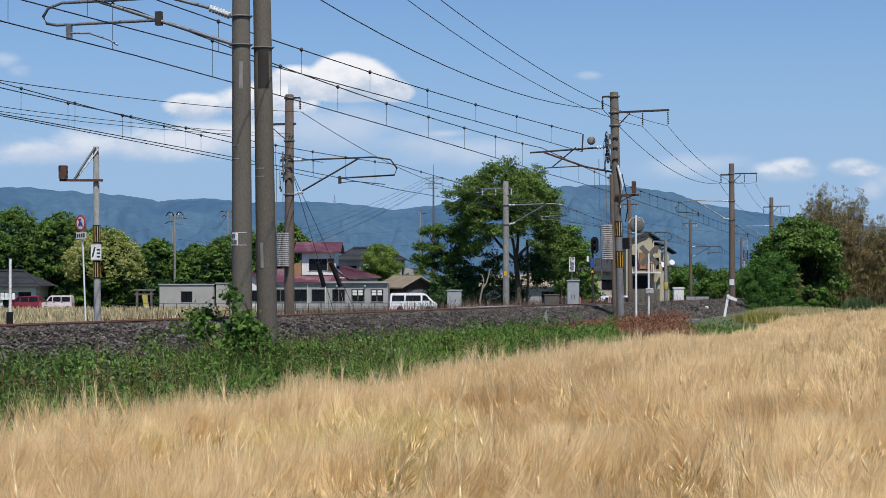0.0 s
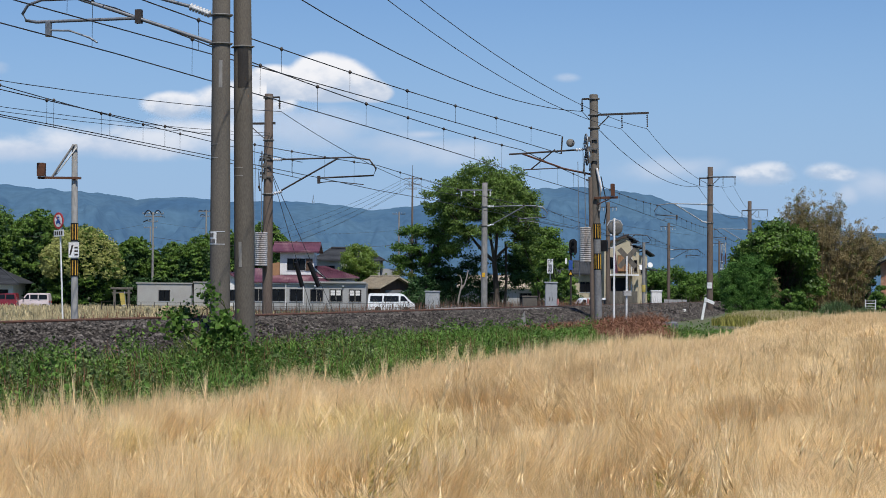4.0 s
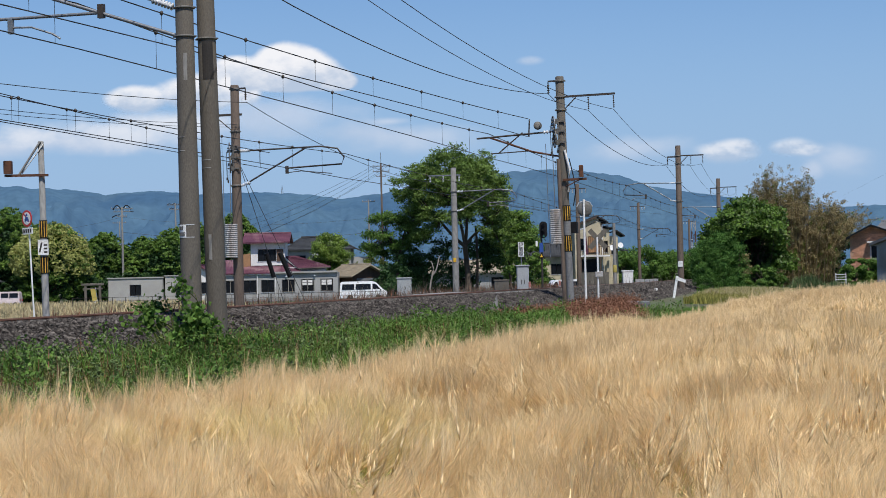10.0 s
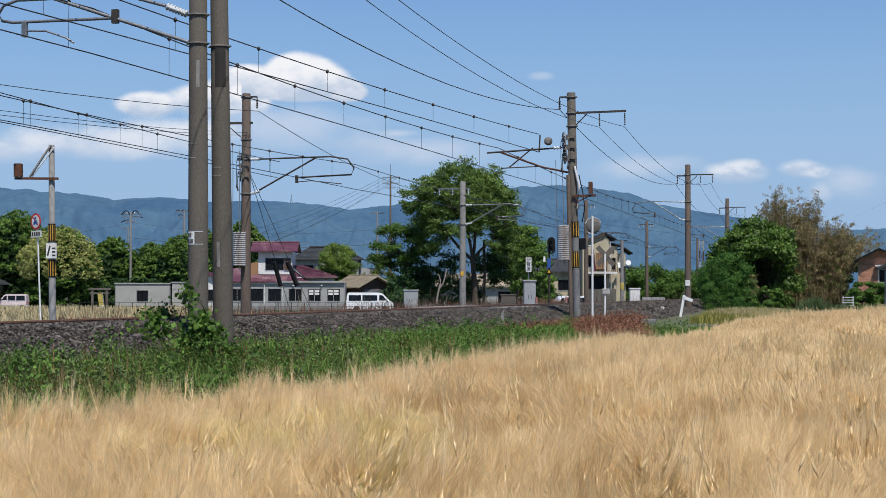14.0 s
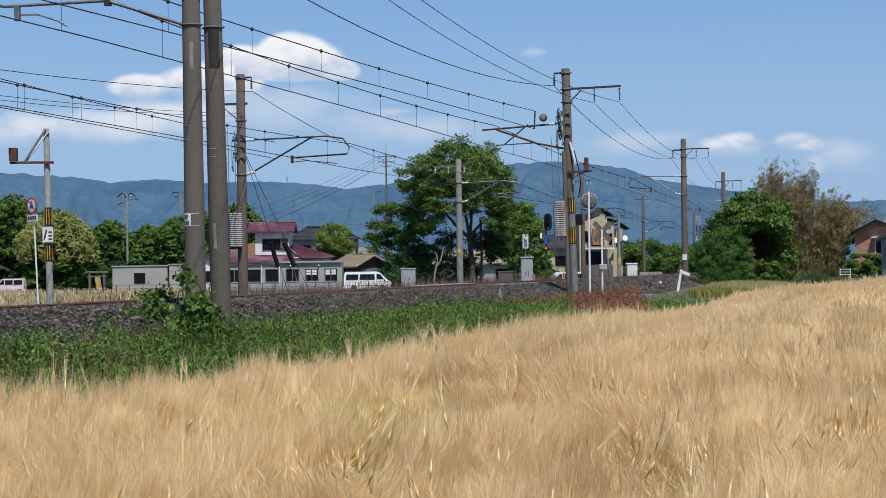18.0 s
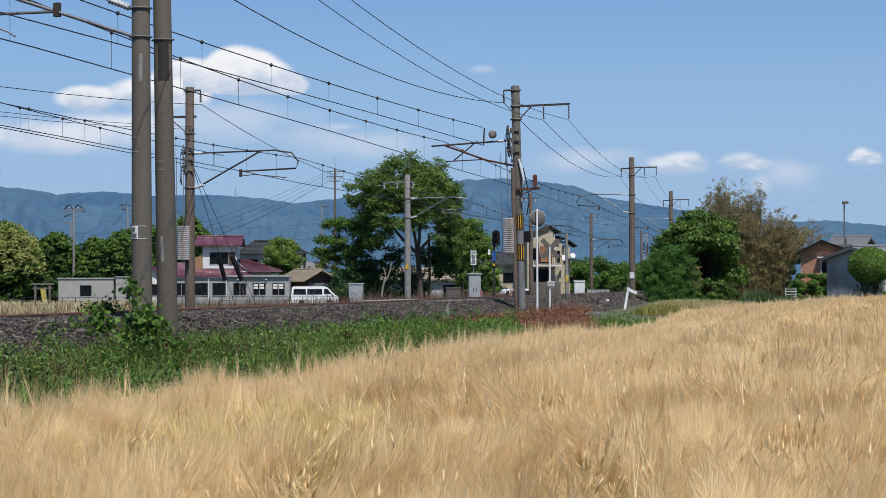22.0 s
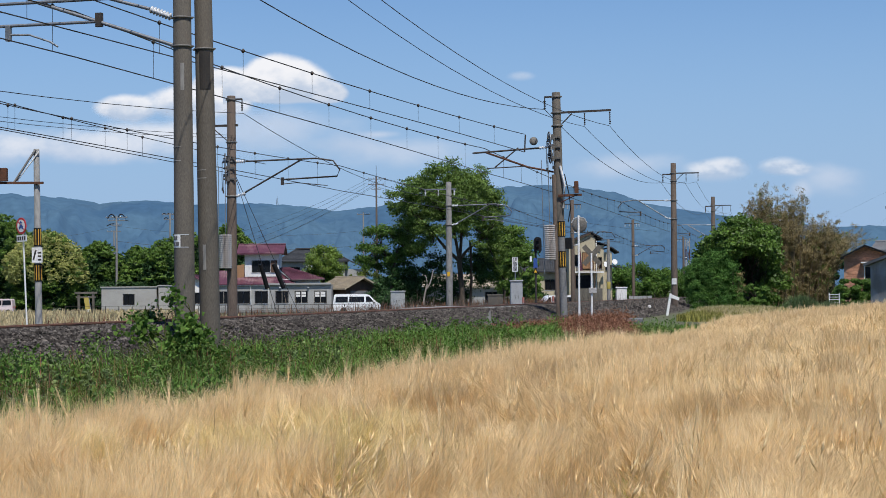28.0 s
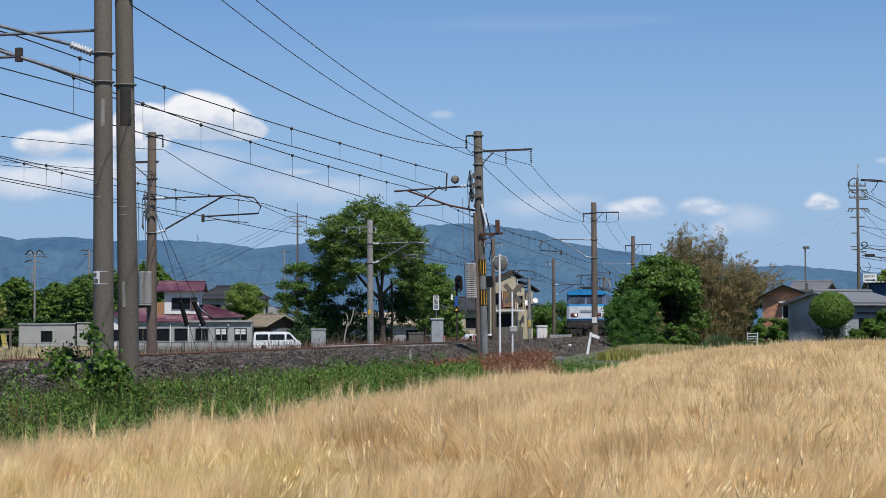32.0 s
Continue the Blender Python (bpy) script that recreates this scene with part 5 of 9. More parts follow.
def build_trees():
    g = -0.75
    big_tree()
    tree(6.6, 163, g, 5.6, 4.2, "mid green garden tree", M_LEAF, 15, 0.2, 4500, 0.14, 0.2, 40)
    tree(5.0, 120, 0.0, 4.0, 2.4, "slim young green tree behind the cabinets", M_LEAF, 16, 0.16, 2600, 0.06, 0.25, 26)
    tree(-13.2, 213, g, 7.3, 4.4, "bright green round garden shrub", M_LEAF_L, 17, 0.2, 6000, 0.12, 0.42, 60, lump=0.16)
    # belt of trees on the left behind the road
    left = ((-59.5, 228, 12.6, 12.0, M_LEAF), (-52.6, 226, 12.0, 8.4, M_LEAF_W), (-46.0, 219, 9.8, 9.2, M_LEAF), (-41.8, 230, 8.8, 6.4, M_LEAF),
            (-36.5, 226, 8.0, 6.6, M_LEAF), (-33.0, 224, 8.5, 7.0, M_LEAF), (-31.6, 232, 10.5, 7.4, M_LEAF), (-66, 232, 11.0, 11, M_LEAF_W), (-26.8, 236, 11.0, 8.0, M_LEAF), (-38.6, 236, 7.0, 6.0, M_LEAF_D))
    for k, (x, y, h, w, mt) in enumerate(left):
        if k == 2:
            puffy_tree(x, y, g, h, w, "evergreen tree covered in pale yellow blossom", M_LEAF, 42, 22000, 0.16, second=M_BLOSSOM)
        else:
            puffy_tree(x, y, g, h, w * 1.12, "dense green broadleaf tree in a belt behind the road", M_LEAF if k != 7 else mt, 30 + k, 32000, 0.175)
    for k, (x, y, h, w) in enumerate(((-62, 221, 3.2, 6), (-56, 222, 3.0, 6), (-50, 222, 3.2, 6), (-44, 222, 3.2, 6), (-38, 222, 3.4, 6), (-32.5, 221, 3.6, 6), (-27, 222, 4.0, 6), (-6, 205, 3.5, 6), (-1.5, 196, 3.4, 6), (3, 200, 3.4, 6), (8.0, 196, 2.6, 5))):
        tree(x, y, g, h, w, "dark green understorey bushes", M_LEAF_D, 60 + k, 0.3, 2600, 0.08, 0.0, 26, category="bush", name="bush", flat=1.2)
    # woods far off between the houses
    for k, (x, y, h, w) in enumerate(((26, 260, 5.6, 9), (31, 262, 4.6, 8), (23.5, 255, 4.4, 7), (36, 300, 5, 9), (18, 240, 4.4, 6))):
        tree(x, y, g, h, w, "green trees on the plain behind the houses", M_LEAF_W, 80 + k, 0.34, 3200, 0.2, 0.05, 34)
    # overgrown clump beside the track
    feathery_bush()
    vine_arch()
    # bushes before the shed
    clipped_tree()
    for k, (x, y, h, w, mt) in enumerate(((24.3, 89, 1.7, 1.5, M_LEAF_W), (25.4, 89.4, 2.2, 2.1, M_LEAF_W), (26.8, 90, 2.5, 2.4, M_LEAF_W), (23.6, 88.9, 1.2, 1.1, M_LEAF_W), (29.0, 90, 2.4, 2.6, M_LEAF_W), (18.7, 112, 1.6, 1.6, M_LEAF_W), (22.75, 105, 1.85, 1.6, M_LEAF_W), (24.0, 106, 1.8, 1.6, M_LEAF_W))):
        tree(x, y, 0.1, h, w, "leafy green hedge bush before the shed", mt, 130 + k, 0.12, 3600, 0.05, 0.0, 34, category="bush", name="bush", flat=1.15)
    # dark green trees behind the bamboo and grassy tufts before it
    tree(27.2, 133, 0.1, 5.3, 3.6, "dark green tree behind the bamboo", M_LEAF_D, 140, 0.16, 6000, 0.12, 0.0, 50)
    tree(41.0, 145, 0.0, 5.9, 2.6, "bright green tree behind the barn", M_LEAF_L, 141, 0.16, 4000, 0.12, 0.3, 40)
    rng = np.random.default_rng(150)
    for k, (x, y, h, w) in enumerate(((19.3, 101, 1.2, 2.0), (22.0, 98, 0.8, 2.3), (20.6, 100, 0.8, 1.6))):
        n = 2600
        a, u = rng.uniform(0, 6.283, n), np.sqrt(rng.random(n))
        c = np.stack([u * np.cos(a) * w / 2, u * np.sin(a) * 0.7, 0 * a], 1)
        v, f = blades(c, h * (1 - 0.5 * u ** 2) * 0.6, h * (1 - 0.5 * u ** 2), 0.014, rng, 0.6)
        ob = new("reed_tuft", quick("reed_tuft", v, f, M_REED))
        ob.matrix_basis = pose(x, y, 0.1)
        tagged(ob, "tuft of tall grey-green reed grass", "grass", "reed tufts before the shed")


def dead_branch():
    """A bare forked stump beside the far track."""
    rng = np.random.default_rng(160)
    t = thing("dead_branch", "bare grey forked branch standing in the weeds", "branch", pose(-0.97, 107, 0.2))
    m = Mesh()
    limb_mesh(m, (0, 0, 0), (0.1, 0, 1.5), 0.07, 0.05, rng, 0.05)
    limb_mesh(m, (0.1, 0, 1.4), (0.5, 0, 2.5), 0.05, 0.03, rng, 0.08)
    limb_mesh(m, (0.1, 0, 1.4), (0.02, 0, 2.2), 0.045, 0.025, rng, 0.06)
    part("forked_wood", m, M_STALKWOOD, t)


build_trees()
dead_branch()
# ---- bamboo, barley, grass and weeds ----
def bamboo_clump():
    """Arching canes whose side twigs carry sprays of narrow dry leaves, thinning out into feathery tops."""
    rng = np.random.default_rng(7)
    t = thing("bamboo_clump", "tall clump of dry brown bamboo with feathery tops", "bamboo", pose(24.1, 127, 0.1))
    canes, twigs, pts, green = Mesh(), Mesh(), [], []
    groups = ((-2.3, 0.55, 9.1, -0.1, 70), (-0.7, 0.5, 8.6, 0.35, 66), (-1.5, 0.9, 7.2, 0.0, 60), (0.4, 0.45, 6.6, 1.5, 52), (1.2, 0.35, 6.0, 3.3, 46), (-2.9, 0.4, 6.6, -0.5, 30), (-0.6, 1.2, 4.6, 0.3, 60))
    for gx, wide, tall, drift, count in groups:
        for k in range(count):
            x, y = rng.normal(gx, wide), rng.normal() * 0.8
            h = tall * rng.uniform(0.72, 1.04)
            lean = np.array([drift * rng.uniform(0.3, 1.2) + rng.normal() * 0.3, rng.normal() * 0.35, 0])
            nod = rng.uniform(0.06, 0.2)
            path = [np.array([x, y, 0]) + lean * u ** 2.2 + np.array([0, 0, h * (u - nod * u ** 4)]) for u in np.linspace(0, 1, 8)]
            canes.tube([tuple(p) for p in path], [0.028, 0.026, 0.024, 0.02, 0.016, 0.011, 0.006, 0.002], 4, caps=False)
            for j in range(17):
                u = 0.08 + 0.92 * rng.random() ** 0.85
                i = min(6, int(u * 7))
                p = path[i] + (path[i + 1] - path[i]) * (u * 7 - i)
                a = rng.uniform(0, 6.283)
                ln = rng.uniform(0.25, 0.75) * (1.25 - 0.6 * u)
                out = np.array([math.cos(a), math.sin(a), 0])
                if j % 5 == 0:
                    twigs.tube([tuple(p), tuple(p + out * ln * 0.6 + [0, 0, ln * 0.45]), tuple(p + out * ln + [0, 0, ln * 0.4])], [0.006, 0.004, 0.002], 3, caps=False)
                w = rng.random(21)[:, None]
                spray = p + out * ln * w + np.array([0, 0, 1]) * ln * (0.75 * w - 0.35 * w ** 2) + rng.normal(size=(21, 3)) * [0.06, 0.06, 0.07]
                (green if rng.random() < 0.07 or (u < 0.4 and rng.random() < 0.14) else pts).append(spray)
    part("cane_stand", canes, M_CANE, t, "thin dry canes")
    part("twigs", twigs, M_CANE, t, "thin dry side twigs")
    v, f = leaves(np.concatenate(pts), 0.029, rng, 0.2, 7.0)
    part("leaf_sprays", quick("leaf_sprays", v, f, M_BAMBOO), None, t, "brown drooping leaf sprays")
    v, f = leaves(np.concatenate(green), 0.034, rng, 0.2, 5.0)
    part("green_sprays", quick("green_sprays", v, f, M_LEAF), None, t, "few green leaf sprays")
    return t


bamboo_clump()

FIELD_EDGE = [(1.2, -3.1), (4.0, -3.0), (9.0, -2.55), (10.0, -2.2), (11.24, -1.65), (13.1, -0.92), (16.3, -0.12), (20.0, 0.6), (25.5, 1.9), (37.3, 4.65), (47.8, 7.39), (58.6, 11.99), (63.7, 14.5), (70.0, 21.0)]


def edge_x(y):
    return np.interp(y, [p[0] for p in FIELD_EDGE], [p[1] for p in FIELD_EDGE])


def ears(n, wide, deep, rng, awns, blade, h0=0.86, slim=1.0):
    """Barley plants on a patch: stem, leaf, a plump ear and a fan of long awns, all leaning with the wind."""
    tufts = max(8, n // 26)
    tx, ty = rng.uniform(-wide / 2, wide / 2, tufts), rng.uniform(-deep / 2, deep / 2, tufts)
    own = rng.integers(0, tufts, n)
    spread = 0.40 * wide / math.sqrt(tufts)
    x, y = tx[own] + rng.normal(size=n) * spread, ty[own] + rng.normal(size=n) * spread
    x, y = (x + wide / 2) % wide - wide / 2, (y + deep / 2) % deep - deep / 2
    # gusts lay neighbouring tufts over together
    cells = max(4, tufts // 7)
    gx, gy = rng.uniform(-wide / 2, wide / 2, cells), rng.uniform(-deep / 2, deep / 2, cells)
    near = np.argmin((tx[:, None] - gx) ** 2 + (ty[:, None] - gy) ** 2, 1)
    taz = (rng.normal(size=cells) * 1.0 + rng.choice([0.1, 2.9], cells, p=[0.65, 0.35]))[near] + rng.normal(size=tufts) * 0.35
    ttilt = np.abs(np.abs(rng.normal(0.60, 0.20, cells))[near] + rng.normal(size=tufts) * 0.2)
    th = rng.normal(size=tufts) * 0.03
    h = h0 + 0.03 + rng.normal(size=n) * 0.025 + th[own] - 0.11 * ttilt[own]
    az = taz[own] + rng.normal(size=n) * 0.35
    tilt = np.abs(ttilt[own] + rng.normal(size=n) * 0.1)
    d = np.stack([np.sin(tilt) * np.cos(az), np.sin(tilt) * np.sin(az), np.cos(tilt)], 1)
    foot = np.stack([x - 0.12 * d[:, 0], y - 0.12 * d[:, 1], np.full(n, 0.02)], 1)
    neck = np.stack([x, y, h - 0.16], 1)
    side = np.cross(d, rng.normal(size=(n, 3)))
    side /= np.linalg.norm(side, axis=1, keepdims=True)
    oth = np.cross(d, side)
    V, F, k = [], [], 0

    def tri(a, b, c):
        nonlocal k
        V.append(np.stack([a, b, c], 1).reshape(-1, 3))
        F.append(k + np.arange(len(a) * 3).reshape(-1, 3))
        k += len(a) * 3

    el = rng.uniform(0.07, 0.10, n)[:, None]
    w = 0.007 * slim ** 0.55
    tip = neck + d * el
    mid = neck + d * el * 0.45
    ring = [mid + side * w, mid + oth * w * 0.8, mid - side * w, mid - oth * w * 0.8]
    ev = np.stack([neck, *ring, tip], 1).reshape(-1, 3)
    i = np.arange(n)[:, None] * 6
    ef = np.concatenate([i + q for q in ([0, 2, 1], [0, 3, 2], [0, 4, 3], [0, 1, 4], [5, 1, 2], [5, 2, 3], [5, 3, 4], [5, 4, 1])], 1).reshape(-1, 3)
    ear = (ev, ef)
    for q in range(awns):
        a = rng.uniform(0, 6.283, n)[:, None]
        sp = rng.uniform(0.06, 0.26, n)[:, None]
        o = side * np.cos(a) + oth * np.sin(a)
        root = neck + d * el * rng.uniform(0.15, 0.95, n)[:, None]
        dirn = d + o * sp
        end = root + dirn * rng.uniform(0.13, 0.26, n)[:, None] - [0, 0, 0.004]
        wv = np.cross(dirn, rng.normal(size=(n, 3)))
        wv *= blade / np.linalg.norm(wv, axis=1, keepdims=True)
        bow = (root + end) / 2 + [0, 0, 0.012]
        end = end - [0, 0, 0.02]
        tri(root - wv, root + wv, bow + wv * 0.6)
        tri(root - wv, bow + wv * 0.6, bow - wv * 0.6)
        tri(bow - wv * 0.6, bow + wv * 0.6, end)
    gold = (np.concatenate(V), np.concatenate(F))
    V, F, k = [], [], 0
    sw = 0.0022 * slim
    ax = np.array([1.0, 0.2, 0]) * sw
    tri(foot - ax, foot + ax, neck)
    m = rng.random(n) < 0.75
    lf = foot[m] + (neck[m] - foot[m]) * rng.uniform(0.45, 0.85, m.sum())[:, None]
    ld = rng.normal(size=(m.sum(), 3)) * [1, 1, 0.35]
    ld /= np.linalg.norm(ld, axis=1, keepdims=True)
    lw = np.cross(ld, [0, 0, 1.0]) * 0.006 * slim
    tri(lf - lw, lf + lw, lf + ld * 0.2 - [0, 0, 0.03])
    return gold, (np.concatenate(V), np.concatenate(F)), ear


def proud_ears(n, wide, deep, rng, blade, h0, slim, awns=13):
    """Single ears that stand clear of the canopy, nodding over, each with a narrow brush of long awns."""
    x, y = rng.uniform(-wide / 2, wide / 2, n), rng.uniform(-deep / 2, deep / 2, n)
    az, tilt = rng.uniform(0, 6.283, n), np.abs(rng.normal(0.55, 0.4, n))
    d = np.stack([np.sin(tilt) * np.cos(az), np.sin(tilt) * np.sin(az), np.cos(tilt)], 1)
    neck = np.stack([x, y, h0 - 0.02 - 0.07 * tilt + rng.normal(size=n) * 0.02], 1)
    side = np.cross(d, rng.normal(size=(n, 3)))
    side /= np.linalg.norm(side, axis=1, keepdims=True)
    oth = np.cross(d, side)
    w = 0.0062 * slim ** 0.5
    mid, tip = neck + d * 0.04, neck + d * 0.095
    ev = np.stack([neck, mid + side * w, mid + oth * w, mid - side * w, mid - oth * w, tip], 1).reshape(-1, 3)
    i = np.arange(n)[:, None] * 6
    ef = np.concatenate([i + q for q in ([0, 2, 1], [0, 3, 2], [0, 4, 3], [0, 1, 4], [5, 1, 2], [5, 2, 3], [5, 3, 4], [5, 4, 1])], 1).reshape(-1, 3)
    V, F, k = [ev], [ef], len(ev)
    for q in range(awns):
        a = rng.uniform(0, 6.283, n)[:, None]
        dirn = d + (side * np.cos(a) + oth * np.sin(a)) * rng.uniform(0.03, 0.16, n)[:, None]
        root = neck + d * rng.uniform(0.02, 0.09, n)[:, None]
        end = root + dirn * rng.uniform(0.13, 0.24, n)[:, None] - [0, 0, 0.012]
        wv = np.cross(dirn, rng.normal(size=(n, 3)))
        wv *= blade / np.linalg.norm(wv, axis=1, keepdims=True)
        V.append(np.stack([root - wv, root + wv, end], 1).reshape(-1, 3))
        F.append(k + np.arange(n * 3).reshape(-1, 3))
        k += n * 3
    return np.concatenate(V), np.concatenate(F)


def barley_mesh(name, n, wide, deep, seed, awns, blade, slim, h0, main=None):
    rng = np.random.default_rng(seed)
    (gv, gf), (sv, sf), (ev, ef) = ears(n, wide, deep, rng, awns, blade, h0, slim)
    pv, pf = proud_ears(max(5, n // 52), wide, deep, rng, blade * 1.25, h0, slim, 20)
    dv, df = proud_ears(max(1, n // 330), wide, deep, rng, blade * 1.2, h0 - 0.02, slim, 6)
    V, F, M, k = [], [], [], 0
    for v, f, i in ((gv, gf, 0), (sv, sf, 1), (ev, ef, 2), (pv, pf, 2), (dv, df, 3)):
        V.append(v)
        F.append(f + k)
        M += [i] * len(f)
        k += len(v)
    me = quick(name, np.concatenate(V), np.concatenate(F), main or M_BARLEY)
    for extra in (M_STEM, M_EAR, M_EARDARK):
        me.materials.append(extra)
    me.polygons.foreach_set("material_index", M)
    return me


BARLEY = []


def build_barley():
    """The field in three belts of patches: fine and dense close by, coarser further off."""
    rng = np.random.default_rng(5)
    belts = ((2.6, 13.0, 1.0, 500, 22, 0.00075, 1.0, 5), (13.0, 30.0, 2.0, 1300, 13, 0.0013, 1.7, 3), (30.0, 72.0, 4.0, 2100, 9, 0.0034, 3.2, 3))
    kept = []

    def plant(me, x, y, size, tall=1.0):
        ob = new("barley_patch", me)
        ob.matrix_basis = pose(x, y, 0, rng.normal() * 1.5, rng.normal() * 1.5, rng.uniform(-14, 14)) @ Matrix.Diagonal((1, 1, tall * rng.uniform(0.94, 1.05), 1))
        tagged(ob, "ripe golden barley swaying in the wind", "barley", "barley field", "stuff")
        BARLEY.append((ob, x, y, size))

    for b, (y0, y1, size, n, awns, blade, slim, kinds) in enumerate(belts):
        meshes = [barley_mesh("barley_patch", n, size * 1.1, size * 1.1, 70 + 10 * b + k, awns, blade, slim, (0.86, 0.82, 0.82)[b]) for k in range(kinds)]
        unripe = [barley_mesh("barley_patch", n, size * 1.1, size * 1.1, 66 + k, awns, blade, slim, 0.85, M_UNRIPE) for k in range(2)] if b == 0 else []
        y = y0 + size / 2
        while y < y1:
            lo, hi = float(edge_x(y)), 0.37 * (y + size) + 0.6
            x = lo + size * 0.5
            if b:
                # along the edge of the field the patches are half as large, to follow its line
                half = size / 2
                for yy in (y - half * 0.75, y - half * 0.25, y + half * 0.25, y + half * 0.75):
                    for k in range(2):
                        plant(kept[int(rng.integers(len(kept)))], float(edge_x(yy)) + half * (0.5 + k), yy, half, (1.03, 1.01)[k] - 0.14 * max(0.0, yy - 18) / 10 if b == 1 else (0.72, 0.79)[k] + 0.32 * min(1.0, max(0.0, (yy - 36) / 20)))
                x += size
            else:
                plant(meshes[int(rng.integers(kinds))], float(edge_x(y + size / 2)) + size * 0.5, y + size / 2, size, 1.015)
            while x < hi + size / 2:
                if x > -0.33 * y - 1.2 - size:
                    late = b == 0 and x < 0.4 and noise.noise(Vector((x * 0.8, y * 0.7, 2.0))) > 0.12
                    plant(unripe[int(rng.integers(2))] if late else meshes[int(rng.integers(kinds))], x, y + rng.uniform(-0.1, 0.1) * size, size)
                x += size
            y += size
        kept = meshes


build_barley()
# bare earth under the crop, a little above the surrounding soil
def build_field_floor():
    ys = np.arange(-40, 74, 2.0)
    v, f = [], []
    for y in ys:
        v += [(float(edge_x(y)), y, 0.06), (90.0, y, 0.06)]
    f = [(2 * i, 2 * i + 1, 2 * i + 3, 2 * i + 2) for i in range(len(ys) - 1)]
    tagged(new("field_soil", Mesh().add(v, f).data("field_soil", M_FIELD)), "straw-coloured soil of the barley field", "soil", kind="structure")


build_field_floor()


def brown_zone(x, y):
    """The wedge of dead weeds between the crossing and the corner of the barley."""
    a = np.degrees(np.arctan2(x, y))
    low = 3.85 - 0.034 * (y - 47) + 0.15 * np.sin(y * 1.7)
    return ((a > low) & (a < 5.6 + 0.25 * np.sin(y * 0.9) + 0.15 * np.sin(x * 7.3)) & (y > 40)) | ((y > 52) & (x < row_x(y) + 1.6))


def verge_points(n, y0, y1, rng, elo, power=1.4):
    """Points on the verge between the ballast and the barley."""
    y = y0 + (y1 - y0) * rng.random(n) ** power
    s = np.interp(y, _y, _slope)
    k = np.hypot(1, s)
    a = row_x(y) + elo / k
    b = edge_x(y) + 0.15
    keep = b > a
    y, a, b = y[keep], a[keep], b[keep]
    x = a + (b - a) * rng.random(len(y))
    near = (x > -0.33 * y - 2) & ~brown_zone(x, y)
    x, y = x[near], y[near]
    return np.stack([x, y, ground_z(x, y) - 0.01], 1)


def tuft(points, rng, per, spread):
    """Spreads each point into a tuft of close neighbours."""
    q = np.repeat(points, per, 0)
    q[:, :2] += rng.normal(size=(len(q), 2)) * spread
    q[:, 2] = ground_z(q[:, 0], q[:, 1]) - 0.01
    return q


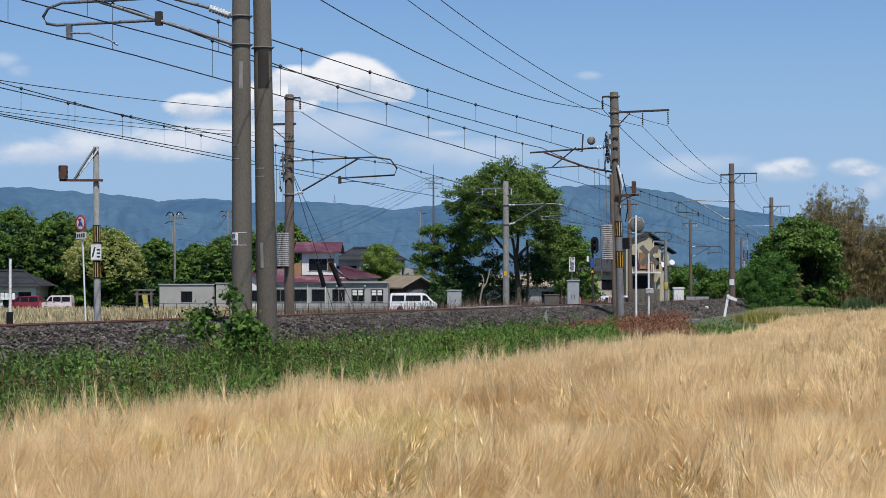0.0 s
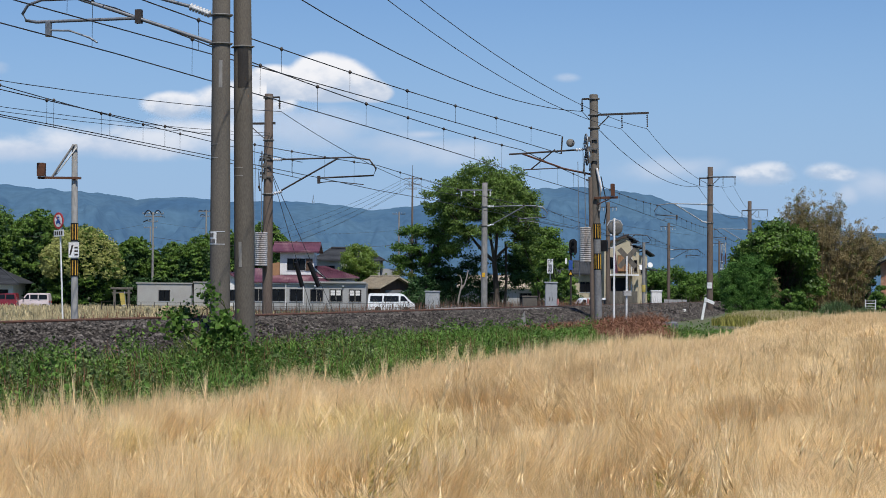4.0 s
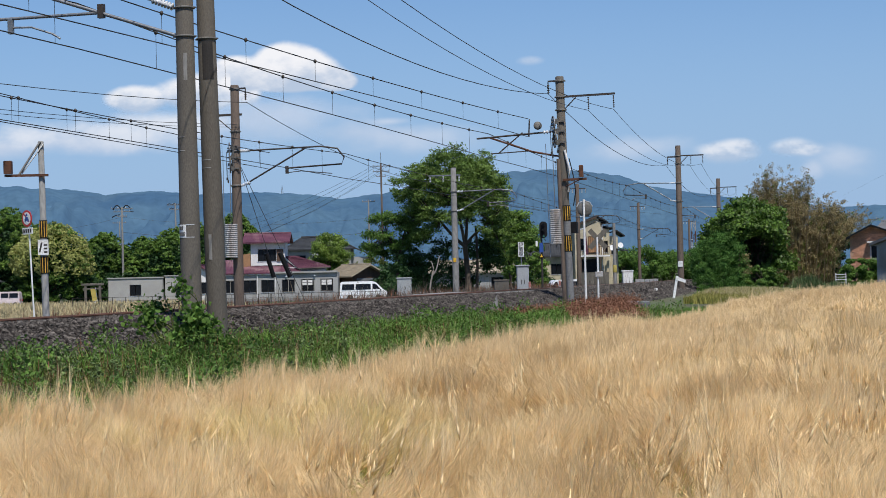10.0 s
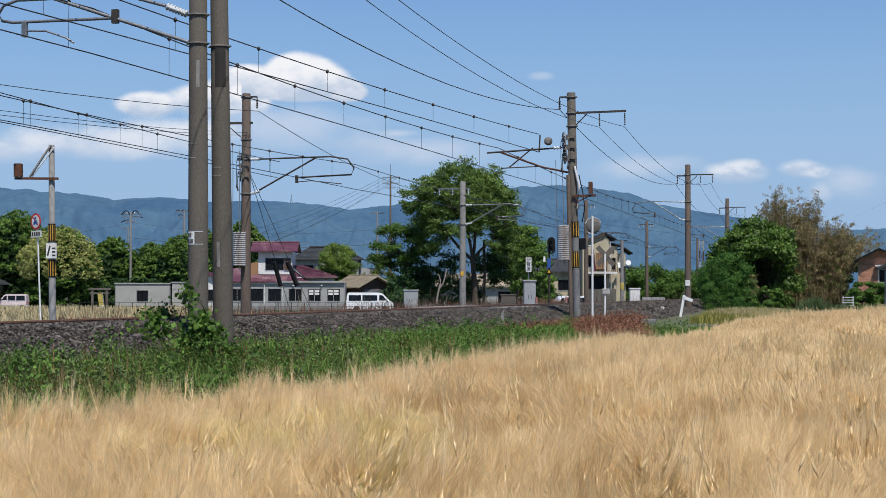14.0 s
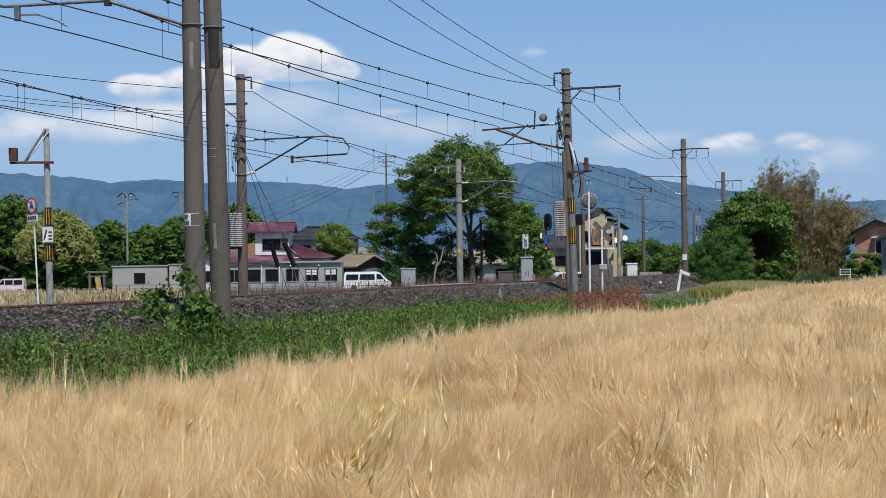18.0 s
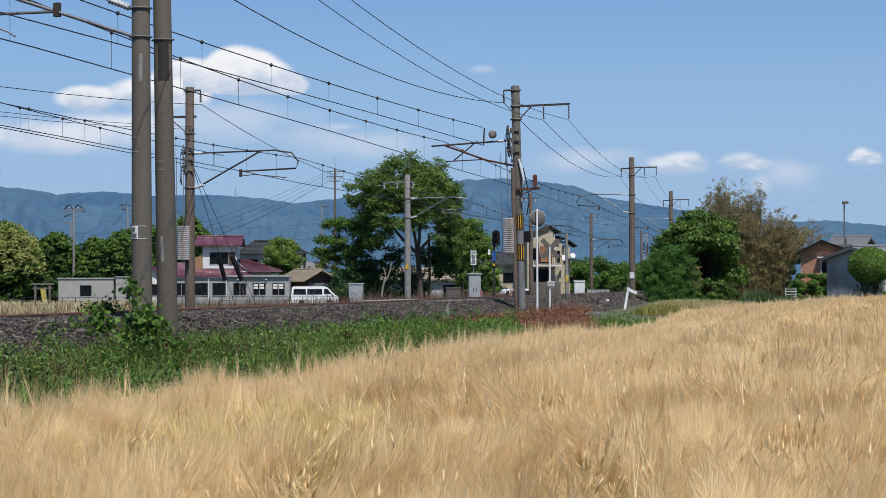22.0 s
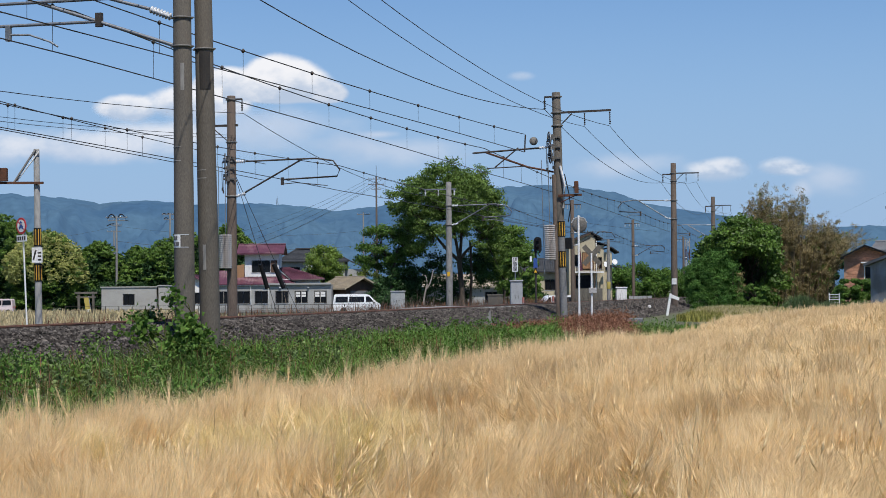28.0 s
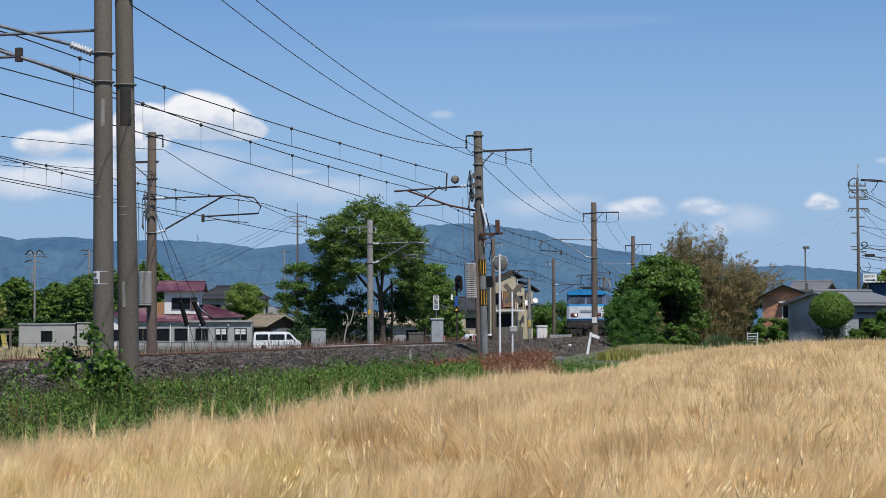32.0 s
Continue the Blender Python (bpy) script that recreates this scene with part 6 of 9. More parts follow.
def build_verge():
    rng = np.random.default_rng(9)
    p = np.concatenate([verge_points(4600, 9, 62, rng, 0.35), verge_points(2600, 36, 57, rng, 0.5, 1.0)])
    tone = np.array([noise.noise(Vector((q[0] * 0.5, q[1] * 0.25, 0))) for q in p[:, :2]])
    lush = p[(tone + rng.normal(size=len(p)) * 0.12 + (edge_x(p[:, 1]) - p[:, 0] < 2.2) * 0.3 + (p[:, 1] > 42) * 0.35 - 0.08) > 0]
    tall = np.repeat(rng.uniform(0.6, 1.35, len(lush)) * np.where(lush[:, 1] > 43, 0.66, 1.0), 26)
    v, f = blades(tuft(lush, rng, 26, 0.08), 0.14 * tall, 0.44 * tall, 0.011, rng, 1.4)
    tagged(new("verge_grass", quick("verge_grass", v, f, M_GRASS)), "lush green uncut grass between track and barley", "grass", kind="stuff")
    # low leafy weeds in uneven mounds with dark hollows between them
    q = verge_points(4200, 9, 57, rng, 0.0)
    q = q[(q[:, 1] < 36) | (rng.random(len(q)) < 0.45)]
    mound = np.repeat(rng.uniform(0.25, 1.5, len(q)) * np.where(q[:, 1] > 43, 0.6, 1.0) * (0.75 + 0.8 * np.array([noise.noise(Vector((a[0] * 0.8, a[1] * 0.4, 5))) for a in q])), 34)
    w = tuft(q, rng, 34, 0.11)
    w[:, 2] += np.abs(rng.normal(size=len(w))) * 0.22 * np.clip(mound, 0.15, 2)
    v, f = leaves(w[::2], 0.024, rng, 0.3, 2.4)
    tagged(new("verge_weeds", quick("verge_weeds", v, f, M_WEED)), "mixed olive green weeds on the bank", "weeds", kind="stuff")
    w[:, 2] = ground_z(w[:, 0], w[:, 1])
    m = np.clip(mound[1::2], 0.2, 1.6)
    v, f = blades(w[1::2], 0.12 * m, 0.42 * m, 0.005, rng, 1.2)
    tagged(new("verge_sedge", quick("verge_sedge", v, f, M_WEED)), "fine olive sedge among the weeds", "weeds", kind="stuff")
    # upright mugwort: leaves in whorls along each stem
    q = verge_points(2300, 14, 56, rng, 0.05, 1.2)
    q = q[(q[:, 1] < 36) | (rng.random(len(q)) < 0.4)]
    tallq = rng.uniform(0.25, 0.6, len(q)) * np.where(q[:, 1] > 43, 0.6, 1.0) * np.clip(0.75 + 1.1 * np.array([noise.noise(Vector((a[0] * 0.7, a[1] * 0.35, 9))) for a in q]), 0.25, 1.7)
    per = 30
    u = rng.random((len(q), per)) ** 0.7
    w = np.repeat(q[:, None], per, 1)
    ang = rng.uniform(0, 6.283, u.shape)
    rad = 0.13 * (1.15 - u) * rng.uniform(0.4, 1.0, u.shape)
    w = w + np.stack([rad * np.cos(ang), rad * np.sin(ang), u * tallq[:, None]], -1)
    v, f = leaves(w.reshape(-1, 3), 0.031, rng, 0.5, 2.1)
    tagged(new("mugwort", quick("mugwort", v, f, M_MUGWORT)), "upright mid green mugwort plants on the bank", "weeds", kind="stuff")
    # broad-leaved plants standing out here and there
    q = verge_points(260, 17, 55, rng, 0.1)
    w = tuft(q, rng, 60, 0.13)
    w[:, 2] += np.repeat(rng.uniform(0.15, 0.5, len(q)), 60) + rng.normal(size=len(w)) * 0.09
    v, f = leaves(w, 0.042, rng, 0.4, 1.6)
    tagged(new("broadleaf_weeds", quick("broadleaf_weeds", v, f, M_LEAF_W)), "broad-leaved bright green weeds", "weeds", kind="stuff")
    s = verge_points(4200, 11, 45, rng, 0.9)
    v, f = blades(s, 0.3, 0.62, 0.004, rng, 0.5)
    tagged(new("verge_stalks", quick("verge_stalks", v, f, M_WEED_R)), "thin reddish brown weed stalks", "weeds", kind="stuff")
    # red-brown weeds round the crossing
    n = 330000
    y = rng.uniform(40, 67, n)
    x = row_x(y) + rng.uniform(0.5, 7.0, n)
    keep = brown_zone(x, y) & (x < edge_x(y) + 0.3)
    c = np.stack([x[keep], y[keep], ground_z(x[keep], y[keep])], 1)
    n = len(c)
    low = np.clip((c[:, 0] - row_x(c[:, 1])) / 2.4, 0.6, 1.0)[:, None] * [0, 0, 1] + [1, 1, 0]
    v, f = leaves(c + np.abs(rng.normal(size=(n, 3))) * low * [0.08, 0.08, 0.19], 0.02, rng, 0.5, 6.0)
    tagged(new("crossing_weeds", quick("crossing_weeds", v, f, M_WEED_R)), "dead red-brown weeds heaped beside the crossing", "weeds", kind="stuff")
    # half-ripe strip of crop and grass before the thicket
    n = 52000
    x, y = rng.uniform(8.0, 26, n), rng.uniform(74, 96, n)
    keep = (x > row_x(y) + 3.4) & (x < 8.5 + (y - 74) * 0.25 + 4.0 + 0.8 * np.sin(y))
    c = np.stack([x, y, ground_z(x, y)], 1)[keep]
    tall = 0.34 + 0.15 * np.clip((c[:, 1] - 76) / 9, 0, 1) * (1 + 0.3 * np.sin(c[:, 0] * 1.3))
    v, f = blades(c, 0.7 * tall, tall, 0.016, rng, 0.5)
    tagged(new("margin_crop", quick("margin_crop", v, f, M_MARGIN)), "half-ripe yellow-green crop strip on the field margin", "crop", kind="stuff")
    m = c[:, 1] > 80
    top = c[m][::3]
    v, f = blades(top, tall[m][::3] * 0.95, tall[m][::3] * 1.06, 0.016, rng, 0.4)
    tagged(new("margin_ears", quick("margin_ears", v, f, M_DRY)), "pale ripe ears on the field margin", "crop", kind="stuff")
    n = 7000
    x, y = rng.uniform(9.0, 30, n), rng.uniform(88, 113, n)
    c = np.stack([x, y, ground_z(x, y)], 1)[x > row_x(y) + 2.5]
    v, f = blades(c, 0.2, 0.5, 0.016, rng, 0.6)
    tagged(new("field_margin_green", quick("field_margin_green", v, f, M_GRASS)), "green grass on the field margin", "grass", kind="stuff")
    # ripe grass and weeds on the far side of the tracks
    n = 36000
    y = rng.uniform(44, 100, n)
    e = -13.2 - 52 * rng.random(n) ** 1.3
    k = np.hypot(1, np.interp(y, _y, _slope))
    c = np.stack([row_x(y) + e / k, y - e * 0.26, 0 * y], 1)
    c[:, 2] = ground_z(c[:, 0], c[:, 1])
    v, f = blades(c[c[:, 0] < -9 - 0.02 * c[:, 1]], 0.32, 0.55, 0.022, rng, 0.5)
    tagged(new("ripe_grass", quick("ripe_grass", v, f, M_DRY)), "pale ripe crop on the far side of the tracks", "crop", kind="stuff")
    n = 15000
    y = rng.uniform(96, 203, n)
    x = rng.uniform(-72, -24, n)
    c = np.stack([x, y, ground_z(x, y)], 1)[x > -0.38 * y - 2]
    v, f = blades(c, 0.45, 0.75, 0.06, rng, 0.35)
    tagged(new("far_ripe_crop", quick("far_ripe_crop", v, f, M_DRY)), "pale ripe crop reaching to the road", "crop", kind="stuff")
    # wispy dead stalks between and beside the tracks near the crossing
    n = 3000
    y = rng.uniform(62, 120, n)
    e = rng.choice([-5.9, -0.9, -11.0], n) + rng.normal(size=n) * 0.45
    k = np.hypot(1, np.interp(y, _y, _slope))
    c = np.stack([row_x(y) + e / k, y - e * 0.26, 0 * y + 0.55], 1)
    tall = rng.uniform(0.35, 1.0, len(c)) * np.clip(0.7 + 0.9 * np.sin(c[:, 1] * 0.9) * np.sin(c[:, 1] * 0.37), 0.2, 1.3)
    v, f = blades(c, 0.5 * tall, 0.95 * tall, 0.007, rng, 0.7)
    tagged(new("track_stalks", quick("track_stalks", v, f, M_STALK)), "wispy grey-brown dead stalks between the tracks", "weeds", kind="stuff")
    n = 4800
    y = rng.uniform(52, 150, n)
    e = rng.uniform(-13.4, -12.0, n)
    k = np.hypot(1, np.interp(y, _y, _slope))
    c = np.stack([row_x(y) + e / k, y - e * 0.26, 0 * y + 0.2], 1)
    v, f = blades(c, 0.25, 0.8, 0.010, rng, 0.5)
    tagged(new("trackside_weeds", quick("trackside_weeds", v, f, M_WEED_R)), "thin brown weeds along the far edge of the ballast", "weeds", kind="stuff")


build_verge()


def vine_bush():
    """Kudzu-like vine with broad leaves at the foot of the pole pair."""
    rng = np.random.default_rng(21)
    t = thing("vine_bush", "broad-leaved green vine climbing the foot of the poles", "bush", pose(-3.98, 29.0, 0.12))
    centres = []
    for k in range(74):
        z = rng.beta(1.2, 1.4) * 1.05
        centres.append((0.08 + rng.normal() * (0.29 - 0.17 * z), rng.normal() * 0.22, z))
    centres += [(0.5 + rng.normal() * 0.16, 0, 0.34 + rng.normal() * 0.16) for k in range(12)]
    centres += [(-0.72 + rng.normal() * 0.15, 0.3, 0.82 + rng.normal() * 0.09) for k in range(10)]
    centres += [(-0.22, 0.3, 1.45), (-0.15, 0.3, 1.38), (-0.25, 0.28, 1.32), (-0.1, 0.25, 1.2)]
    stems = Mesh()
    for c in centres:
        limb_mesh(stems, (rng.normal() * 0.2, 0, 0), c, 0.012, 0.005, rng, 0.15)
    part("stem_tangle", stems, M_WEED, t, "thin green stems")
    c = np.repeat(np.array(centres), 15, 0) + rng.normal(size=(len(centres) * 15, 3)) * [0.085, 0.085, 0.075]
    v, f = leaves(c, 0.085, rng, 0.35, 1.25)
    part("leaves", quick("leaves", v, f, M_LEAF_W), None, t, "broad bright green leaves")


vine_bush()


def vine_sprout():
    """A round young bunch of vine leaves on the shoulder of the ballast."""
    rng = np.random.default_rng(23)
    t = thing("vine_sprout", "small round bunch of green vine leaves on the ballast", "bush", pose(-6.0, 38.0, 0.55))
    stems = Mesh()
    for k in range(8):
        limb_mesh(stems, (rng.normal() * 0.04, 0, 0), (rng.normal() * 0.15, rng.normal() * 0.1, 0.42 + rng.normal() * 0.1), 0.008, 0.004, rng, 0.1)
    part("stem_tangle", stems, M_WEED, t, "thin green stems")
    c = rng.normal(size=(560, 3)) * [0.17, 0.14, 0.10] + [0, 0, 0.46]
    v, f = leaves(c, 0.06, rng, 0.4, 1.3)
    tagged(part("vine_foliage", quick("vine_foliage", v, f, M_VINE), None, t, "broad green leaves"), kind="stuff")


vine_sprout()
# ---- buildings ----
def wall_panel(x0, x1, z0, z1, openings, thick=0.15):
    """A wall in the x-z plane, its outer face at y = 0, with rectangular openings (x0, x1, z0, z1) cut through it."""
    xs = sorted({x0, x1, *[v for o in openings for v in o[:2]]})
    zs = sorted({z0, z1, *[v for o in openings for v in o[2:]]})
    m = Mesh()

    def solid_at(i, k):
        if not (0 <= i < len(xs) - 1 and 0 <= k < len(zs) - 1):
            return False
        cx, cz = (xs[i] + xs[i + 1]) / 2, (zs[k] + zs[k + 1]) / 2
        return not any(a < cx < b and c < cz < d for a, b, c, d in openings)

    for i in range(len(xs) - 1):
        for k in range(len(zs) - 1):
            if not solid_at(i, k):
                continue
            a, b, c, d = xs[i], xs[i + 1], zs[k], zs[k + 1]
            for y, flip in ((0, False), (thick, True)):
                v = [(a, y, c), (b, y, c), (b, y, d), (a, y, d)]
                m.add(v[::-1] if flip else v, [(0, 1, 2, 3)])
            for di, dk, p, q in ((-1, 0, (a, d), (a, c)), (1, 0, (b, c), (b, d)), (0, -1, (a, c), (b, c)), (0, 1, (b, d), (a, d))):
                if not solid_at(i + di, k + dk):
                    m.add([(p[0], 0, p[1]), (p[0], thick, p[1]), (q[0], thick, q[1]), (q[0], 0, q[1])], [(0, 1, 2, 3)])
    return m


def window(parent, x0, x1, z0, z1, frame=None, panes=2, sill=True, y=0.0):
    """A sash window set back in its opening: frame and separate panes."""
    w = part("window", Mesh().box(x0, y + 0.05, z0, x1, y + 0.09, z0 + 0.05).box(x0, y + 0.05, z1 - 0.05, x1, y + 0.09, z1).box(x0, y + 0.05, z0 + 0.05, x0 + 0.05, y + 0.09, z1 - 0.05).box(x1 - 0.05, y + 0.05, z0 + 0.05, x1, y + 0.09, z1 - 0.05), frame or M_SILVER, parent)
    step = (x1 - x0 - 0.1) / panes
    for k in range(panes):
        a = x0 + 0.05 + k * step
        part("pane", Mesh().box(a + 0.025, y + 0.065 + 0.012 * (k % 2), z0 + 0.06, a + step - 0.025, y + 0.073 + 0.012 * (k % 2), z1 - 0.06), M_GLASS, w)
    if sill:
        part("sill", Mesh().box(x0 - 0.05, y - 0.04, z0 - 0.05, x1 + 0.05, y + 0.03, z0 - 0.003), M_SILVER, w)
    return w


def block(parent, x0, x1, y0, y1, z0, z1, material, front=(), left=(), right=(), name="wall"):
    """Four walls of a storey; openings in the front (-y), left and right walls."""
    t = 0.15
    part(name, wall_panel(x0, x1, z0, z1, front).moved(pose(0, y0, 0)), material, parent)
    part(name, wall_panel(x0, x1, z0, z1, ()).moved(pose(x0 + x1, y1, 0, 0, 0, 180)), material, parent)
    part(name, wall_panel(y0 + t, y1 - t, z0, z1, left).moved(pose(x0, y0 + y1, 0, 0, 0, -90)), material, parent)
    part(name, wall_panel(y0 + t, y1 - t, z0, z1, right).moved(pose(x1, 0, 0, 0, 0, 90)), material, parent)


def gable_roof(parent, x0, x1, y0, y1, z, rise, material, over=0.5, axis="x", thick=0.14, ribs=0, name="roof", fascia=None):
    """A pitched roof with overhanging eaves; axis names the ridge's direction. Ribs are raised seams or tile rows down the slope."""
    m = Mesh()
    if axis == "x":
        a0, a1, b0, b1 = x0 - over, x1 + over, y0 - over, y1 + over
    else:
        a0, a1, b0, b1 = y0 - over, y1 + over, x0 - over, x1 + over
    mid, drop = (b0 + b1) / 2, rise * over / ((b1 - b0) / 2 - over)
    prof = [(b0, z - drop), (mid, z + rise), (b1, z - drop), (b1, z - drop + thick), (mid, z + rise + thick), (b0, z - drop + thick)]

    def put(a, b, c):
        return (a, b, c) if axis == "x" else (b, a, c)

    v = [put(a, b, c) for a in (a0, a1) for b, c in prof]
    f = [(0, 1, 4, 5), (1, 2, 3, 4), (11, 10, 7, 6), (10, 9, 8, 7), (0, 6, 7, 1), (1, 7, 8, 2), (2, 8, 9, 3), (3, 9, 10, 4), (4, 10, 11, 5), (5, 11, 6, 0)]
    m.add(v, f)
    r = part(name, m, material, parent)
    if ribs:
        s = Mesh()
        for k in range(ribs):
            a = a0 + (a1 - a0) * (k + 0.5) / ribs
            for b, zz in ((b0, z - drop), (b1, z - drop)):
                q = [put(a - 0.03, b, zz + thick), put(a + 0.03, b, zz + thick), put(a + 0.03, mid, z + rise + thick), put(a - 0.03, mid, z + rise + thick)]
                s.add(q + [(x, y, c + 0.045) for x, y, c in q], [(4, 5, 6, 7), (0, 1, 5, 4), (1, 2, 6, 5), (2, 3, 7, 6), (3, 0, 4, 7)])
        tagged(part("roof_seams", s, material, r), kind="stuff")
    ridge = [put(a0, mid, z + rise + thick + 0.03), put(a1, mid, z + rise + thick + 0.03)]
    part("ridge_cap", Mesh().tube(ridge, 0.09, 8), fascia or material, r)
    return r


def gable_end(parent, x0, x1, y, z, rise, material, axis="x", thick=0.15):
    """The triangle of wall under a pitched roof."""
    m = Mesh().prism([(x0, z), (x1, z), ((x0 + x1) / 2, z + rise)], y, y + thick)
    if axis == "y":
        m.moved(pose(0, 0, 0, 0, 0, 90))
    part("gable", m, material, parent)


def turn_in_place(ob, x, y, angle):
    ob.matrix_basis = pose(x, y, 0, 0, 0, angle) @ pose(-x, -y, 0) @ ob.matrix_basis


def red_roof_house():
    h = thing("house", "two-storey house with maroon metal roofs and a grey ground floor", "house", pose(-0.28, 200, -0.75))
    wins = [(-23.6, -22.2), (-21.5, -20.1), (-19.6, -18.2), (-17.4, -16.0), (-15.35, -13.95), (-13.3, -11.95)]
    block(h, -23.9, -11.45, 0, 7.5, 0, 2.95, M_WALL_G, [(a, b, 0.98, 2.3) for a, b in wins])
    for a, b in wins:
        window(h, a, b, 0.98, 2.3, M_DARK)
    for x in (-20.0, -18.1):
        part("downpipe", Mesh().tube([(x, -0.06, 0), (x, -0.06, 3.0)], 0.05, 8), M_WALL_W, h)
    part("gutter", Mesh().tube([(-24, -0.08, 2.9), (-18.0, -0.08, 2.9)], 0.06, 8), M_WALL_W, h)
    # lower roof: slopes up towards the back on both sides of the upper storey
    m = Mesh().add([(-24.1, -0.25, 2.97), (-15.2, -0.25, 2.97), (-17.5, 4.2, 4.45), (-24.1, 4.2, 4.45), (-24.1, -0.25, 3.07), (-15.2, -0.25, 3.07), (-17.5, 4.2, 4.55), (-24.1, 4.2, 4.55)], [(3, 2, 1, 0), (4, 5, 6, 7), (0, 1, 5, 4), (1, 2, 6, 5), (2, 3, 7, 6), (3, 0, 4, 7)])
    roof = part("roof", m, M_ROOF_R, h)
    for k in range(25):
        x = -24.0 + 8.6 * k / 24
        u = min(1.0, (-15.2 - x) / 2.3)
        part("roof_seam", Mesh().tube([(x, -0.25, 3.09), (x, -0.25 + 4.45 * u, 3.09 + 1.48 * u)], 0.03, 4), M_ROOF_R, roof)
    # higher side roof that falls away beyond the upper storey, on a low wall
    a, b, c, d = Vector((-17.3, 3.6, 4.72)), Vector((-16.2, 3.6, 4.72)), Vector((-12.2, 0.7, 3.48)), Vector((-15.7, 0.2, 3.42))
    up = Vector((0, 0, 0.1))
    side = part("side_roof", Mesh().add([tuple(q) for q in (a, b, c, d, a + up, b + up, c + up, d + up)], [(3, 2, 1, 0), (4, 5, 6, 7), (0, 1, 5, 4), (1, 2, 6, 5), (2, 3, 7, 6), (3, 0, 4, 7)]), M_ROOF_R, h)
    for k in range(13):
        u = k / 12
        part("roof_seam", Mesh().tube([tuple(a.lerp(b, u) + up * 1.2), tuple(d.lerp(c, u) + up * 1.2)], 0.03, 4), M_ROOF_R, side)
    part("eave_board", Mesh().tube([tuple(d), tuple(c)], 0.07, 6), M_DARK, side, "dark eave board")
    part("low_wall", Mesh().prism([(-17.2, 2.95), (-12.7, 2.95), (-12.7, 3.45), (-17.2, 3.6)], 1.0, 1.15), M_WALL_W, h)
    part("flashing", Mesh().box(-20.9, 1.9, 3.62, -17.15, 1.99, 3.86), M_DARK, h, "dark flashing under the upper wall")
    # upper storey
    block(h, -20.85, -17.2, 2.0, 6.0, 3.1, 6.5, M_WALL_W, [(-20.1, -18.1, 4.3, 5.6)], left=())
    window(h, -20.1, -18.1, 4.3, 5.6, M_DARK, 3, y=2.0)
    part("shutter_box", Mesh().box(-18.05, 1.9, 4.3, -17.35, 1.995, 5.6), M_WOOD, h, "brown wooden shutter box")
    part("side_boarding", Mesh().add([(-20.9, 1.95, 3.2), (-22.0, 1.6, 3.2), (-22.0, 1.6, 5.0), (-20.9, 1.95, 5.2)], [(0, 1, 2, 3)]).add([(-20.9, 2.05, 3.2), (-22.0, 1.7, 3.2), (-22.0, 1.7, 5.0), (-20.9, 2.05, 5.2)], [(3, 2, 1, 0)]), M_ORANGE, h, "orange-brown boarded side")
    gable_roof(h, -21.1, -17.2, 2.0, 6.0, 6.45, 0.75, M_ROOF_R, 0.6, "x", ribs=14)
    # pale sheets paint the sky's brightness into the upper panes of two windows
    for a, b in (wins[4], wins[5]):
        for k in range(2):
            for j in range(2):
                part("frosted_pane", Mesh().box(a + 0.12 + k * 0.62, 0.035, 1.66 + j * 0.29, a + 0.58 + k * 0.62, 0.05, 1.90 + j * 0.29), M_WALL_W, h, "upper pane coloured pale as if lit by the sky")
    # left wing with its gable to the field
    block(h, -27.4, -24.4, -1.0, 6.0, 0, 2.9, M_WALL_W, [(-26.4, -25.2, 1.0, 2.2)])
    window(h, -26.4, -25.2, 1.0, 2.2, M_DARK, y=-1.0)
    gable_end(h, -27.4, -24.4, -1.0, 2.9, 0.9, M_WALL_W)
    gable_roof(h, -27.4, -24.4, -1.0, 6.0, 2.95, 0.9, M_ROOF_R, 0.4, "y", ribs=16)
    part("parapet", Mesh().box(-18.6, -0.27, 2.95, -11.45, -0.06, 3.14), M_WALL_G, h)
    for x in (-17.0, -14.0):
        part("wall_lamp", Mesh().lathe([(0.02, -0.08), (0.1, -0.04), (0.11, 0.03), (0.03, 0.1)], 10, (x + 0.1, -0.14, 2.62)), M_INSUL, h)
    part("step_wall", Mesh().box(-23, -1.6, 0, -11.5, -1.4, 0.35), M_CONC_L, h, "low concrete edge")


red_roof_house()


def simple_house(name, label, x0, x1, y0, y1, base, eave, rise, wall, roof, axis="x", over=0.5, wins=(), ribs=0, fr=None):
    h = thing(name, label, "house" if name == "house" else name.replace("_", " "), pose(0, 0, base))
    block(h, x0, x1, y0, y1, 0, eave, wall, [w for w in wins])
    for a, b, c, d in wins:
        window(h, a, b, c, d, fr or M_DARK, y=y0)
    if axis == "y":
        gable_end(h, x0, x1, y0, eave, rise, wall)
        gable_end(h, x0, x1, y1 - 0.15, eave, rise, wall)
    else:
        for x in (x0, x1 - 0.15):
            part("gable", Mesh().prism([(y0, eave), (y1, eave), ((y0 + y1) / 2, eave + rise)], 0, 0.15).moved(Matrix(((0, 1, 0, x), (1, 0, 0, 0), (0, 0, 1, 0), (0, 0, 0, 1)))), wall, h)
    gable_roof(h, x0, x1, y0, y1, eave, rise, roof, over, axis, ribs=ribs)
    return h


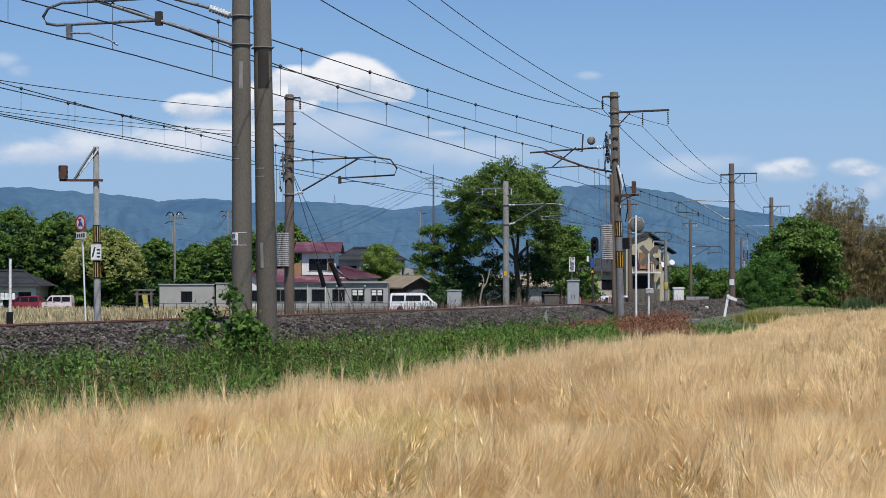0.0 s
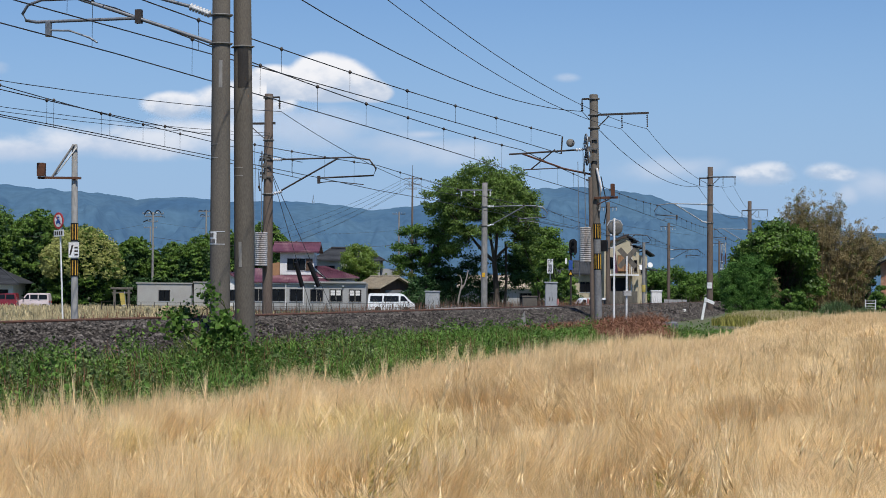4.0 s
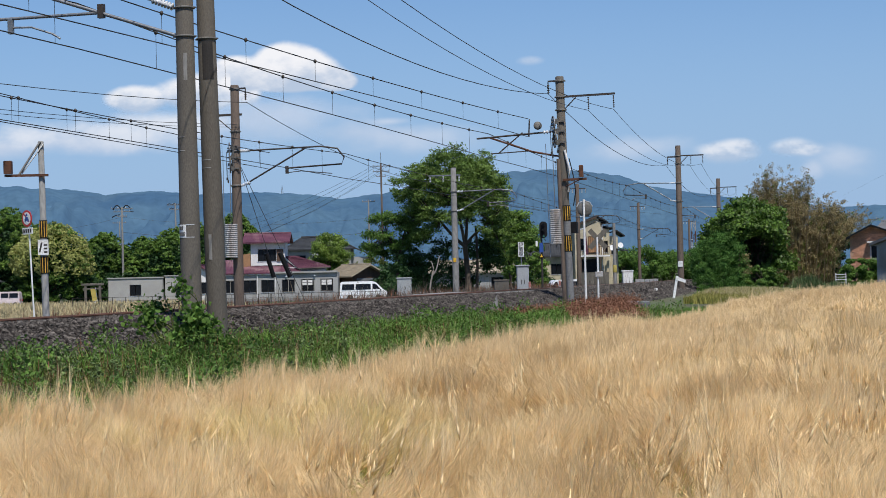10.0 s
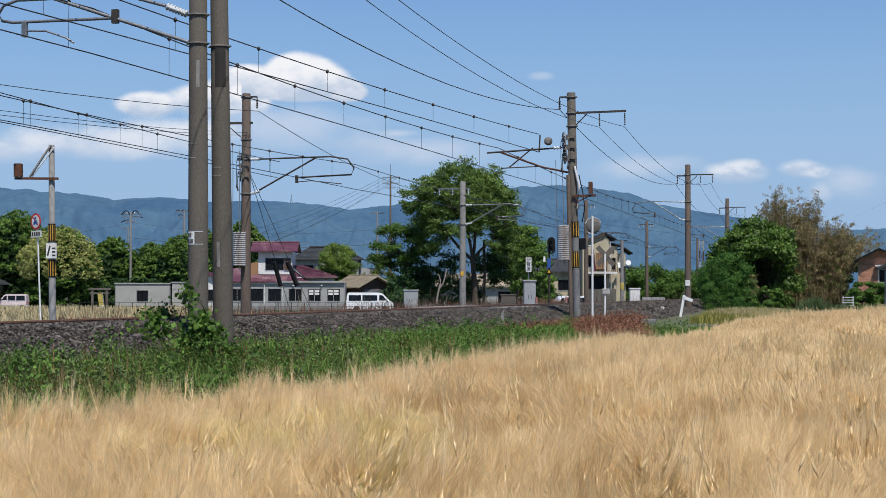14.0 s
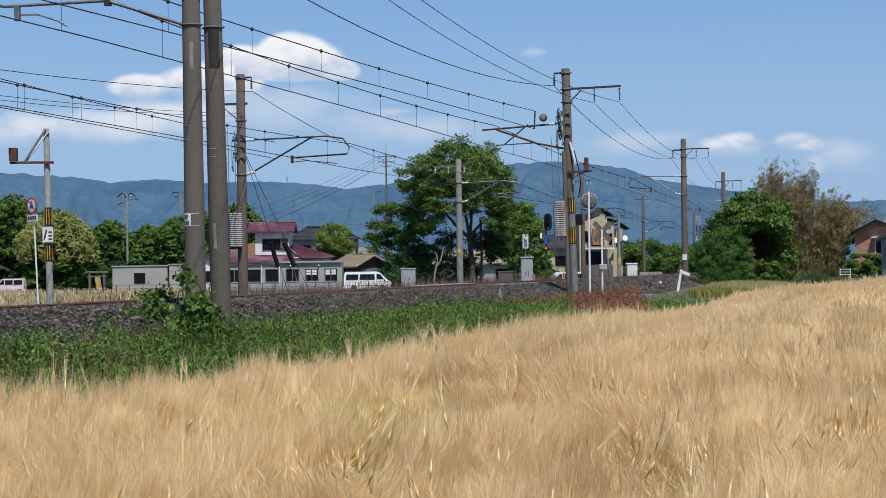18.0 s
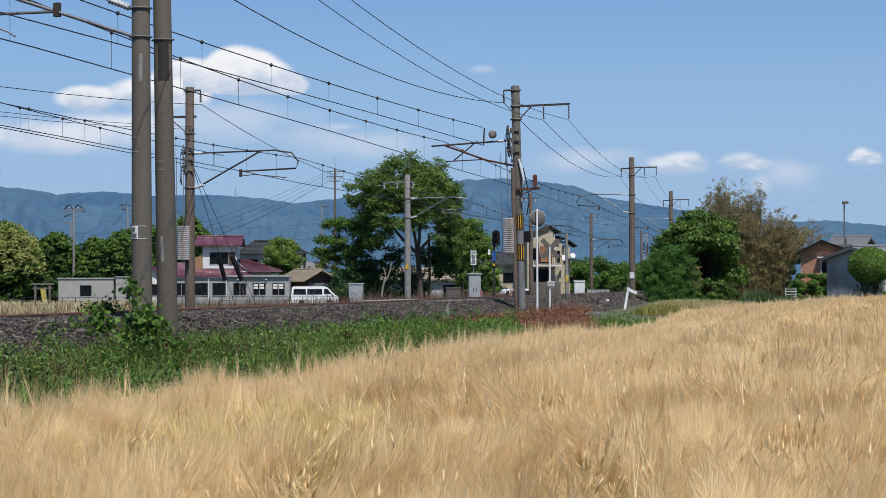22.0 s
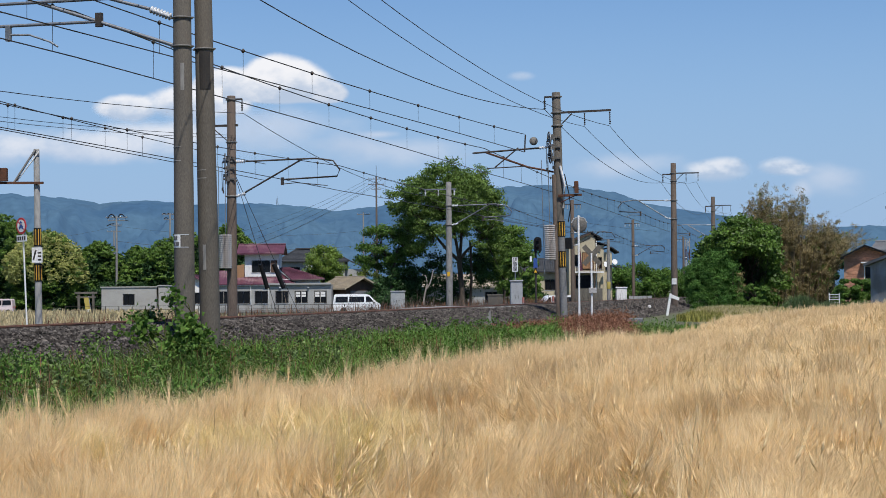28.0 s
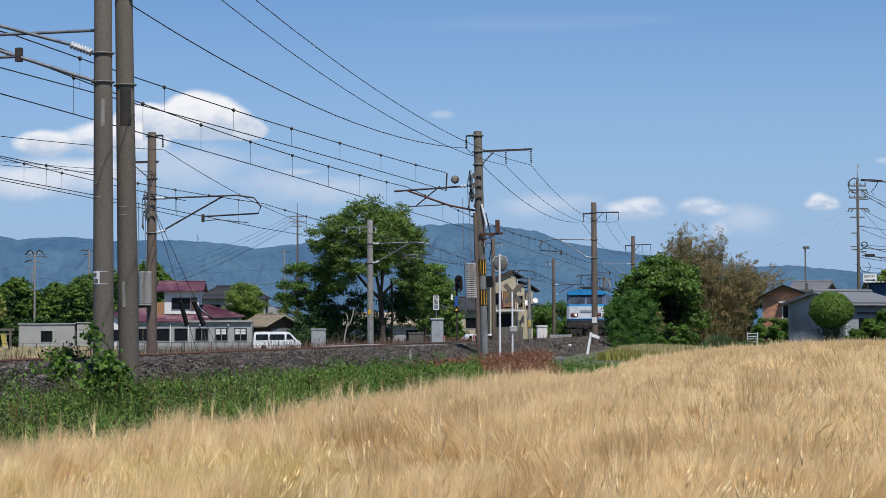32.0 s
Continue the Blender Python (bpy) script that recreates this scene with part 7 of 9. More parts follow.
def hip_roof(parent, x0, x1, y0, y1, z, rise, left, right, material, over=0.5, rows=9):
    """A tiled roof whose ends slope too; left and right give how far the ridge stops short of each end. Courses of tiles step up the front."""
    a0, a1, b0, b1, mid = x0 - over, x1 + over, y0 - over, y1 + over, (y0 + y1) / 2
    top = [(a0 + left, mid, z + rise), (a1 - right, mid, z + rise)]
    low = [(a0, b0, z), (a1, b0, z), (a1, b1, z), (a0, b1, z)]
    m = Mesh().add(low + top, [(0, 1, 5, 4), (1, 2, 5), (2, 3, 4, 5), (3, 0, 4), (3, 2, 1, 0)])
    m.box(a0, b0 - 0.03, z - 0.16, a1, b0 + 0.03, z - 0.002)
    r = part("roof", m, material, parent)
    for k in range(1, rows):
        u = k / rows
        y, zz = b0 + (mid - b0) * u, z + rise * u
        part("tile_course", Mesh().box(a0 + left * u, y - 0.05, zz - 0.03, a1 - right * u, y + 0.04, zz + 0.035), material, r)
    part("ridge_cap", Mesh().tube([(p[0], p[1], p[2] + 0.08) for p in top], 0.14, 8), material, r)
    for p, q in ((low[0], top[0]), (low[1], top[1])):
        part("hip_cap", Mesh().tube([p, q], 0.1, 6), material, r)
    return r


def eave_slab(parent, x0, z0, x1, z1, y0, y1, material, thick=0.14):
    """A sloping roof plane with a thick edge, falling from (x0, z0) to (x1, z1)."""
    m = Mesh().prism([(x0, z0), (x1, z1), (x1, z1 + thick), (x0, z0 + thick)], y0, y1)
    return part("roof", m, material, parent)


def cream_house(g):
    h = thing("house", "cream two-storey house with stepped dark roofs and a balcony", "house", pose(0, 0, g))
    o = -g
    block(h, 14.1, 17.05, 208, 215, 0, 7.0 + o, M_WALL_Y, [(15.55, 16.85, 3.6 + o, 5.55 + o), (14.35, 15.2, 4.0 + o, 5.3 + o)])
    window(h, 14.35, 15.2, 4.0 + o, 5.3 + o, M_DARK, y=208)
    part("gable", Mesh().prism([(14.1, 7.0 + o), (17.05, 7.0 + o), (16.5, 7.6 + o)], 208, 208.15), M_WALL_Y, h)
    eave_slab(h, 13.6, 6.55 + o, 16.55, 7.72 + o, 207.75, 215.4, M_ROOF_G)
    eave_slab(h, 16.55, 7.72 + o, 17.85, 6.98 + o, 207.75, 215.4, M_ROOF_G)
    part("barge_board", Mesh().prism([(13.6, 6.4 + o), (16.55, 7.57 + o), (16.55, 7.72 + o), (13.6, 6.55 + o)], 207.69, 207.75), M_WOOD, h)
    block(h, 17.05, 18.0, 208.6, 215, 0, 6.35 + o, M_WALL_Y, [(17.25, 17.8, 3.7 + o, 5.0 + o)])
    window(h, 17.25, 17.8, 3.7 + o, 5.0 + o, M_DARK, y=208.6)
    eave_slab(h, 17.05, 6.62 + o, 18.5, 6.3 + o, 208.3, 215.3, M_ROOF_G)
    block(h, 18.0, 18.95, 209.2, 214, 0, 5.55 + o, M_WALL_Y, [(18.2, 18.75, 3.5 + o, 4.6 + o)])
    window(h, 18.2, 18.75, 3.5 + o, 4.6 + o, M_DARK, y=209.2)
    eave_slab(h, 17.9, 5.8 + o, 18.86, 6.06 + o, 208.9, 214.5, M_ROOF_G)
    eave_slab(h, 18.86, 6.06 + o, 19.75, 5.45 + o, 208.9, 214.5, M_ROOF_G)
    part("porch_roof", Mesh().prism([(18.6, 4.0 + o), (20.0, 3.8 + o), (20.0, 3.92 + o), (18.6, 4.14 + o)], 208.2, 209.2), M_ROOF_G, h)
    # balcony with a boarded bay, a dark drawn blind and posts down to the yard
    part("boarded_bay", Mesh().box(15.6, 207.86, 3.75 + o, 16.8, 208.1, 5.5 + o), M_ORANGE, h, "tan boarded bay")
    for k in range(5):
        part("board_joint", Mesh().box(15.82 + k * 0.22, 207.83, 3.75 + o, 15.85 + k * 0.22, 207.857, 5.5 + o), M_WOOD, h)
    part("hanging_blind", Mesh().prism([(15.0, 5.9 + o), (15.15, 3.5 + o), (15.55, 3.5 + o), (15.3, 5.95 + o)], 207.3, 207.36), M_ROOF_R, h, "dark red hanging blind")
    part("balcony_floor", Mesh().box(14.6, 206.8, 3.25 + o, 17.85, 208, 3.42 + o), M_WALL_W, h)
    part("balcony_rail", Mesh().box(16.2, 206.8, 4.3 + o, 17.85, 206.86, 4.37 + o), M_RUST, h)
    for k in range(8):
        part("baluster", Mesh().box(16.22 + k * 0.23, 206.8, 3.42 + o, 16.26 + k * 0.23, 206.85, 4.3 + o), M_RUST, h)
    for x in (14.65, 16.75, 17.15, 17.75):
        part("balcony_post", Mesh().box(x, 206.82, 0, x + 0.09, 206.9, 3.25 + o if x < 17 else 5.2 + o), M_WOOD if x < 17 else M_WALL_Y, h)
    # wall is uncut here; a black sheet stands for the carport's shade
    part("carport_opening", Mesh().box(14.75, 207.9, 1.55 + o, 16.6, 207.99, 3.0 + o), M_BLACK, h, "black sheet standing for the shade of the carport")
    part("yard_fence", Mesh().box(14.2, 205.9, 0, 17.6, 206.1, 1.55 + o), M_GATE, h, "low weathered yard fence")
    part("downpipe", Mesh().tube([(17.12, 207.9, 0), (17.12, 207.9, 6.9 + o)], 0.06, 8), M_WALL_W, h)
    for x, z in ((18.12, 4.17), (19.08, 4.43)):
        part("dish", Mesh().lathe([(0.04, 0.0), (0.2, 0.05), (0.32, 0.14)], 14).moved(pose(x, 207.8, z + o, 75, 0, 20)), M_WHITE, h, "white satellite dish")
        part("dish_arm", Mesh().tube([(x, 207.85, z + o), (x - 0.1, 208.9, z + o - 0.2)], 0.025, 6), M_CLAMP, h)


def town():
    g = -0.8
    h = thing("house", "grey house with a hipped tiled roof behind the red roofed one", "house", pose(0, 0, g))
    wins = [(-18.6, -17.0, 4.2, 5.2), (-16.2, -14.8, 4.3, 5.1), (-13.5, -12.3, 4.2, 5.2)]
    block(h, -19.2, -11.6, 226, 233, 0, 5.95, M_WALL_G, wins)
    for a, b, c, d in wins:
        window(h, a, b, c, d, M_DARK, y=226)
    hip_roof(h, -19.2, -11.6, 226, 233, 5.95, 1.4, 1.9, 2.6, M_ROOF_G)
    part("white_gable", Mesh().prism([(-16.3, 5.2), (-15.2, 5.2), (-15.75, 5.75)], 225.7, 225.95), M_WALL_W, h, "small white porch gable")
    block(h, -11.5, -9.4, 227, 232, 0, 4.9, M_WALL_G)
    eave_slab(h, -12.0, 6.25, -9.0, 4.95, 226.6, 232.6, M_ROOF_G)
    s = simple_house("outbuilding", "low outbuilding with a tan tiled roof and dark wooden gable", -11.9, -8.1, 203, 207.2, g, 2.7, 0.95, M_WOOD, M_ROOF_T, ribs=30, over=0.6)
    part("shutter", Mesh().box(-8.09, 203.6, 1.2, -8.0, 206.6, 2.3), M_SHED_R, s, "grey roller shutter")
    turn_in_place(s, -10, 205.1, -48)
    c = thing("prefab_cabin", "pale grey prefabricated cabin with one dark window", "cabin", pose(0, 0, g))
    block(c, -36.9, -30.9, 204, 206.4, 0, 2.85, M_WALL_P, [(-34.55, -33.3, 0.95, 2.15)])
    window(c, -34.55, -33.3, 0.95, 2.15, M_DARK, y=204)
    part("roof", Mesh().box(-37.0, 203.9, 2.85, -30.8, 206.5, 2.97), M_WALL_P, c)
    for x in (-36.85, -30.95):
        part("panel_joint", Mesh().box(x - 0.02, 203.98, 0.05, x + 0.02, 204.0, 2.83), M_SHED_R, c)
    c = thing("prefab_cabin", "pale prefabricated cabin with a door", "cabin", pose(0, 0, g))
    block(c, -30.7, -27.6, 204, 206.4, 0, 3.0, M_WALL_P, [(-29.5, -28.7, 0.9, 2.0)])
    window(c, -29.5, -28.7, 0.9, 2.0, M_DARK, y=204)
    part("roof", Mesh().box(-30.8, 203.9, 3.0, -27.5, 206.5, 3.1), M_WALL_P, c)
    # long low house at the left
    h = thing("house", "single-storey white house with a hipped grey tiled roof", "house", pose(0, 0, g))
    wins = [(-58.9, -57.3, 0.2, 2.1), (-57.0, -55.6, 0.2, 2.1), (-61.0, -59.2, 0.2, 2.1), (-55.2, -53.7, 0.9, 2.1)]
    block(h, -68, -53.2, 215, 222, 0, 2.8, M_WALL_W, wins)
    for a, b, c, d in wins:
        window(h, a, b, c, d, M_DARK, y=215)
    hip_roof(h, -68, -53.2, 215, 222, 2.8, 1.7, 3.0, 3.1, M_ROOF_G, 0.9, 12)
    line = thing("laundry", "white laundry hung on a pole under the eaves", "laundry", pose(0, 214.2, g))
    part("drying_pole", Mesh().tube([(-57.6, 0, 2.0), (-55.4, 0, 2.0)], 0.02, 6), M_SILVER, line)
    for k in range(5):
        x = -57.4 + k * 0.42
        part("cloth", Mesh().add([(x, -0.03, 2.0), (x + 0.34, -0.03, 2.0), (x + 0.36, -0.07, 1.2), (x - 0.02, -0.05, 1.25), (x, 0.02, 2.0), (x + 0.34, 0.02, 2.0), (x + 0.36, 0.03, 1.2), (x - 0.02, 0.05, 1.25)], [(3, 2, 1, 0), (4, 5, 6, 7), (0, 1, 5, 4), (1, 2, 6, 5), (2, 3, 7, 6), (3, 0, 4, 7)]), M_WHITE, line)
    # small gate and yellow banner under the trees
    t = thing("wooden_gate", "small weathered grey wooden gate under the trees", "gate", pose(-39.5, 209, g))
    for x in (-0.8, 0.8):
        part("post", Mesh().box(x - 0.13, -0.12, 0, x + 0.13, 0.12, 2.2), M_GATE, t)
    part("beam", Mesh().box(-1.1, -0.1, 1.75, 1.1, 0.1, 1.92), M_GATE, t)
    part("top_beam", Mesh().box(-1.25, -0.16, 2.2, 1.25, 0.16, 2.42, 0.03), M_GATE, t)
    b = thing("banner_flag", "faded yellow banner leaning on a pole", "banner", pose(-38.95, 207.6, -0.8, 0, -8, 0))
    part("pole", Mesh().tube([(0.28, 0, 0), (0.28, 0, 1.95)], 0.025, 6), M_SILVER, b)
    part("cloth", Mesh().add([(-0.28, 0, 0.25), (0.26, 0, 0.2), (0.2, 0.05, 1.8), (-0.3, 0.05, 1.85), (-0.28, 0.03, 0.25), (0.26, 0.03, 0.2), (0.2, 0.08, 1.8), (-0.3, 0.08, 1.85)], [(0, 1, 2, 3), (7, 6, 5, 4), (0, 4, 5, 1), (1, 5, 6, 2), (2, 6, 7, 3), (3, 7, 4, 0)]), M_BANNER, b)
    part("white_hem", Mesh().box(-0.3, -0.02, 0.2, 0.27, -0.004, 0.5), M_WHITE, b, "white lower edge")
    # pale pole with a yellow sleeve, a white tank and a low grey wall by the crossing
    p = thing("sleeved_pole", "slim pale concrete pole with a yellow sleeve", "pole", pose(13.31, 150, -0.5))
    part("shaft", Mesh().tube([(0, 0, 0), (0, 0, 5.95)], [0.15, 0.12], 12), M_CONC_L, p)
    part("sleeve", Mesh().lathe([(0.16, 2.0), (0.165, 2.02), (0.16, 2.55), (0.15, 2.57)], 14), M_BANNER, p, "yellow plastic sleeve")
    k = thing("storage_tank", "white storage tank beside the house", "tank", pose(14.4, 151, -0.4))
    part("body", Mesh().box(-0.42, -0.4, 0.1, 0.42, 0.4, 1.95, 0.05), M_WALL_W, k)
    part("lid", Mesh().box(-0.46, -0.44, 1.95, 0.46, 0.44, 2.05, 0.02), M_WALL_W, k)
    part("plinth", Mesh().box(-0.5, -0.48, -0.2, 0.5, 0.48, 0.1), M_CONC_L, k)
    k = thing("concrete_bin", "low grey concrete bin beside the crossing", "bin", pose(3.12, 110, 0.1))
    part("body", Mesh().box(-0.43, -0.3, 0, 0.43, 0.3, 1.08, 0.03), M_CONC, k)
    part("rim", Mesh().box(-0.46, -0.33, 1.08, 0.46, 0.33, 1.15, 0.01), M_CONC, k)
    # cream houses behind the crossing
    cream_house(g)
    simple_house("house", "pale cream low house behind the signal", 8.6, 13.6, 212, 218, g, 4.4, 1.2, M_WALL_Y, M_ROOF_G, "x", 0.5, [(9.4, 10.8, 2.2, 3.4), (11.6, 12.9, 2.2, 3.4)], 22)
    simple_house("house", "low house with pale roof under the big tree", -1.5, 7.5, 192, 198, g, 2.7, 1.0, M_WALL_G, M_ROOF_T, "x", 0.5, [(1.0, 2.6, 0.9, 2.1), (4.4, 6.0, 0.9, 2.1)], 26)
    w = thing("white_fence_panel", "white sheet fence beside the cream house", "fence", pose(0, 0, g))
    for k in range(5):
        part("panel", Mesh().box(20.2 + k * 0.5, 203, 0, 20.66 + k * 0.5, 203.06, 1.5), M_WALL_G, w)
    # hedge fence by the road
    w = thing("roadside_fence", "low grey mesh fence along the road", "fence", pose(0, 170, g))
    for k in range(44):
        part("fence_post", Mesh().box(-34 + k * 1.2, -0.03, 0, -33.94 + k * 1.2, 0.03, 1.1), M_DARK, w)
    for z in (0.4, 0.75, 1.08):
        part("fence_rail", Mesh().box(-34, -0.015, z, 18, 0.015, z + 0.03), M_DARK, w)


town()


def right_side():
    g = 0.0
    h = thing("house", "brick house with dark gabled roof beside the field", "house", pose(0, 0, g))
    # gable wall of separate bricks towards the track, in courses on a mortar core
    core = Mesh().prism([(24.6, 0), (27.6, 0), (27.6, 3.3), (25.9, 4.0), (24.6, 3.35)], 115.02, 115.3)
    part("wall_core", core, M_MORTAR, h)
    brick = Mesh().box(-0.105, -0.03, -0.03, 0.105, 0.0, 0.03).data("brick", M_BRICK)
    n = 0
    for r in range(13):
        z = 1.15 + r * 0.215
        for k in range(14):
            x = 24.58 + k * 0.222 + (0.11 if r % 2 else 0)
            if x < 27.45 and n < 170 and 24.7 < x and not (25.75 < x < 26.55 and 1.9 < z < 2.9) and z < min(3.2 + (x - 24.6) * 0.5, 3.85 - (x - 25.9) * 0.41):
                for dz in (0.0, 0.075, 0.145):
                    part("brick", brick, None, h, at=pose(x, 115.02, z + dz))
                n += 1
    w = window(h, 25.8, 26.5, 1.95, 2.8, M_WALL_W, 1, y=114.9)
    part("window_hood", Mesh().box(25.6, 114.55, 2.95, 26.9, 115.0, 3.03), M_WALL_W, h, "pale window hood")
    part("side_wall", Mesh().box(24.65, 115.3, 0, 28.4, 121, 3.0), M_WALL_G, h)
    roof = Mesh().add([(24.35, 114.5, 3.2), (25.85, 114.5, 3.97), (28.6, 114.5, 2.95), (24.35, 121, 3.2), (25.85, 121, 3.97), (28.6, 121, 2.95), (24.35, 114.5, 3.3), (25.85, 114.5, 4.07), (28.6, 114.5, 3.05), (24.35, 121, 3.3), (25.85, 121, 4.07), (28.6, 121, 3.05)],
                      [(0, 1, 7, 6), (1, 2, 8, 7), (6, 7, 10, 9), (7, 8, 11, 10), (3, 0, 6, 9), (2, 5, 11, 8), (5, 4, 10, 11), (4, 3, 9, 10), (0, 3, 4, 1), (1, 4, 5, 2)])
    part("roof", roof, M_BLACK, h, "dark brown roof")
    turn_in_place(h, 24.45, 115, -12)
    h = simple_house("house", "upper storey with pale grey tiled roof", 28.2, 30.0, 122, 125.4, g, 3.85, 0.45, M_WOOD, M_SHED_R, "x", 0.4, [], 16)
    turn_in_place(h, 28.2, 122, -25)
    SHED_L = 3.7
    # grey metal shed: gable end and long side towards the field
    s = simple_house("metal_shed", "blue-grey corrugated metal shed with a pale low gabled roof", 0, SHED_L, 0, 3.9, 0, 2.62, 0.5, M_SHED, M_SHED_R, "x", 0.25, [(1.0, 1.9, 1.1, 1.9)], 0)
    s.matrix_basis = pose(23.7, 91.8, 0, 0, 0, 31)
    for k in range(18):
        y = 0.12 + k * 0.21
        part("wall_rib", Mesh().box(-0.005, y - 0.015, 0.1, 0.0, y + 0.015, 2.62 + (0.5 - abs(y - 1.95) / 1.95 * 0.5)), M_SHED, s)
    part("sliding_door", Mesh().box(2.3, -0.07, 0.05, 3.5, -0.01, 2.1), M_SHED_R, s, "pale grey sliding door")
    part("door_track", Mesh().box(0.9, -0.12, 2.12, 3.5, -0.01, 2.2), M_DARK, s)
    part("gutter", Mesh().tube([(-0.25, -0.31, 2.54), (SHED_L + 0.25, -0.31, 2.54)], 0.06, 8), M_SHED_R, s)
    part("downpipe", Mesh().tube([(0.08, -0.06, 0), (0.08, -0.06, 2.4)], 0.04, 8), M_WALL_W, s)
    # deep blue barn
    b = thing("barn", "deep blue metal clad barn with a corrugated roof edge", "barn", pose(35.3, 130, -0.15, 0, 0, -14))
    part("wall", Mesh().box(0, 0, 0, 2.1, 8, 4.6), M_BARN, b)
    part("pillar", Mesh().box(2.1, -0.3, 0, 2.75, 1, 4.7), M_CONC_L, b, "pale concrete pillar")
    part("wall", Mesh().box(2.75, 0.0, 0, 8.6, 8, 4.6), M_BARN, b)
    for k in range(13):
        part("wall_seam", Mesh().box(0.12 + k * 0.16, -0.015, 0.1, 0.16 + k * 0.16, 0, 4.58), M_BARN, b)
    part("roof", Mesh().add([(-0.3, -0.4, 4.65), (9, -0.4, 4.85), (9, 9, 4.6), (-0.3, 9, 4.4), (-0.3, -0.4, 4.72), (9, -0.4, 4.92), (9, 9, 4.7), (-0.3, 9, 4.5)], [(3, 2, 1, 0), (4, 5, 6, 7), (0, 1, 5, 4), (1, 2, 6, 5), (2, 3, 7, 6), (3, 0, 4, 7)]), M_SHED_R, b)
    for k in range(32):
        part("roof_rib", Mesh().box(-0.25 + k * 0.29, -0.46, 4.64 + k * 0.0063, -0.11 + k * 0.29, -0.41, 4.74 + k * 0.0063), M_WALL_W, b)
    simple_house("house", "white walled house with dark roof", 35.5, 42, 116, 122, 0, 3.2, 1.1, M_WALL_W, M_ROOF_G, "x", 0.5, [(37.2, 38.6, 1.0, 2.2)], 24)
    # white field gate
    t = thing("field_gate", "small white barred gate among the bushes", "gate", pose(21.4, 104, 0.42) @ Matrix.Diagonal((0.9, 1, 0.8, 1)))
    for x in (0, 0.62):
        part("post", Mesh().box(x, 0, -0.5, x + 0.04, 0.04, 0.95), M_WHITE, t)
    for k in range(4):
        part("bar", Mesh().box(0, -0.02, 0.3 + k * 0.18, 0.67, 0.0, 0.34 + k * 0.18), M_WHITE, t)


right_side()
# ---- utility poles and their wires ----
def utility_pole(x, y, z, h, label, arms=((0.3, 0.9), (1.1, 0.8)), material=None, r=0.16, turn=0):
    t = thing("utility_pole", label, "pole", pose(x, y, z, 0, 0, turn), "utility poles")
    part("shaft", shaft(h, r, r * 0.62, 12), material or M_CONC_L, t)
    for d, w in arms:
        part("crossarm", Mesh().box(-w, -0.05, h - d - 0.05, w, 0.05, h - d + 0.05), M_GALV, t)
        for s in (-0.92, -0.35, 0.35, 0.92):
            part("insulator", Mesh().lathe([(0.02, 0.05), (0.045, 0.07), (0.03, 0.12), (0.045, 0.15), (0.015, 0.2)], 8, (s * w, 0, h - d)), M_BOXG, t)
    return t


def wire_run(points, label, r=0.012, drop=0.4):
    for p, q in zip(points, points[1:]):
        solid("wire", Mesh().tube(sag(p, q, drop, 8), r, 5), M_WIRE, label, "wire", group="wires on poles")


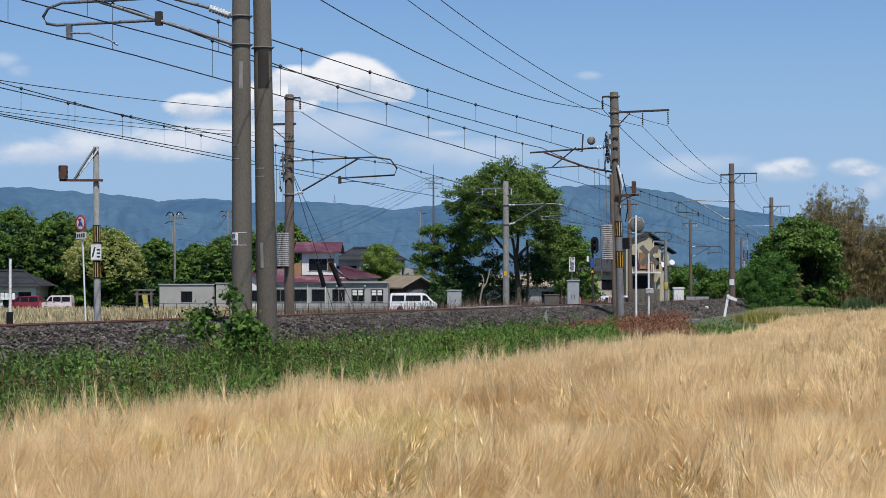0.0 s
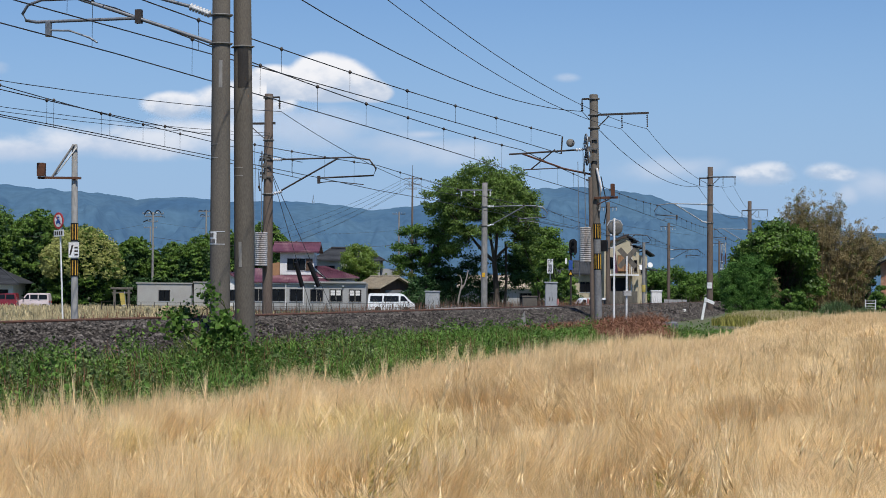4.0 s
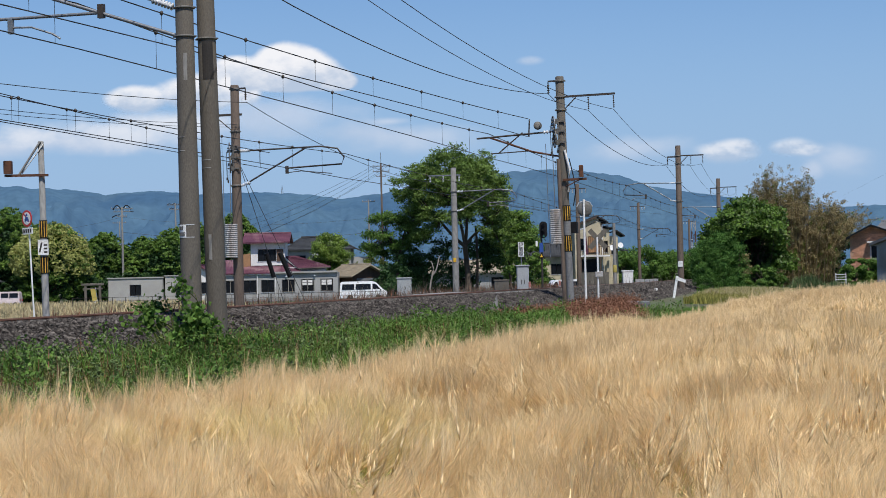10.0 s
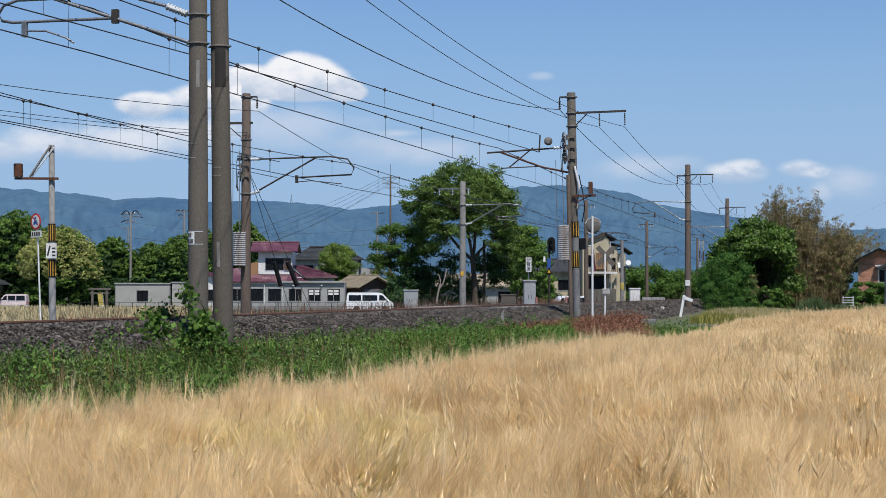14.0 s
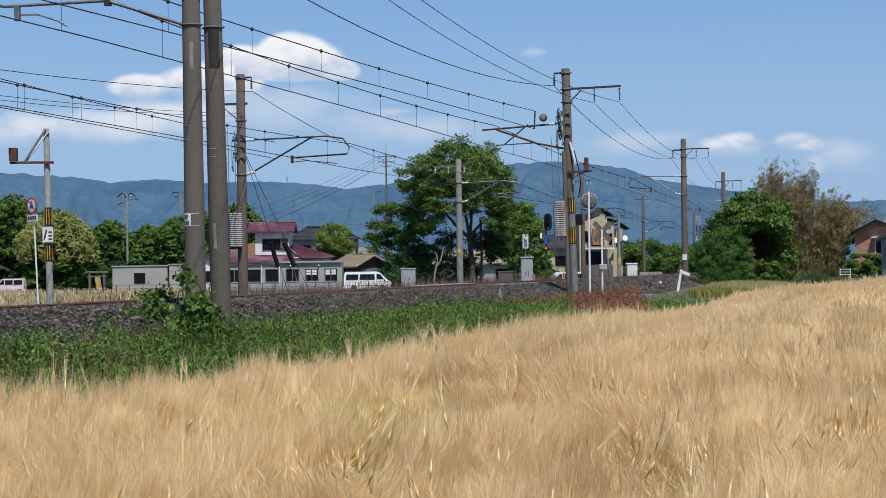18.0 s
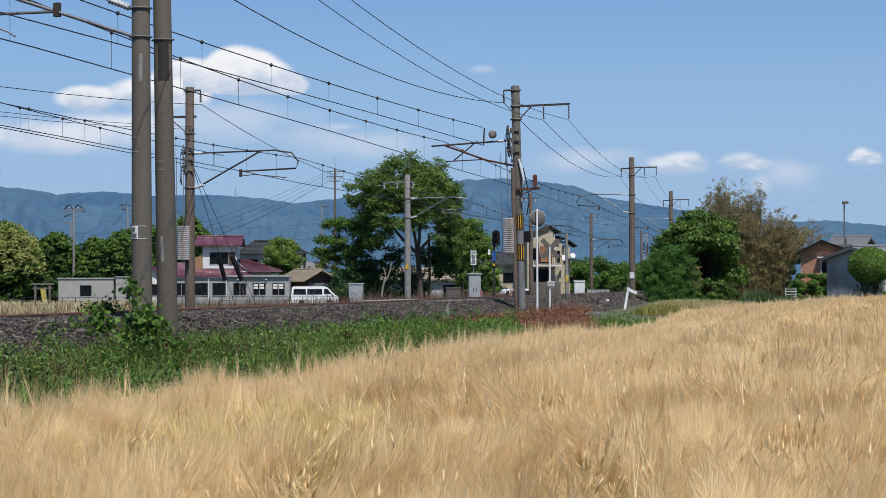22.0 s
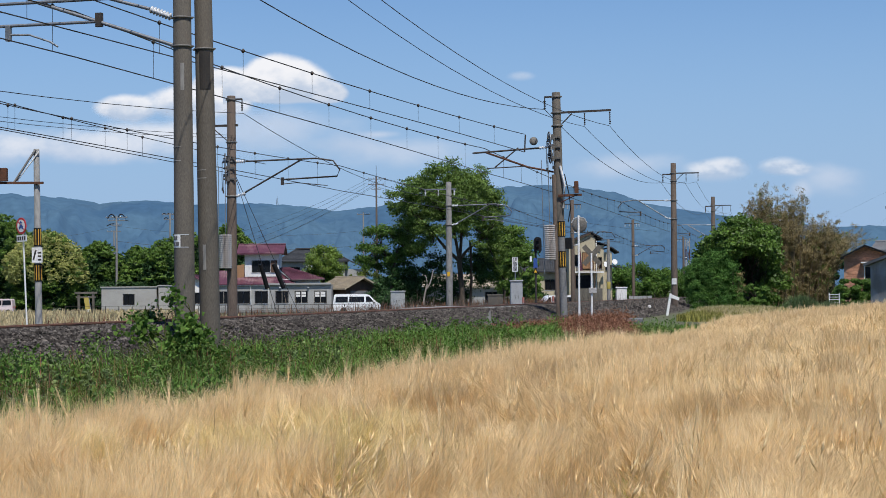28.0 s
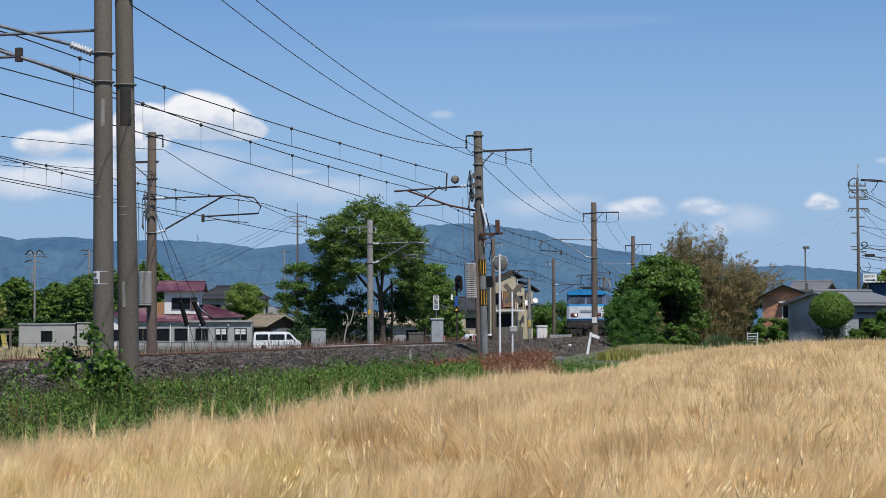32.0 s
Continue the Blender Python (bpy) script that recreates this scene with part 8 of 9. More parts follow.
def build_utility():
    g = -0.8
    p = utility_pole(-7.9, 230, g, 16.3, "tall concrete utility pole behind the big tree", ((0.35, 1.0), (1.0, 1.0), (1.6, 0.6)), material=M_BROWN)
    part("mast", Mesh().tube([(0, 0, 16.2), (0, 0, 17.6)], 0.03, 6), M_GALV, p)
    utility_pole(-9.6, 232, g, 12.0, "slim utility pole with a lamp head", ((0.3, 0.8),), r=0.13)
    p = utility_pole(-38.5, 223, g, 11.4, "pale concrete utility pole with curled jumper wires", ((0.2, 1.3), (0.55, 1.0), (1.1, 0.6)))
    for s in (-1, 1):
        part("jumper", Mesh().tube([(s * (0.12 + 0.95 * u), 0.04 * s, 11.1 + 0.5 * math.sin(math.pi * min(1.0, u * 1.08)) ** 0.7) for u in np.linspace(0, 1, 10)], 0.065, 6), M_BLACK, p, "black curled jumper")
        part("insulator", Mesh().lathe([(0.02, 0), (0.08, 0.03), (0.05, 0.1), (0.08, 0.14), (0.02, 0.2)], 10, (s * 0.45, 0, 11.22)), M_WHITE, p, "white porcelain insulator")
    part("jumper", Mesh().tube([(-0.25, 0.1, 10.5), (-0.7, 0.1, 10.45), (-1.2, 0.1, 10.2)], 0.06, 6), M_BLACK, p, "black curled jumper")
    part("jumper", Mesh().tube([(0.2, 0.1, 10.9), (0.8, 0.1, 10.9), (1.4, 0.1, 10.8)], 0.045, 6), M_BLACK, p, "black curled jumper")
    p = utility_pole(-34.6, 240, g, 12.4, "distant utility pole above the trees", ((0.2, 1.0), (0.8, 0.8)))
    for x, z in ((-0.75, 12.3), (-0.1, 12.32), (0.65, 12.3), (-0.5, 11.75), (0.9, 11.7)):
        part("jumper", Mesh().tube([(x - 0.28, 0, z - 0.06), (x, 0, z + 0.08), (x + 0.28, 0, z - 0.04)], 0.06, 6), M_BLACK, p, "black curled jumper")
    utility_pole(-43.5, 250, g, 10.6, "distant utility pole above the trees", ((0.2, 0.9),), r=0.13)
    wire_run([(-60, 222, 8.0), (-38.5, 223, 9.4), (-7.9, 230, 9.0), (14, 240, 7.0)], "thin black service wire above roofs", 0.012, 1.0)
    wire_run([(-38.5, 223, 7.6), (-7.9, 230, 7.2)], "thin black service wire above roofs", 0.02, 0.9)
    for k, (dx, z) in enumerate(((-0.9, 15.2), (-0.3, 15.2), (0.4, 15.2), (0.9, 15.2), (0, 14.4))):
        wire_run([(-7.9 + dx, 230, z), (-30 + 2 * dx, 236 + k, 7.5 - 0.5 * k)], "thin black power wire to the town", 0.016, 1.0)
    wire_run([(-7.0, 230, 15.1), (30, 262, 9.4)], "thin black power wire above roofs", 0.016, 0.8)
    wire_run([(-8.5, 230, 14.4), (26, 262, 8.4)], "thin black power wire above roofs", 0.016, 0.8)
    # right side: tall pole with many wires
    p = utility_pole(29.3, 110, 0, 10.15, "tall concrete utility pole with many wires and a sign", ((0.35, 0.5), (1.05, 0.5)), material=M_CONC, r=0.115)
    part("mast", Mesh().tube([(0, 0, 10.1), (0, 0, 11.0), (0.05, 0, 11.05), (0.05, 0, 10.85)], 0.035, 6), M_GALV, p)
    part("jumper", Mesh().tube([(0.1, 0, 10.2), (-0.25, 0, 10.25), (-0.45, 0, 10.12), (-0.56, 0, 9.9), (-0.5, 0, 9.62), (-0.3, 0, 9.42), (-0.1, 0, 9.36)], 0.04, 6), M_DARK, p)
    part("crossarm", Mesh().box(-0.45, -0.04, 7.9, 0.4, 0.04, 7.97), M_CLAMP, p)
    part("crossarm", Mesh().box(-0.4, -0.04, 6.0, 0.25, 0.04, 6.06), M_CLAMP, p)
    part("cable_ring", Mesh().tube([(0.34 + 0.17 * math.cos(a), -0.1, 6.3 + 0.17 * math.sin(a)) for a in np.linspace(0, 2 * math.pi, 17)], 0.03, 6), M_BLACK, p)
    part("cable_ring", Mesh().tube([(0.42 + 0.26 * math.cos(a), -0.1, 3.8 + 0.26 * math.sin(a)) for a in np.linspace(math.pi, 2.3 * math.pi, 14)], 0.025, 6), M_BLACK, p)
    part("splice_box", Mesh().box(0.4, -0.12, 5.58, 0.95, 0.02, 5.76, 0.03), M_BLACK, p, "black cable splice box")
    part("cable_ring", Mesh().tube([(0.38 + 0.3 * math.cos(a), -0.1, 5.0 + 0.3 * math.sin(a)) for a in np.linspace(math.pi, 2.3 * math.pi, 14)], 0.022, 6), M_BLACK, p)
    for z, x0, x1 in ((9.55, -0.5, 0.55), (8.45, -0.55, 0.62)):
        part("crossarm", Mesh().box(x0, -0.05, z - 0.04, x1, 0.05, z + 0.04), M_CLAMP, p)
        for x in (x0 + 0.05, x0 + 0.25, x1 - 0.25, x1 - 0.05):
            part("insulator", insulator_string((x, 0, z), (x + (0.16 if x > 0 else -0.1), 0, z - 0.22), 0.05, 3), M_CLAMP, p)
    for x, z in ((0.32, 9.0), (-0.2, 7.0), (0.2, 7.4), (-0.22, 6.2), (0.24, 5.9)):
        part("bracket", Mesh().box(min(0, x * 2), -0.04, z - 0.03, max(0, x * 2), 0.04, z + 0.03), M_CLAMP, p)
    for k in range(14):
        part("step_bolt", Mesh().tube([(-0.22 if k % 2 else 0.08, 0, 2.2 + k * 0.42), (-0.08 if k % 2 else 0.22, 0, 2.2 + k * 0.42)], 0.011, 5), M_CLAMP, p)
    part("dead_end_clamp", Mesh().tube([(0.2, -0.05, 10.16), (0.9, -0.05, 10.12), (1.5, -0.05, 10.1)], [0.05, 0.06, 0.03], 8), M_BLACK, p)
    part("jumper", Mesh().tube([(1.25, -0.05, 10.1), (1.05, -0.05, 9.7), (0.8, -0.05, 9.45), (0.95, -0.05, 9.25)], 0.025, 6), M_BLACK, p)
    # heights at the pole, at 3.2 m along and the thickness of each wire
    for z0, z1, r in ((10.12, 9.96, 0.042), (9.5, 7.88, 0.018), (9.42, 7.4, 0.018), (9.3, 7.75, 0.014), (8.45, 6.7, 0.014), (8.4, 4.85, 0.012), (7.4, 6.95, 0.016), (7.2, 6.0, 0.014), (6.3, 6.1, 0.014), (6.28, 5.4, 0.02), (6.1, 5.95, 0.02), (5.68, 5.4, 0.028), (5.85, 4.9, 0.018), (5.55, 5.1, 0.018), (5.0, 4.75, 0.014)):
        wire_run([(29.5, 110, z0), (35.9, 107.8, z0 + (z1 - z0) * 2.1)], "black overhead cable to the street", r, 0.08)
    for x0, z0, e in ((28.8, 8.4, (23.5, 137, 4.2)), (28.9, 8.3, (26.6, 122, 3.8))):
        wire_run([(x0, 110, z0), e], "thin grey stay wire behind the thicket", 0.0022, 0.05)
    s = thing("direction_sign", "white roadside sign with a black arrow", "sign", pose(29.86, 109.6, 4.08) @ Matrix.Diagonal((0.56, 1, 0.6, 1)))
    part("plate", Mesh().box(-0.72, 0, 0, 0.72, 0.04, 0.85), M_WHITE, s)
    m = Mesh().box(-0.5, -0.012, 0.16, 0.35, -0.004, 0.26)
    m.prism([(0.35, 0.08), (0.6, 0.21), (0.35, 0.34)], -0.012, -0.004)
    part("arrow", m, M_BLACK, s)
    for k in range(6):
        part("writing_bar", Mesh().box(-0.6 + k * 0.2, -0.012, 0.45 + 0.012 * k, -0.46 + k * 0.2, -0.004, 0.72), M_SHED, s)
    part("post", Mesh().tube([(-0.2, 0.08, -6.8), (-0.2, 0.08, 0.8)], 0.04, 8), M_GALV, s)
    l = thing("street_lamp", "slim grey street lamp with a square head", "lamp", pose(26.6, 112, 0))
    part("pole", Mesh().tube([(0, 0, 0), (0, 0, 6.2)], [0.06, 0.04], 10), M_CLAMP, l)
    part("head", Mesh().box(-0.1, -0.15, 6.15, 0.24, 0.12, 6.32, 0.03), M_CLAMP, l)
    part("speaker", Mesh().box(0.06, -0.06, 3.7, 0.16, 0.05, 4.1, 0.02), M_CLAMP, l)
    # red and white mast far along the track
    t = thing("lattice_mast", "grey and rust-brown lattice mast in the distance", "mast", pose(39.3, 300, g))
    for k in range(6):
        mt = M_RUST if k % 2 == 0 else M_WEIGHT
        m = Mesh()
        z0, z1 = k * 1.7, (k + 1) * 1.7
        for sx in (-0.3, 0.3):
            for sy in (-0.3, 0.3):
                m.tube([(sx, sy, z0), (sx, sy, z1)], 0.05, 5)
        m.tube([(-0.3, -0.3, z0), (0.3, -0.3, z1)], 0.035, 5)
        m.tube([(0.3, -0.3, z0), (-0.3, -0.3, z1)], 0.035, 5)
        part("mast_section", m, mt, t)


build_utility()


# ---- crossing equipment ----
def text_mesh(body, size, name, material, parent, at):
    """Lettering in the built-in font, a few millimetres thick, facing -y."""
    cu = bpy.data.curves.new(name, "FONT")
    cu.body, cu.size, cu.extrude = body, size, 0.003
    cu.align_x, cu.align_y = "CENTER", "CENTER"
    cu.materials.append(material)
    ob = new(name, cu)
    bpy.context.view_layer.update()
    me = bpy.data.meshes.new_from_object(ob.evaluated_get(bpy.context.evaluated_depsgraph_get()))
    bpy.data.objects.remove(ob)
    me.name = name
    return part(name, me, None, parent, at=at @ pose(0, 0, 0, 90, 0, 0))


SIGN_AT = (-14.98, 68.0, 0.1)


def crossing():
    # tall post with arm, striped guards and a notice on the far side
    p = thing("warning_post", "concrete post with striped guards, notice and a rusty arm", "post", pose(-11.6, 54.2, 0.2, 0, -0.6, 0))
    b = 0.2
    part("shaft", shaft(5.7 - b, 0.105, 0.085, 14), M_CONC_P, p)
    striped_guard(p, 2.90 - b, 3.42 - b, 0.105)
    striped_guard(p, 1.88 - b, 2.38 - b, 0.108)
    part("notice", Mesh().box(-0.14, -0.16, 2.42 - b, 0.16, -0.13, 2.86 - b), M_WHITE, p, "white notice with a dark stroke")
    part("notice_mark", Mesh().add([(-0.12, -0.165, 2.50 - b), (-0.07, -0.165, 2.50 - b), (0.0, -0.165, 2.78 - b), (-0.05, -0.165, 2.78 - b)], [(0, 1, 2, 3)]).add([(-0.12, -0.161, 2.50 - b), (-0.07, -0.161, 2.50 - b), (0.0, -0.161, 2.78 - b), (-0.05, -0.161, 2.78 - b)], [(3, 2, 1, 0)]), M_DARK, p)
    for k in range(3):
        part("writing_bar", Mesh().box(0.03, -0.166, 2.48 + k * 0.1 - b, 0.13, -0.161, 2.53 + k * 0.1 - b), M_DARK, p)
    part("arm", Mesh().box(-1.12, -0.16, 4.68 - b, 0.14, -0.1, 4.75 - b).moved(pose(0, 0, 0, 0, 1.0, 0)), M_RUST, p, "rusty steel arm")
    part("arm_brace", Mesh().tube([(-0.62, -0.13, 4.75 - b), (-0.22, -0.13, 5.35 - b), (0.0, -0.1, 5.68 - b)], 0.035, 6), M_CONC_L, p)
    part("arm_brace", Mesh().tube([(-0.55, -0.1, 4.78 - b), (0.1, -0.1, 5.62 - b)], 0.02, 6), M_WHITE, p)
    part("horn_box", Mesh().box(-1.05, -0.24, 4.78 - b, -0.82, -0.02, 5.16 - b, 0.02), M_RUST, p, "rust-brown loudspeaker box")
    # round traffic sign
    s = thing("traffic_sign", "round no-entry traffic sign on a leaning white post", "sign", pose(*SIGN_AT, 0, -2.2, 0))
    part("post", Mesh().tube([(0, 0, 0), (0, 0, 4.0)], 0.032, 8), M_WHITE, s)
    TURN = pose(0, 0, 0, 0, 0, -42)
    disc = lambda r, d: Mesh().lathe([(r, 0), (r, d)], 28)
    face = part("disc", disc(0.3, 0.02).moved(TURN @ pose(0, -0.05, 3.88, 90, 0, 0)), M_RED, s, "red rimmed round plate")
    part("white_face", disc(0.225, 0.006).moved(TURN @ pose(0, -0.0705, 3.88, 90, 0, 0)), M_WHITE, face)
    m = Mesh().box(-0.12, -0.084, 3.80, 0.12, -0.078, 3.87).box(-0.075, -0.084, 3.87, 0.075, -0.078, 3.93).box(-0.12, -0.084, 3.76, -0.05, -0.078, 3.80).box(0.05, -0.084, 3.76, 0.12, -0.078, 3.80)
    m.box(-0.06, -0.084, 3.97, 0.06, -0.078, 4.02).box(-0.025, -0.084, 4.02, 0.025, -0.078, 4.06)
    part("vehicle_mark", m.moved(TURN), M_BLUE, face)
    part("stroke", Mesh().prism([(-0.17, 4.02), (0.13, 3.72), (0.17, 3.76), (-0.13, 4.06)], -0.077, -0.0768).moved(TURN), M_RED, face)
    pl = part("sub_plate", Mesh().box(-0.3, -0.07, 3.31, 0.3, -0.05, 3.55).moved(TURN), M_WHITE, s, "small white plate with worn writing")
    for k in range(4):
        part("writing_bar", Mesh().box(-0.25 + k * 0.13, -0.075, 3.36, -0.16 + k * 0.13, -0.071, 3.50).moved(TURN), M_DARK, pl)
    # thin white posts beside the track
    for x, y, h, dark in ((-11.75, 45.0, 2.3, True), ):
        q = thing("marker_post", "thin white marker post with a dark foot", "post", pose(x, y, 0.3))
        part("pole", Mesh().tube([(0, 0, 0.6), (0, 0, h - 0.3)], 0.035, 8), M_WHITE, q)
        part("foot", Mesh().box(-0.08, -0.06, 0, 0.06, 0.06, 0.72, 0.01), M_BLACK, q)
    # mirror and crossbuck, seen from behind
    q = thing("convex_mirror", "round traffic mirror seen from behind on a white post", "mirror", pose(4.6, 63, 0.25))
    part("post", Mesh().tube([(0, 0, 0), (0, 0, 3.75)], 0.036, 10), M_WHITE, q)
    part("mirror_back", Mesh().lathe([(0.05, 0.05), (0.16, 0.04), (0.235, 0.02), (0.25, 0.0), (0.235, -0.02)], 24).moved(pose(0.04, 0.1, 3.42, 90, 0, 0)), M_CLAMP, q, "grey domed mirror back")
    part("hood", Mesh().tube([(-0.23, 0.1, 3.5), (-0.14, 0.1, 3.65), (0.04, 0.1, 3.7), (0.2, 0.1, 3.65), (0.29, 0.1, 3.5)], 0.025, 6), M_BOXG, q)
    q = thing("crossing_warning_sign", "crossbuck seen from behind on a white post", "crossing sign", pose(5.1, 64, 0.25))
    part("post", Mesh().tube([(0, 0, 0), (0, 0, 2.5)], 0.033, 10), M_WHITE, q)
    for a in (48, -48):
        part("crossbuck_arm", Mesh().box(-0.42, 0, -0.085, 0.42, 0.02, 0.085).moved(pose(0.03, 0.05 + (0.025 if a > 0 else 0), 2.43, 0, a, 0)), M_GATE, q, "grey back of a crossbuck board")
    part("control_box", Mesh().box(-0.1, -0.08, 1.15, 0.16, 0.06, 1.32, 0.015), M_WEIGHT, q)
    # signal with number and marker
    q = thing("track_signal", "black railway signal head on a dark mast", "signal", pose(4.86, 95, 0.2))
    part("mast", Mesh().tube([(-0.1, 0, 0), (-0.1, 0, 3.3)], 0.05, 8), M_DARK, q)
    hd = part("signal_head", Mesh().prism([(0.2 * math.cos(a), 3.555 + 0.2 * math.sin(a) + (0.22 if math.sin(a) > 0 else -0.22)) for a in np.linspace(0, 2 * math.pi, 25)[:-1]], -0.06, 0.02), M_BLACK, q)
    for z in (3.2, 3.5, 3.8):
        part("hood", Mesh().tube([(0, -0.06, z + 0.03), (0, -0.26, z + 0.02)], 0.085, 10), M_BLACK, hd)
        part("lens", Mesh().lathe([(0.05, 0), (0.05, 0.02)], 10).moved(pose(0.0, -0.27, z + 0.02, 90, 0, 0)), M_GREENLAMP if z == 3.2 else M_GLASS, hd)
    part("blue_plate", Mesh().box(-0.22, -0.12, 2.42, -0.02, -0.06, 2.9, 0.01), M_BLUE, q, "blue plate")
    part("marker_plate", Mesh().box(-0.4, -0.05, 2.72, -0.3, -0.03, 3.0), M_WHITE, q, "small white plate")
    part("triangle_back", Mesh().prism([(-0.27, 2.14), (0.03, 2.14), (-0.12, 2.4)], -0.09, -0.065), M_BLACK, q, "black triangular plate")
    part("yellow_triangle", Mesh().prism([(-0.2, 2.17), (-0.04, 2.17), (-0.12, 2.33)], -0.105, -0.095), M_YELLOW, q, "yellow triangle plate")
    # station name board and cabinets
    q = thing("station_name_board", "white board with black vertical lettering on a post", "sign", pose(3.6, 92, 0.2))
    part("post", Mesh().tube([(0, 0.03, 0), (0, 0.03, 2.3)], 0.025, 8), M_GALV, q)
    bd = part("board", Mesh().box(-0.14, 0, 2.2, 0.14, 0.03, 2.9), M_WHITE, q)
    for k, ch in enumerate("伊賀屋"):
        text_mesh(ch, 0.23, "letter", M_BLACK, bd, pose(0, -0.004, 2.775 - k * 0.22))
    for x, y, w, h, label in ((3.49, 88, 0.28, 1.66, "pale grey steel relay cabinet beside the crossing"), (-2.45, 105, 0.4, 1.2, "pale grey steel trackside cabinet")):
        q = thing("relay_cabinet", label, "cabinet", pose(x, y, 0.25))
        part("body", Mesh().box(-w, -0.25, 0.1, w, 0.25, h, 0.02), M_BOXG, q)
        part("roof", Mesh().box(-w - 0.04, -0.3, h, w + 0.04, 0.3, h + 0.06, 0.015), M_BOXG, q)
        part("plinth", Mesh().box(-w - 0.03, -0.28, -0.2, w + 0.03, 0.28, 0.1), M_CONC_L, q)
        for sx in (-1, 1):
            d = part("door", Mesh().box(min(0.01 * sx, sx * (w - 0.03)), -0.268, 0.14, max(0.01 * sx, sx * (w - 0.03)), -0.251, h - 0.05), M_BOXG, q)
            part("handle", Mesh().box(sx * 0.07 - 0.012, -0.29, h * 0.5, sx * 0.07 + 0.012, -0.269, h * 0.62), M_DARK, d)
    # red and white delineator posts
    for x, y in ((3.46, 80), (5.09, 86)):
        q = thing("delineator_post", "red and white banded road post", "post", pose(x, y, 0.25))
        for k in range(4):
            part("band", Mesh().tube([(0, 0, k * 0.24), (0, 0, k * 0.24 + 0.24)], 0.05, 10), M_PINK if k % 2 else M_CONC_P, q)
    # small leaning white marker and triangular stake
    q = thing("gradient_post", "leaning white marker post with a side board", "post", pose(10.5, 88, 0.1, 0, 10, 0))
    part("post", Mesh().box(-0.055, -0.05, 0, 0.055, 0.05, 1.2), M_WHITE, q)
    part("board", Mesh().prism([(-0.05, 1.02), (0.42, 0.94), (0.42, 1.08), (-0.05, 1.18)], -0.08, -0.052), M_WHITE, q)
    q = thing("curve_stake", "small white triangular stake in the ballast", "stake", pose(1.33, 55.0, 0.44, 0, 0, 10))
    part("plate", Mesh().prism([(-0.17, 0), (0.14, 0.02), (0.09, 0.5)], 0, 0.06), M_CONC_L, q)
    q = thing("short_post", "short white concrete post beside the track", "post", pose(10.7, 97, 0.2))
    part("post", Mesh().box(-0.08, -0.08, 0, 0.08, 0.08, 0.45, 0.02), M_WHITE, q)
    q = thing("short_post", "short dark post beside the track", "post", pose(9.2, 90, 0.2))
    part("post", Mesh().box(-0.06, -0.06, 0, 0.06, 0.06, 0.55, 0.02), M_DARK, q)
    # concrete blocks at the ditch
    for x, y, w in ((4.75, 61.5, 0.5), (6.1, 61.2, 0.42)):
        q = thing("concrete_block", "weathered dark concrete block in the weeds", "block", pose(x, y, 0.15))
        part("body", Mesh().box(-w, -0.3, 0, w, 0.3, 0.42, 0.03), M_SHED_R, q)
    # crossing deck between and beside the rails
    d = thing("crossing_deck", "worn grey concrete level crossing panels between the rails", "crossing", kind="structure")
    for k in range(6):
        y = 62.6 + k * 1.05
        for e in (NEAR - 1.1, NEAR, NEAR + 1.15):
            part("deck_panel", Mesh().box(-0.44, -0.5, -0.12, 0.44, 0.5, 0.0, 0.015), M_CONC_L, d, at=pose(*along(y, e, RAIL_TOP - 0.01), 0, 0, heading(y)))


crossing()
# ---- vehicles ----
def wheel(parent, x, y, r=0.3, w=0.2):
    t = part("wheel", Mesh().lathe([(r * 0.62, -w / 2), (r * 0.95, -w / 2), (r, -w * 0.35), (r, w * 0.35), (r * 0.95, w / 2), (r * 0.62, w / 2)], 20).moved(pose(x, y, r, 90, 0, 0)), M_TYRE, parent)
    part("rim", Mesh().lathe([(r * 0.2, -w * 0.3), (r * 0.6, -w * 0.42), (r * 0.62, w * 0.42), (r * 0.2, w * 0.3)], 16).moved(pose(x, y, r, 90, 0, 0)), M_SILVER, t)


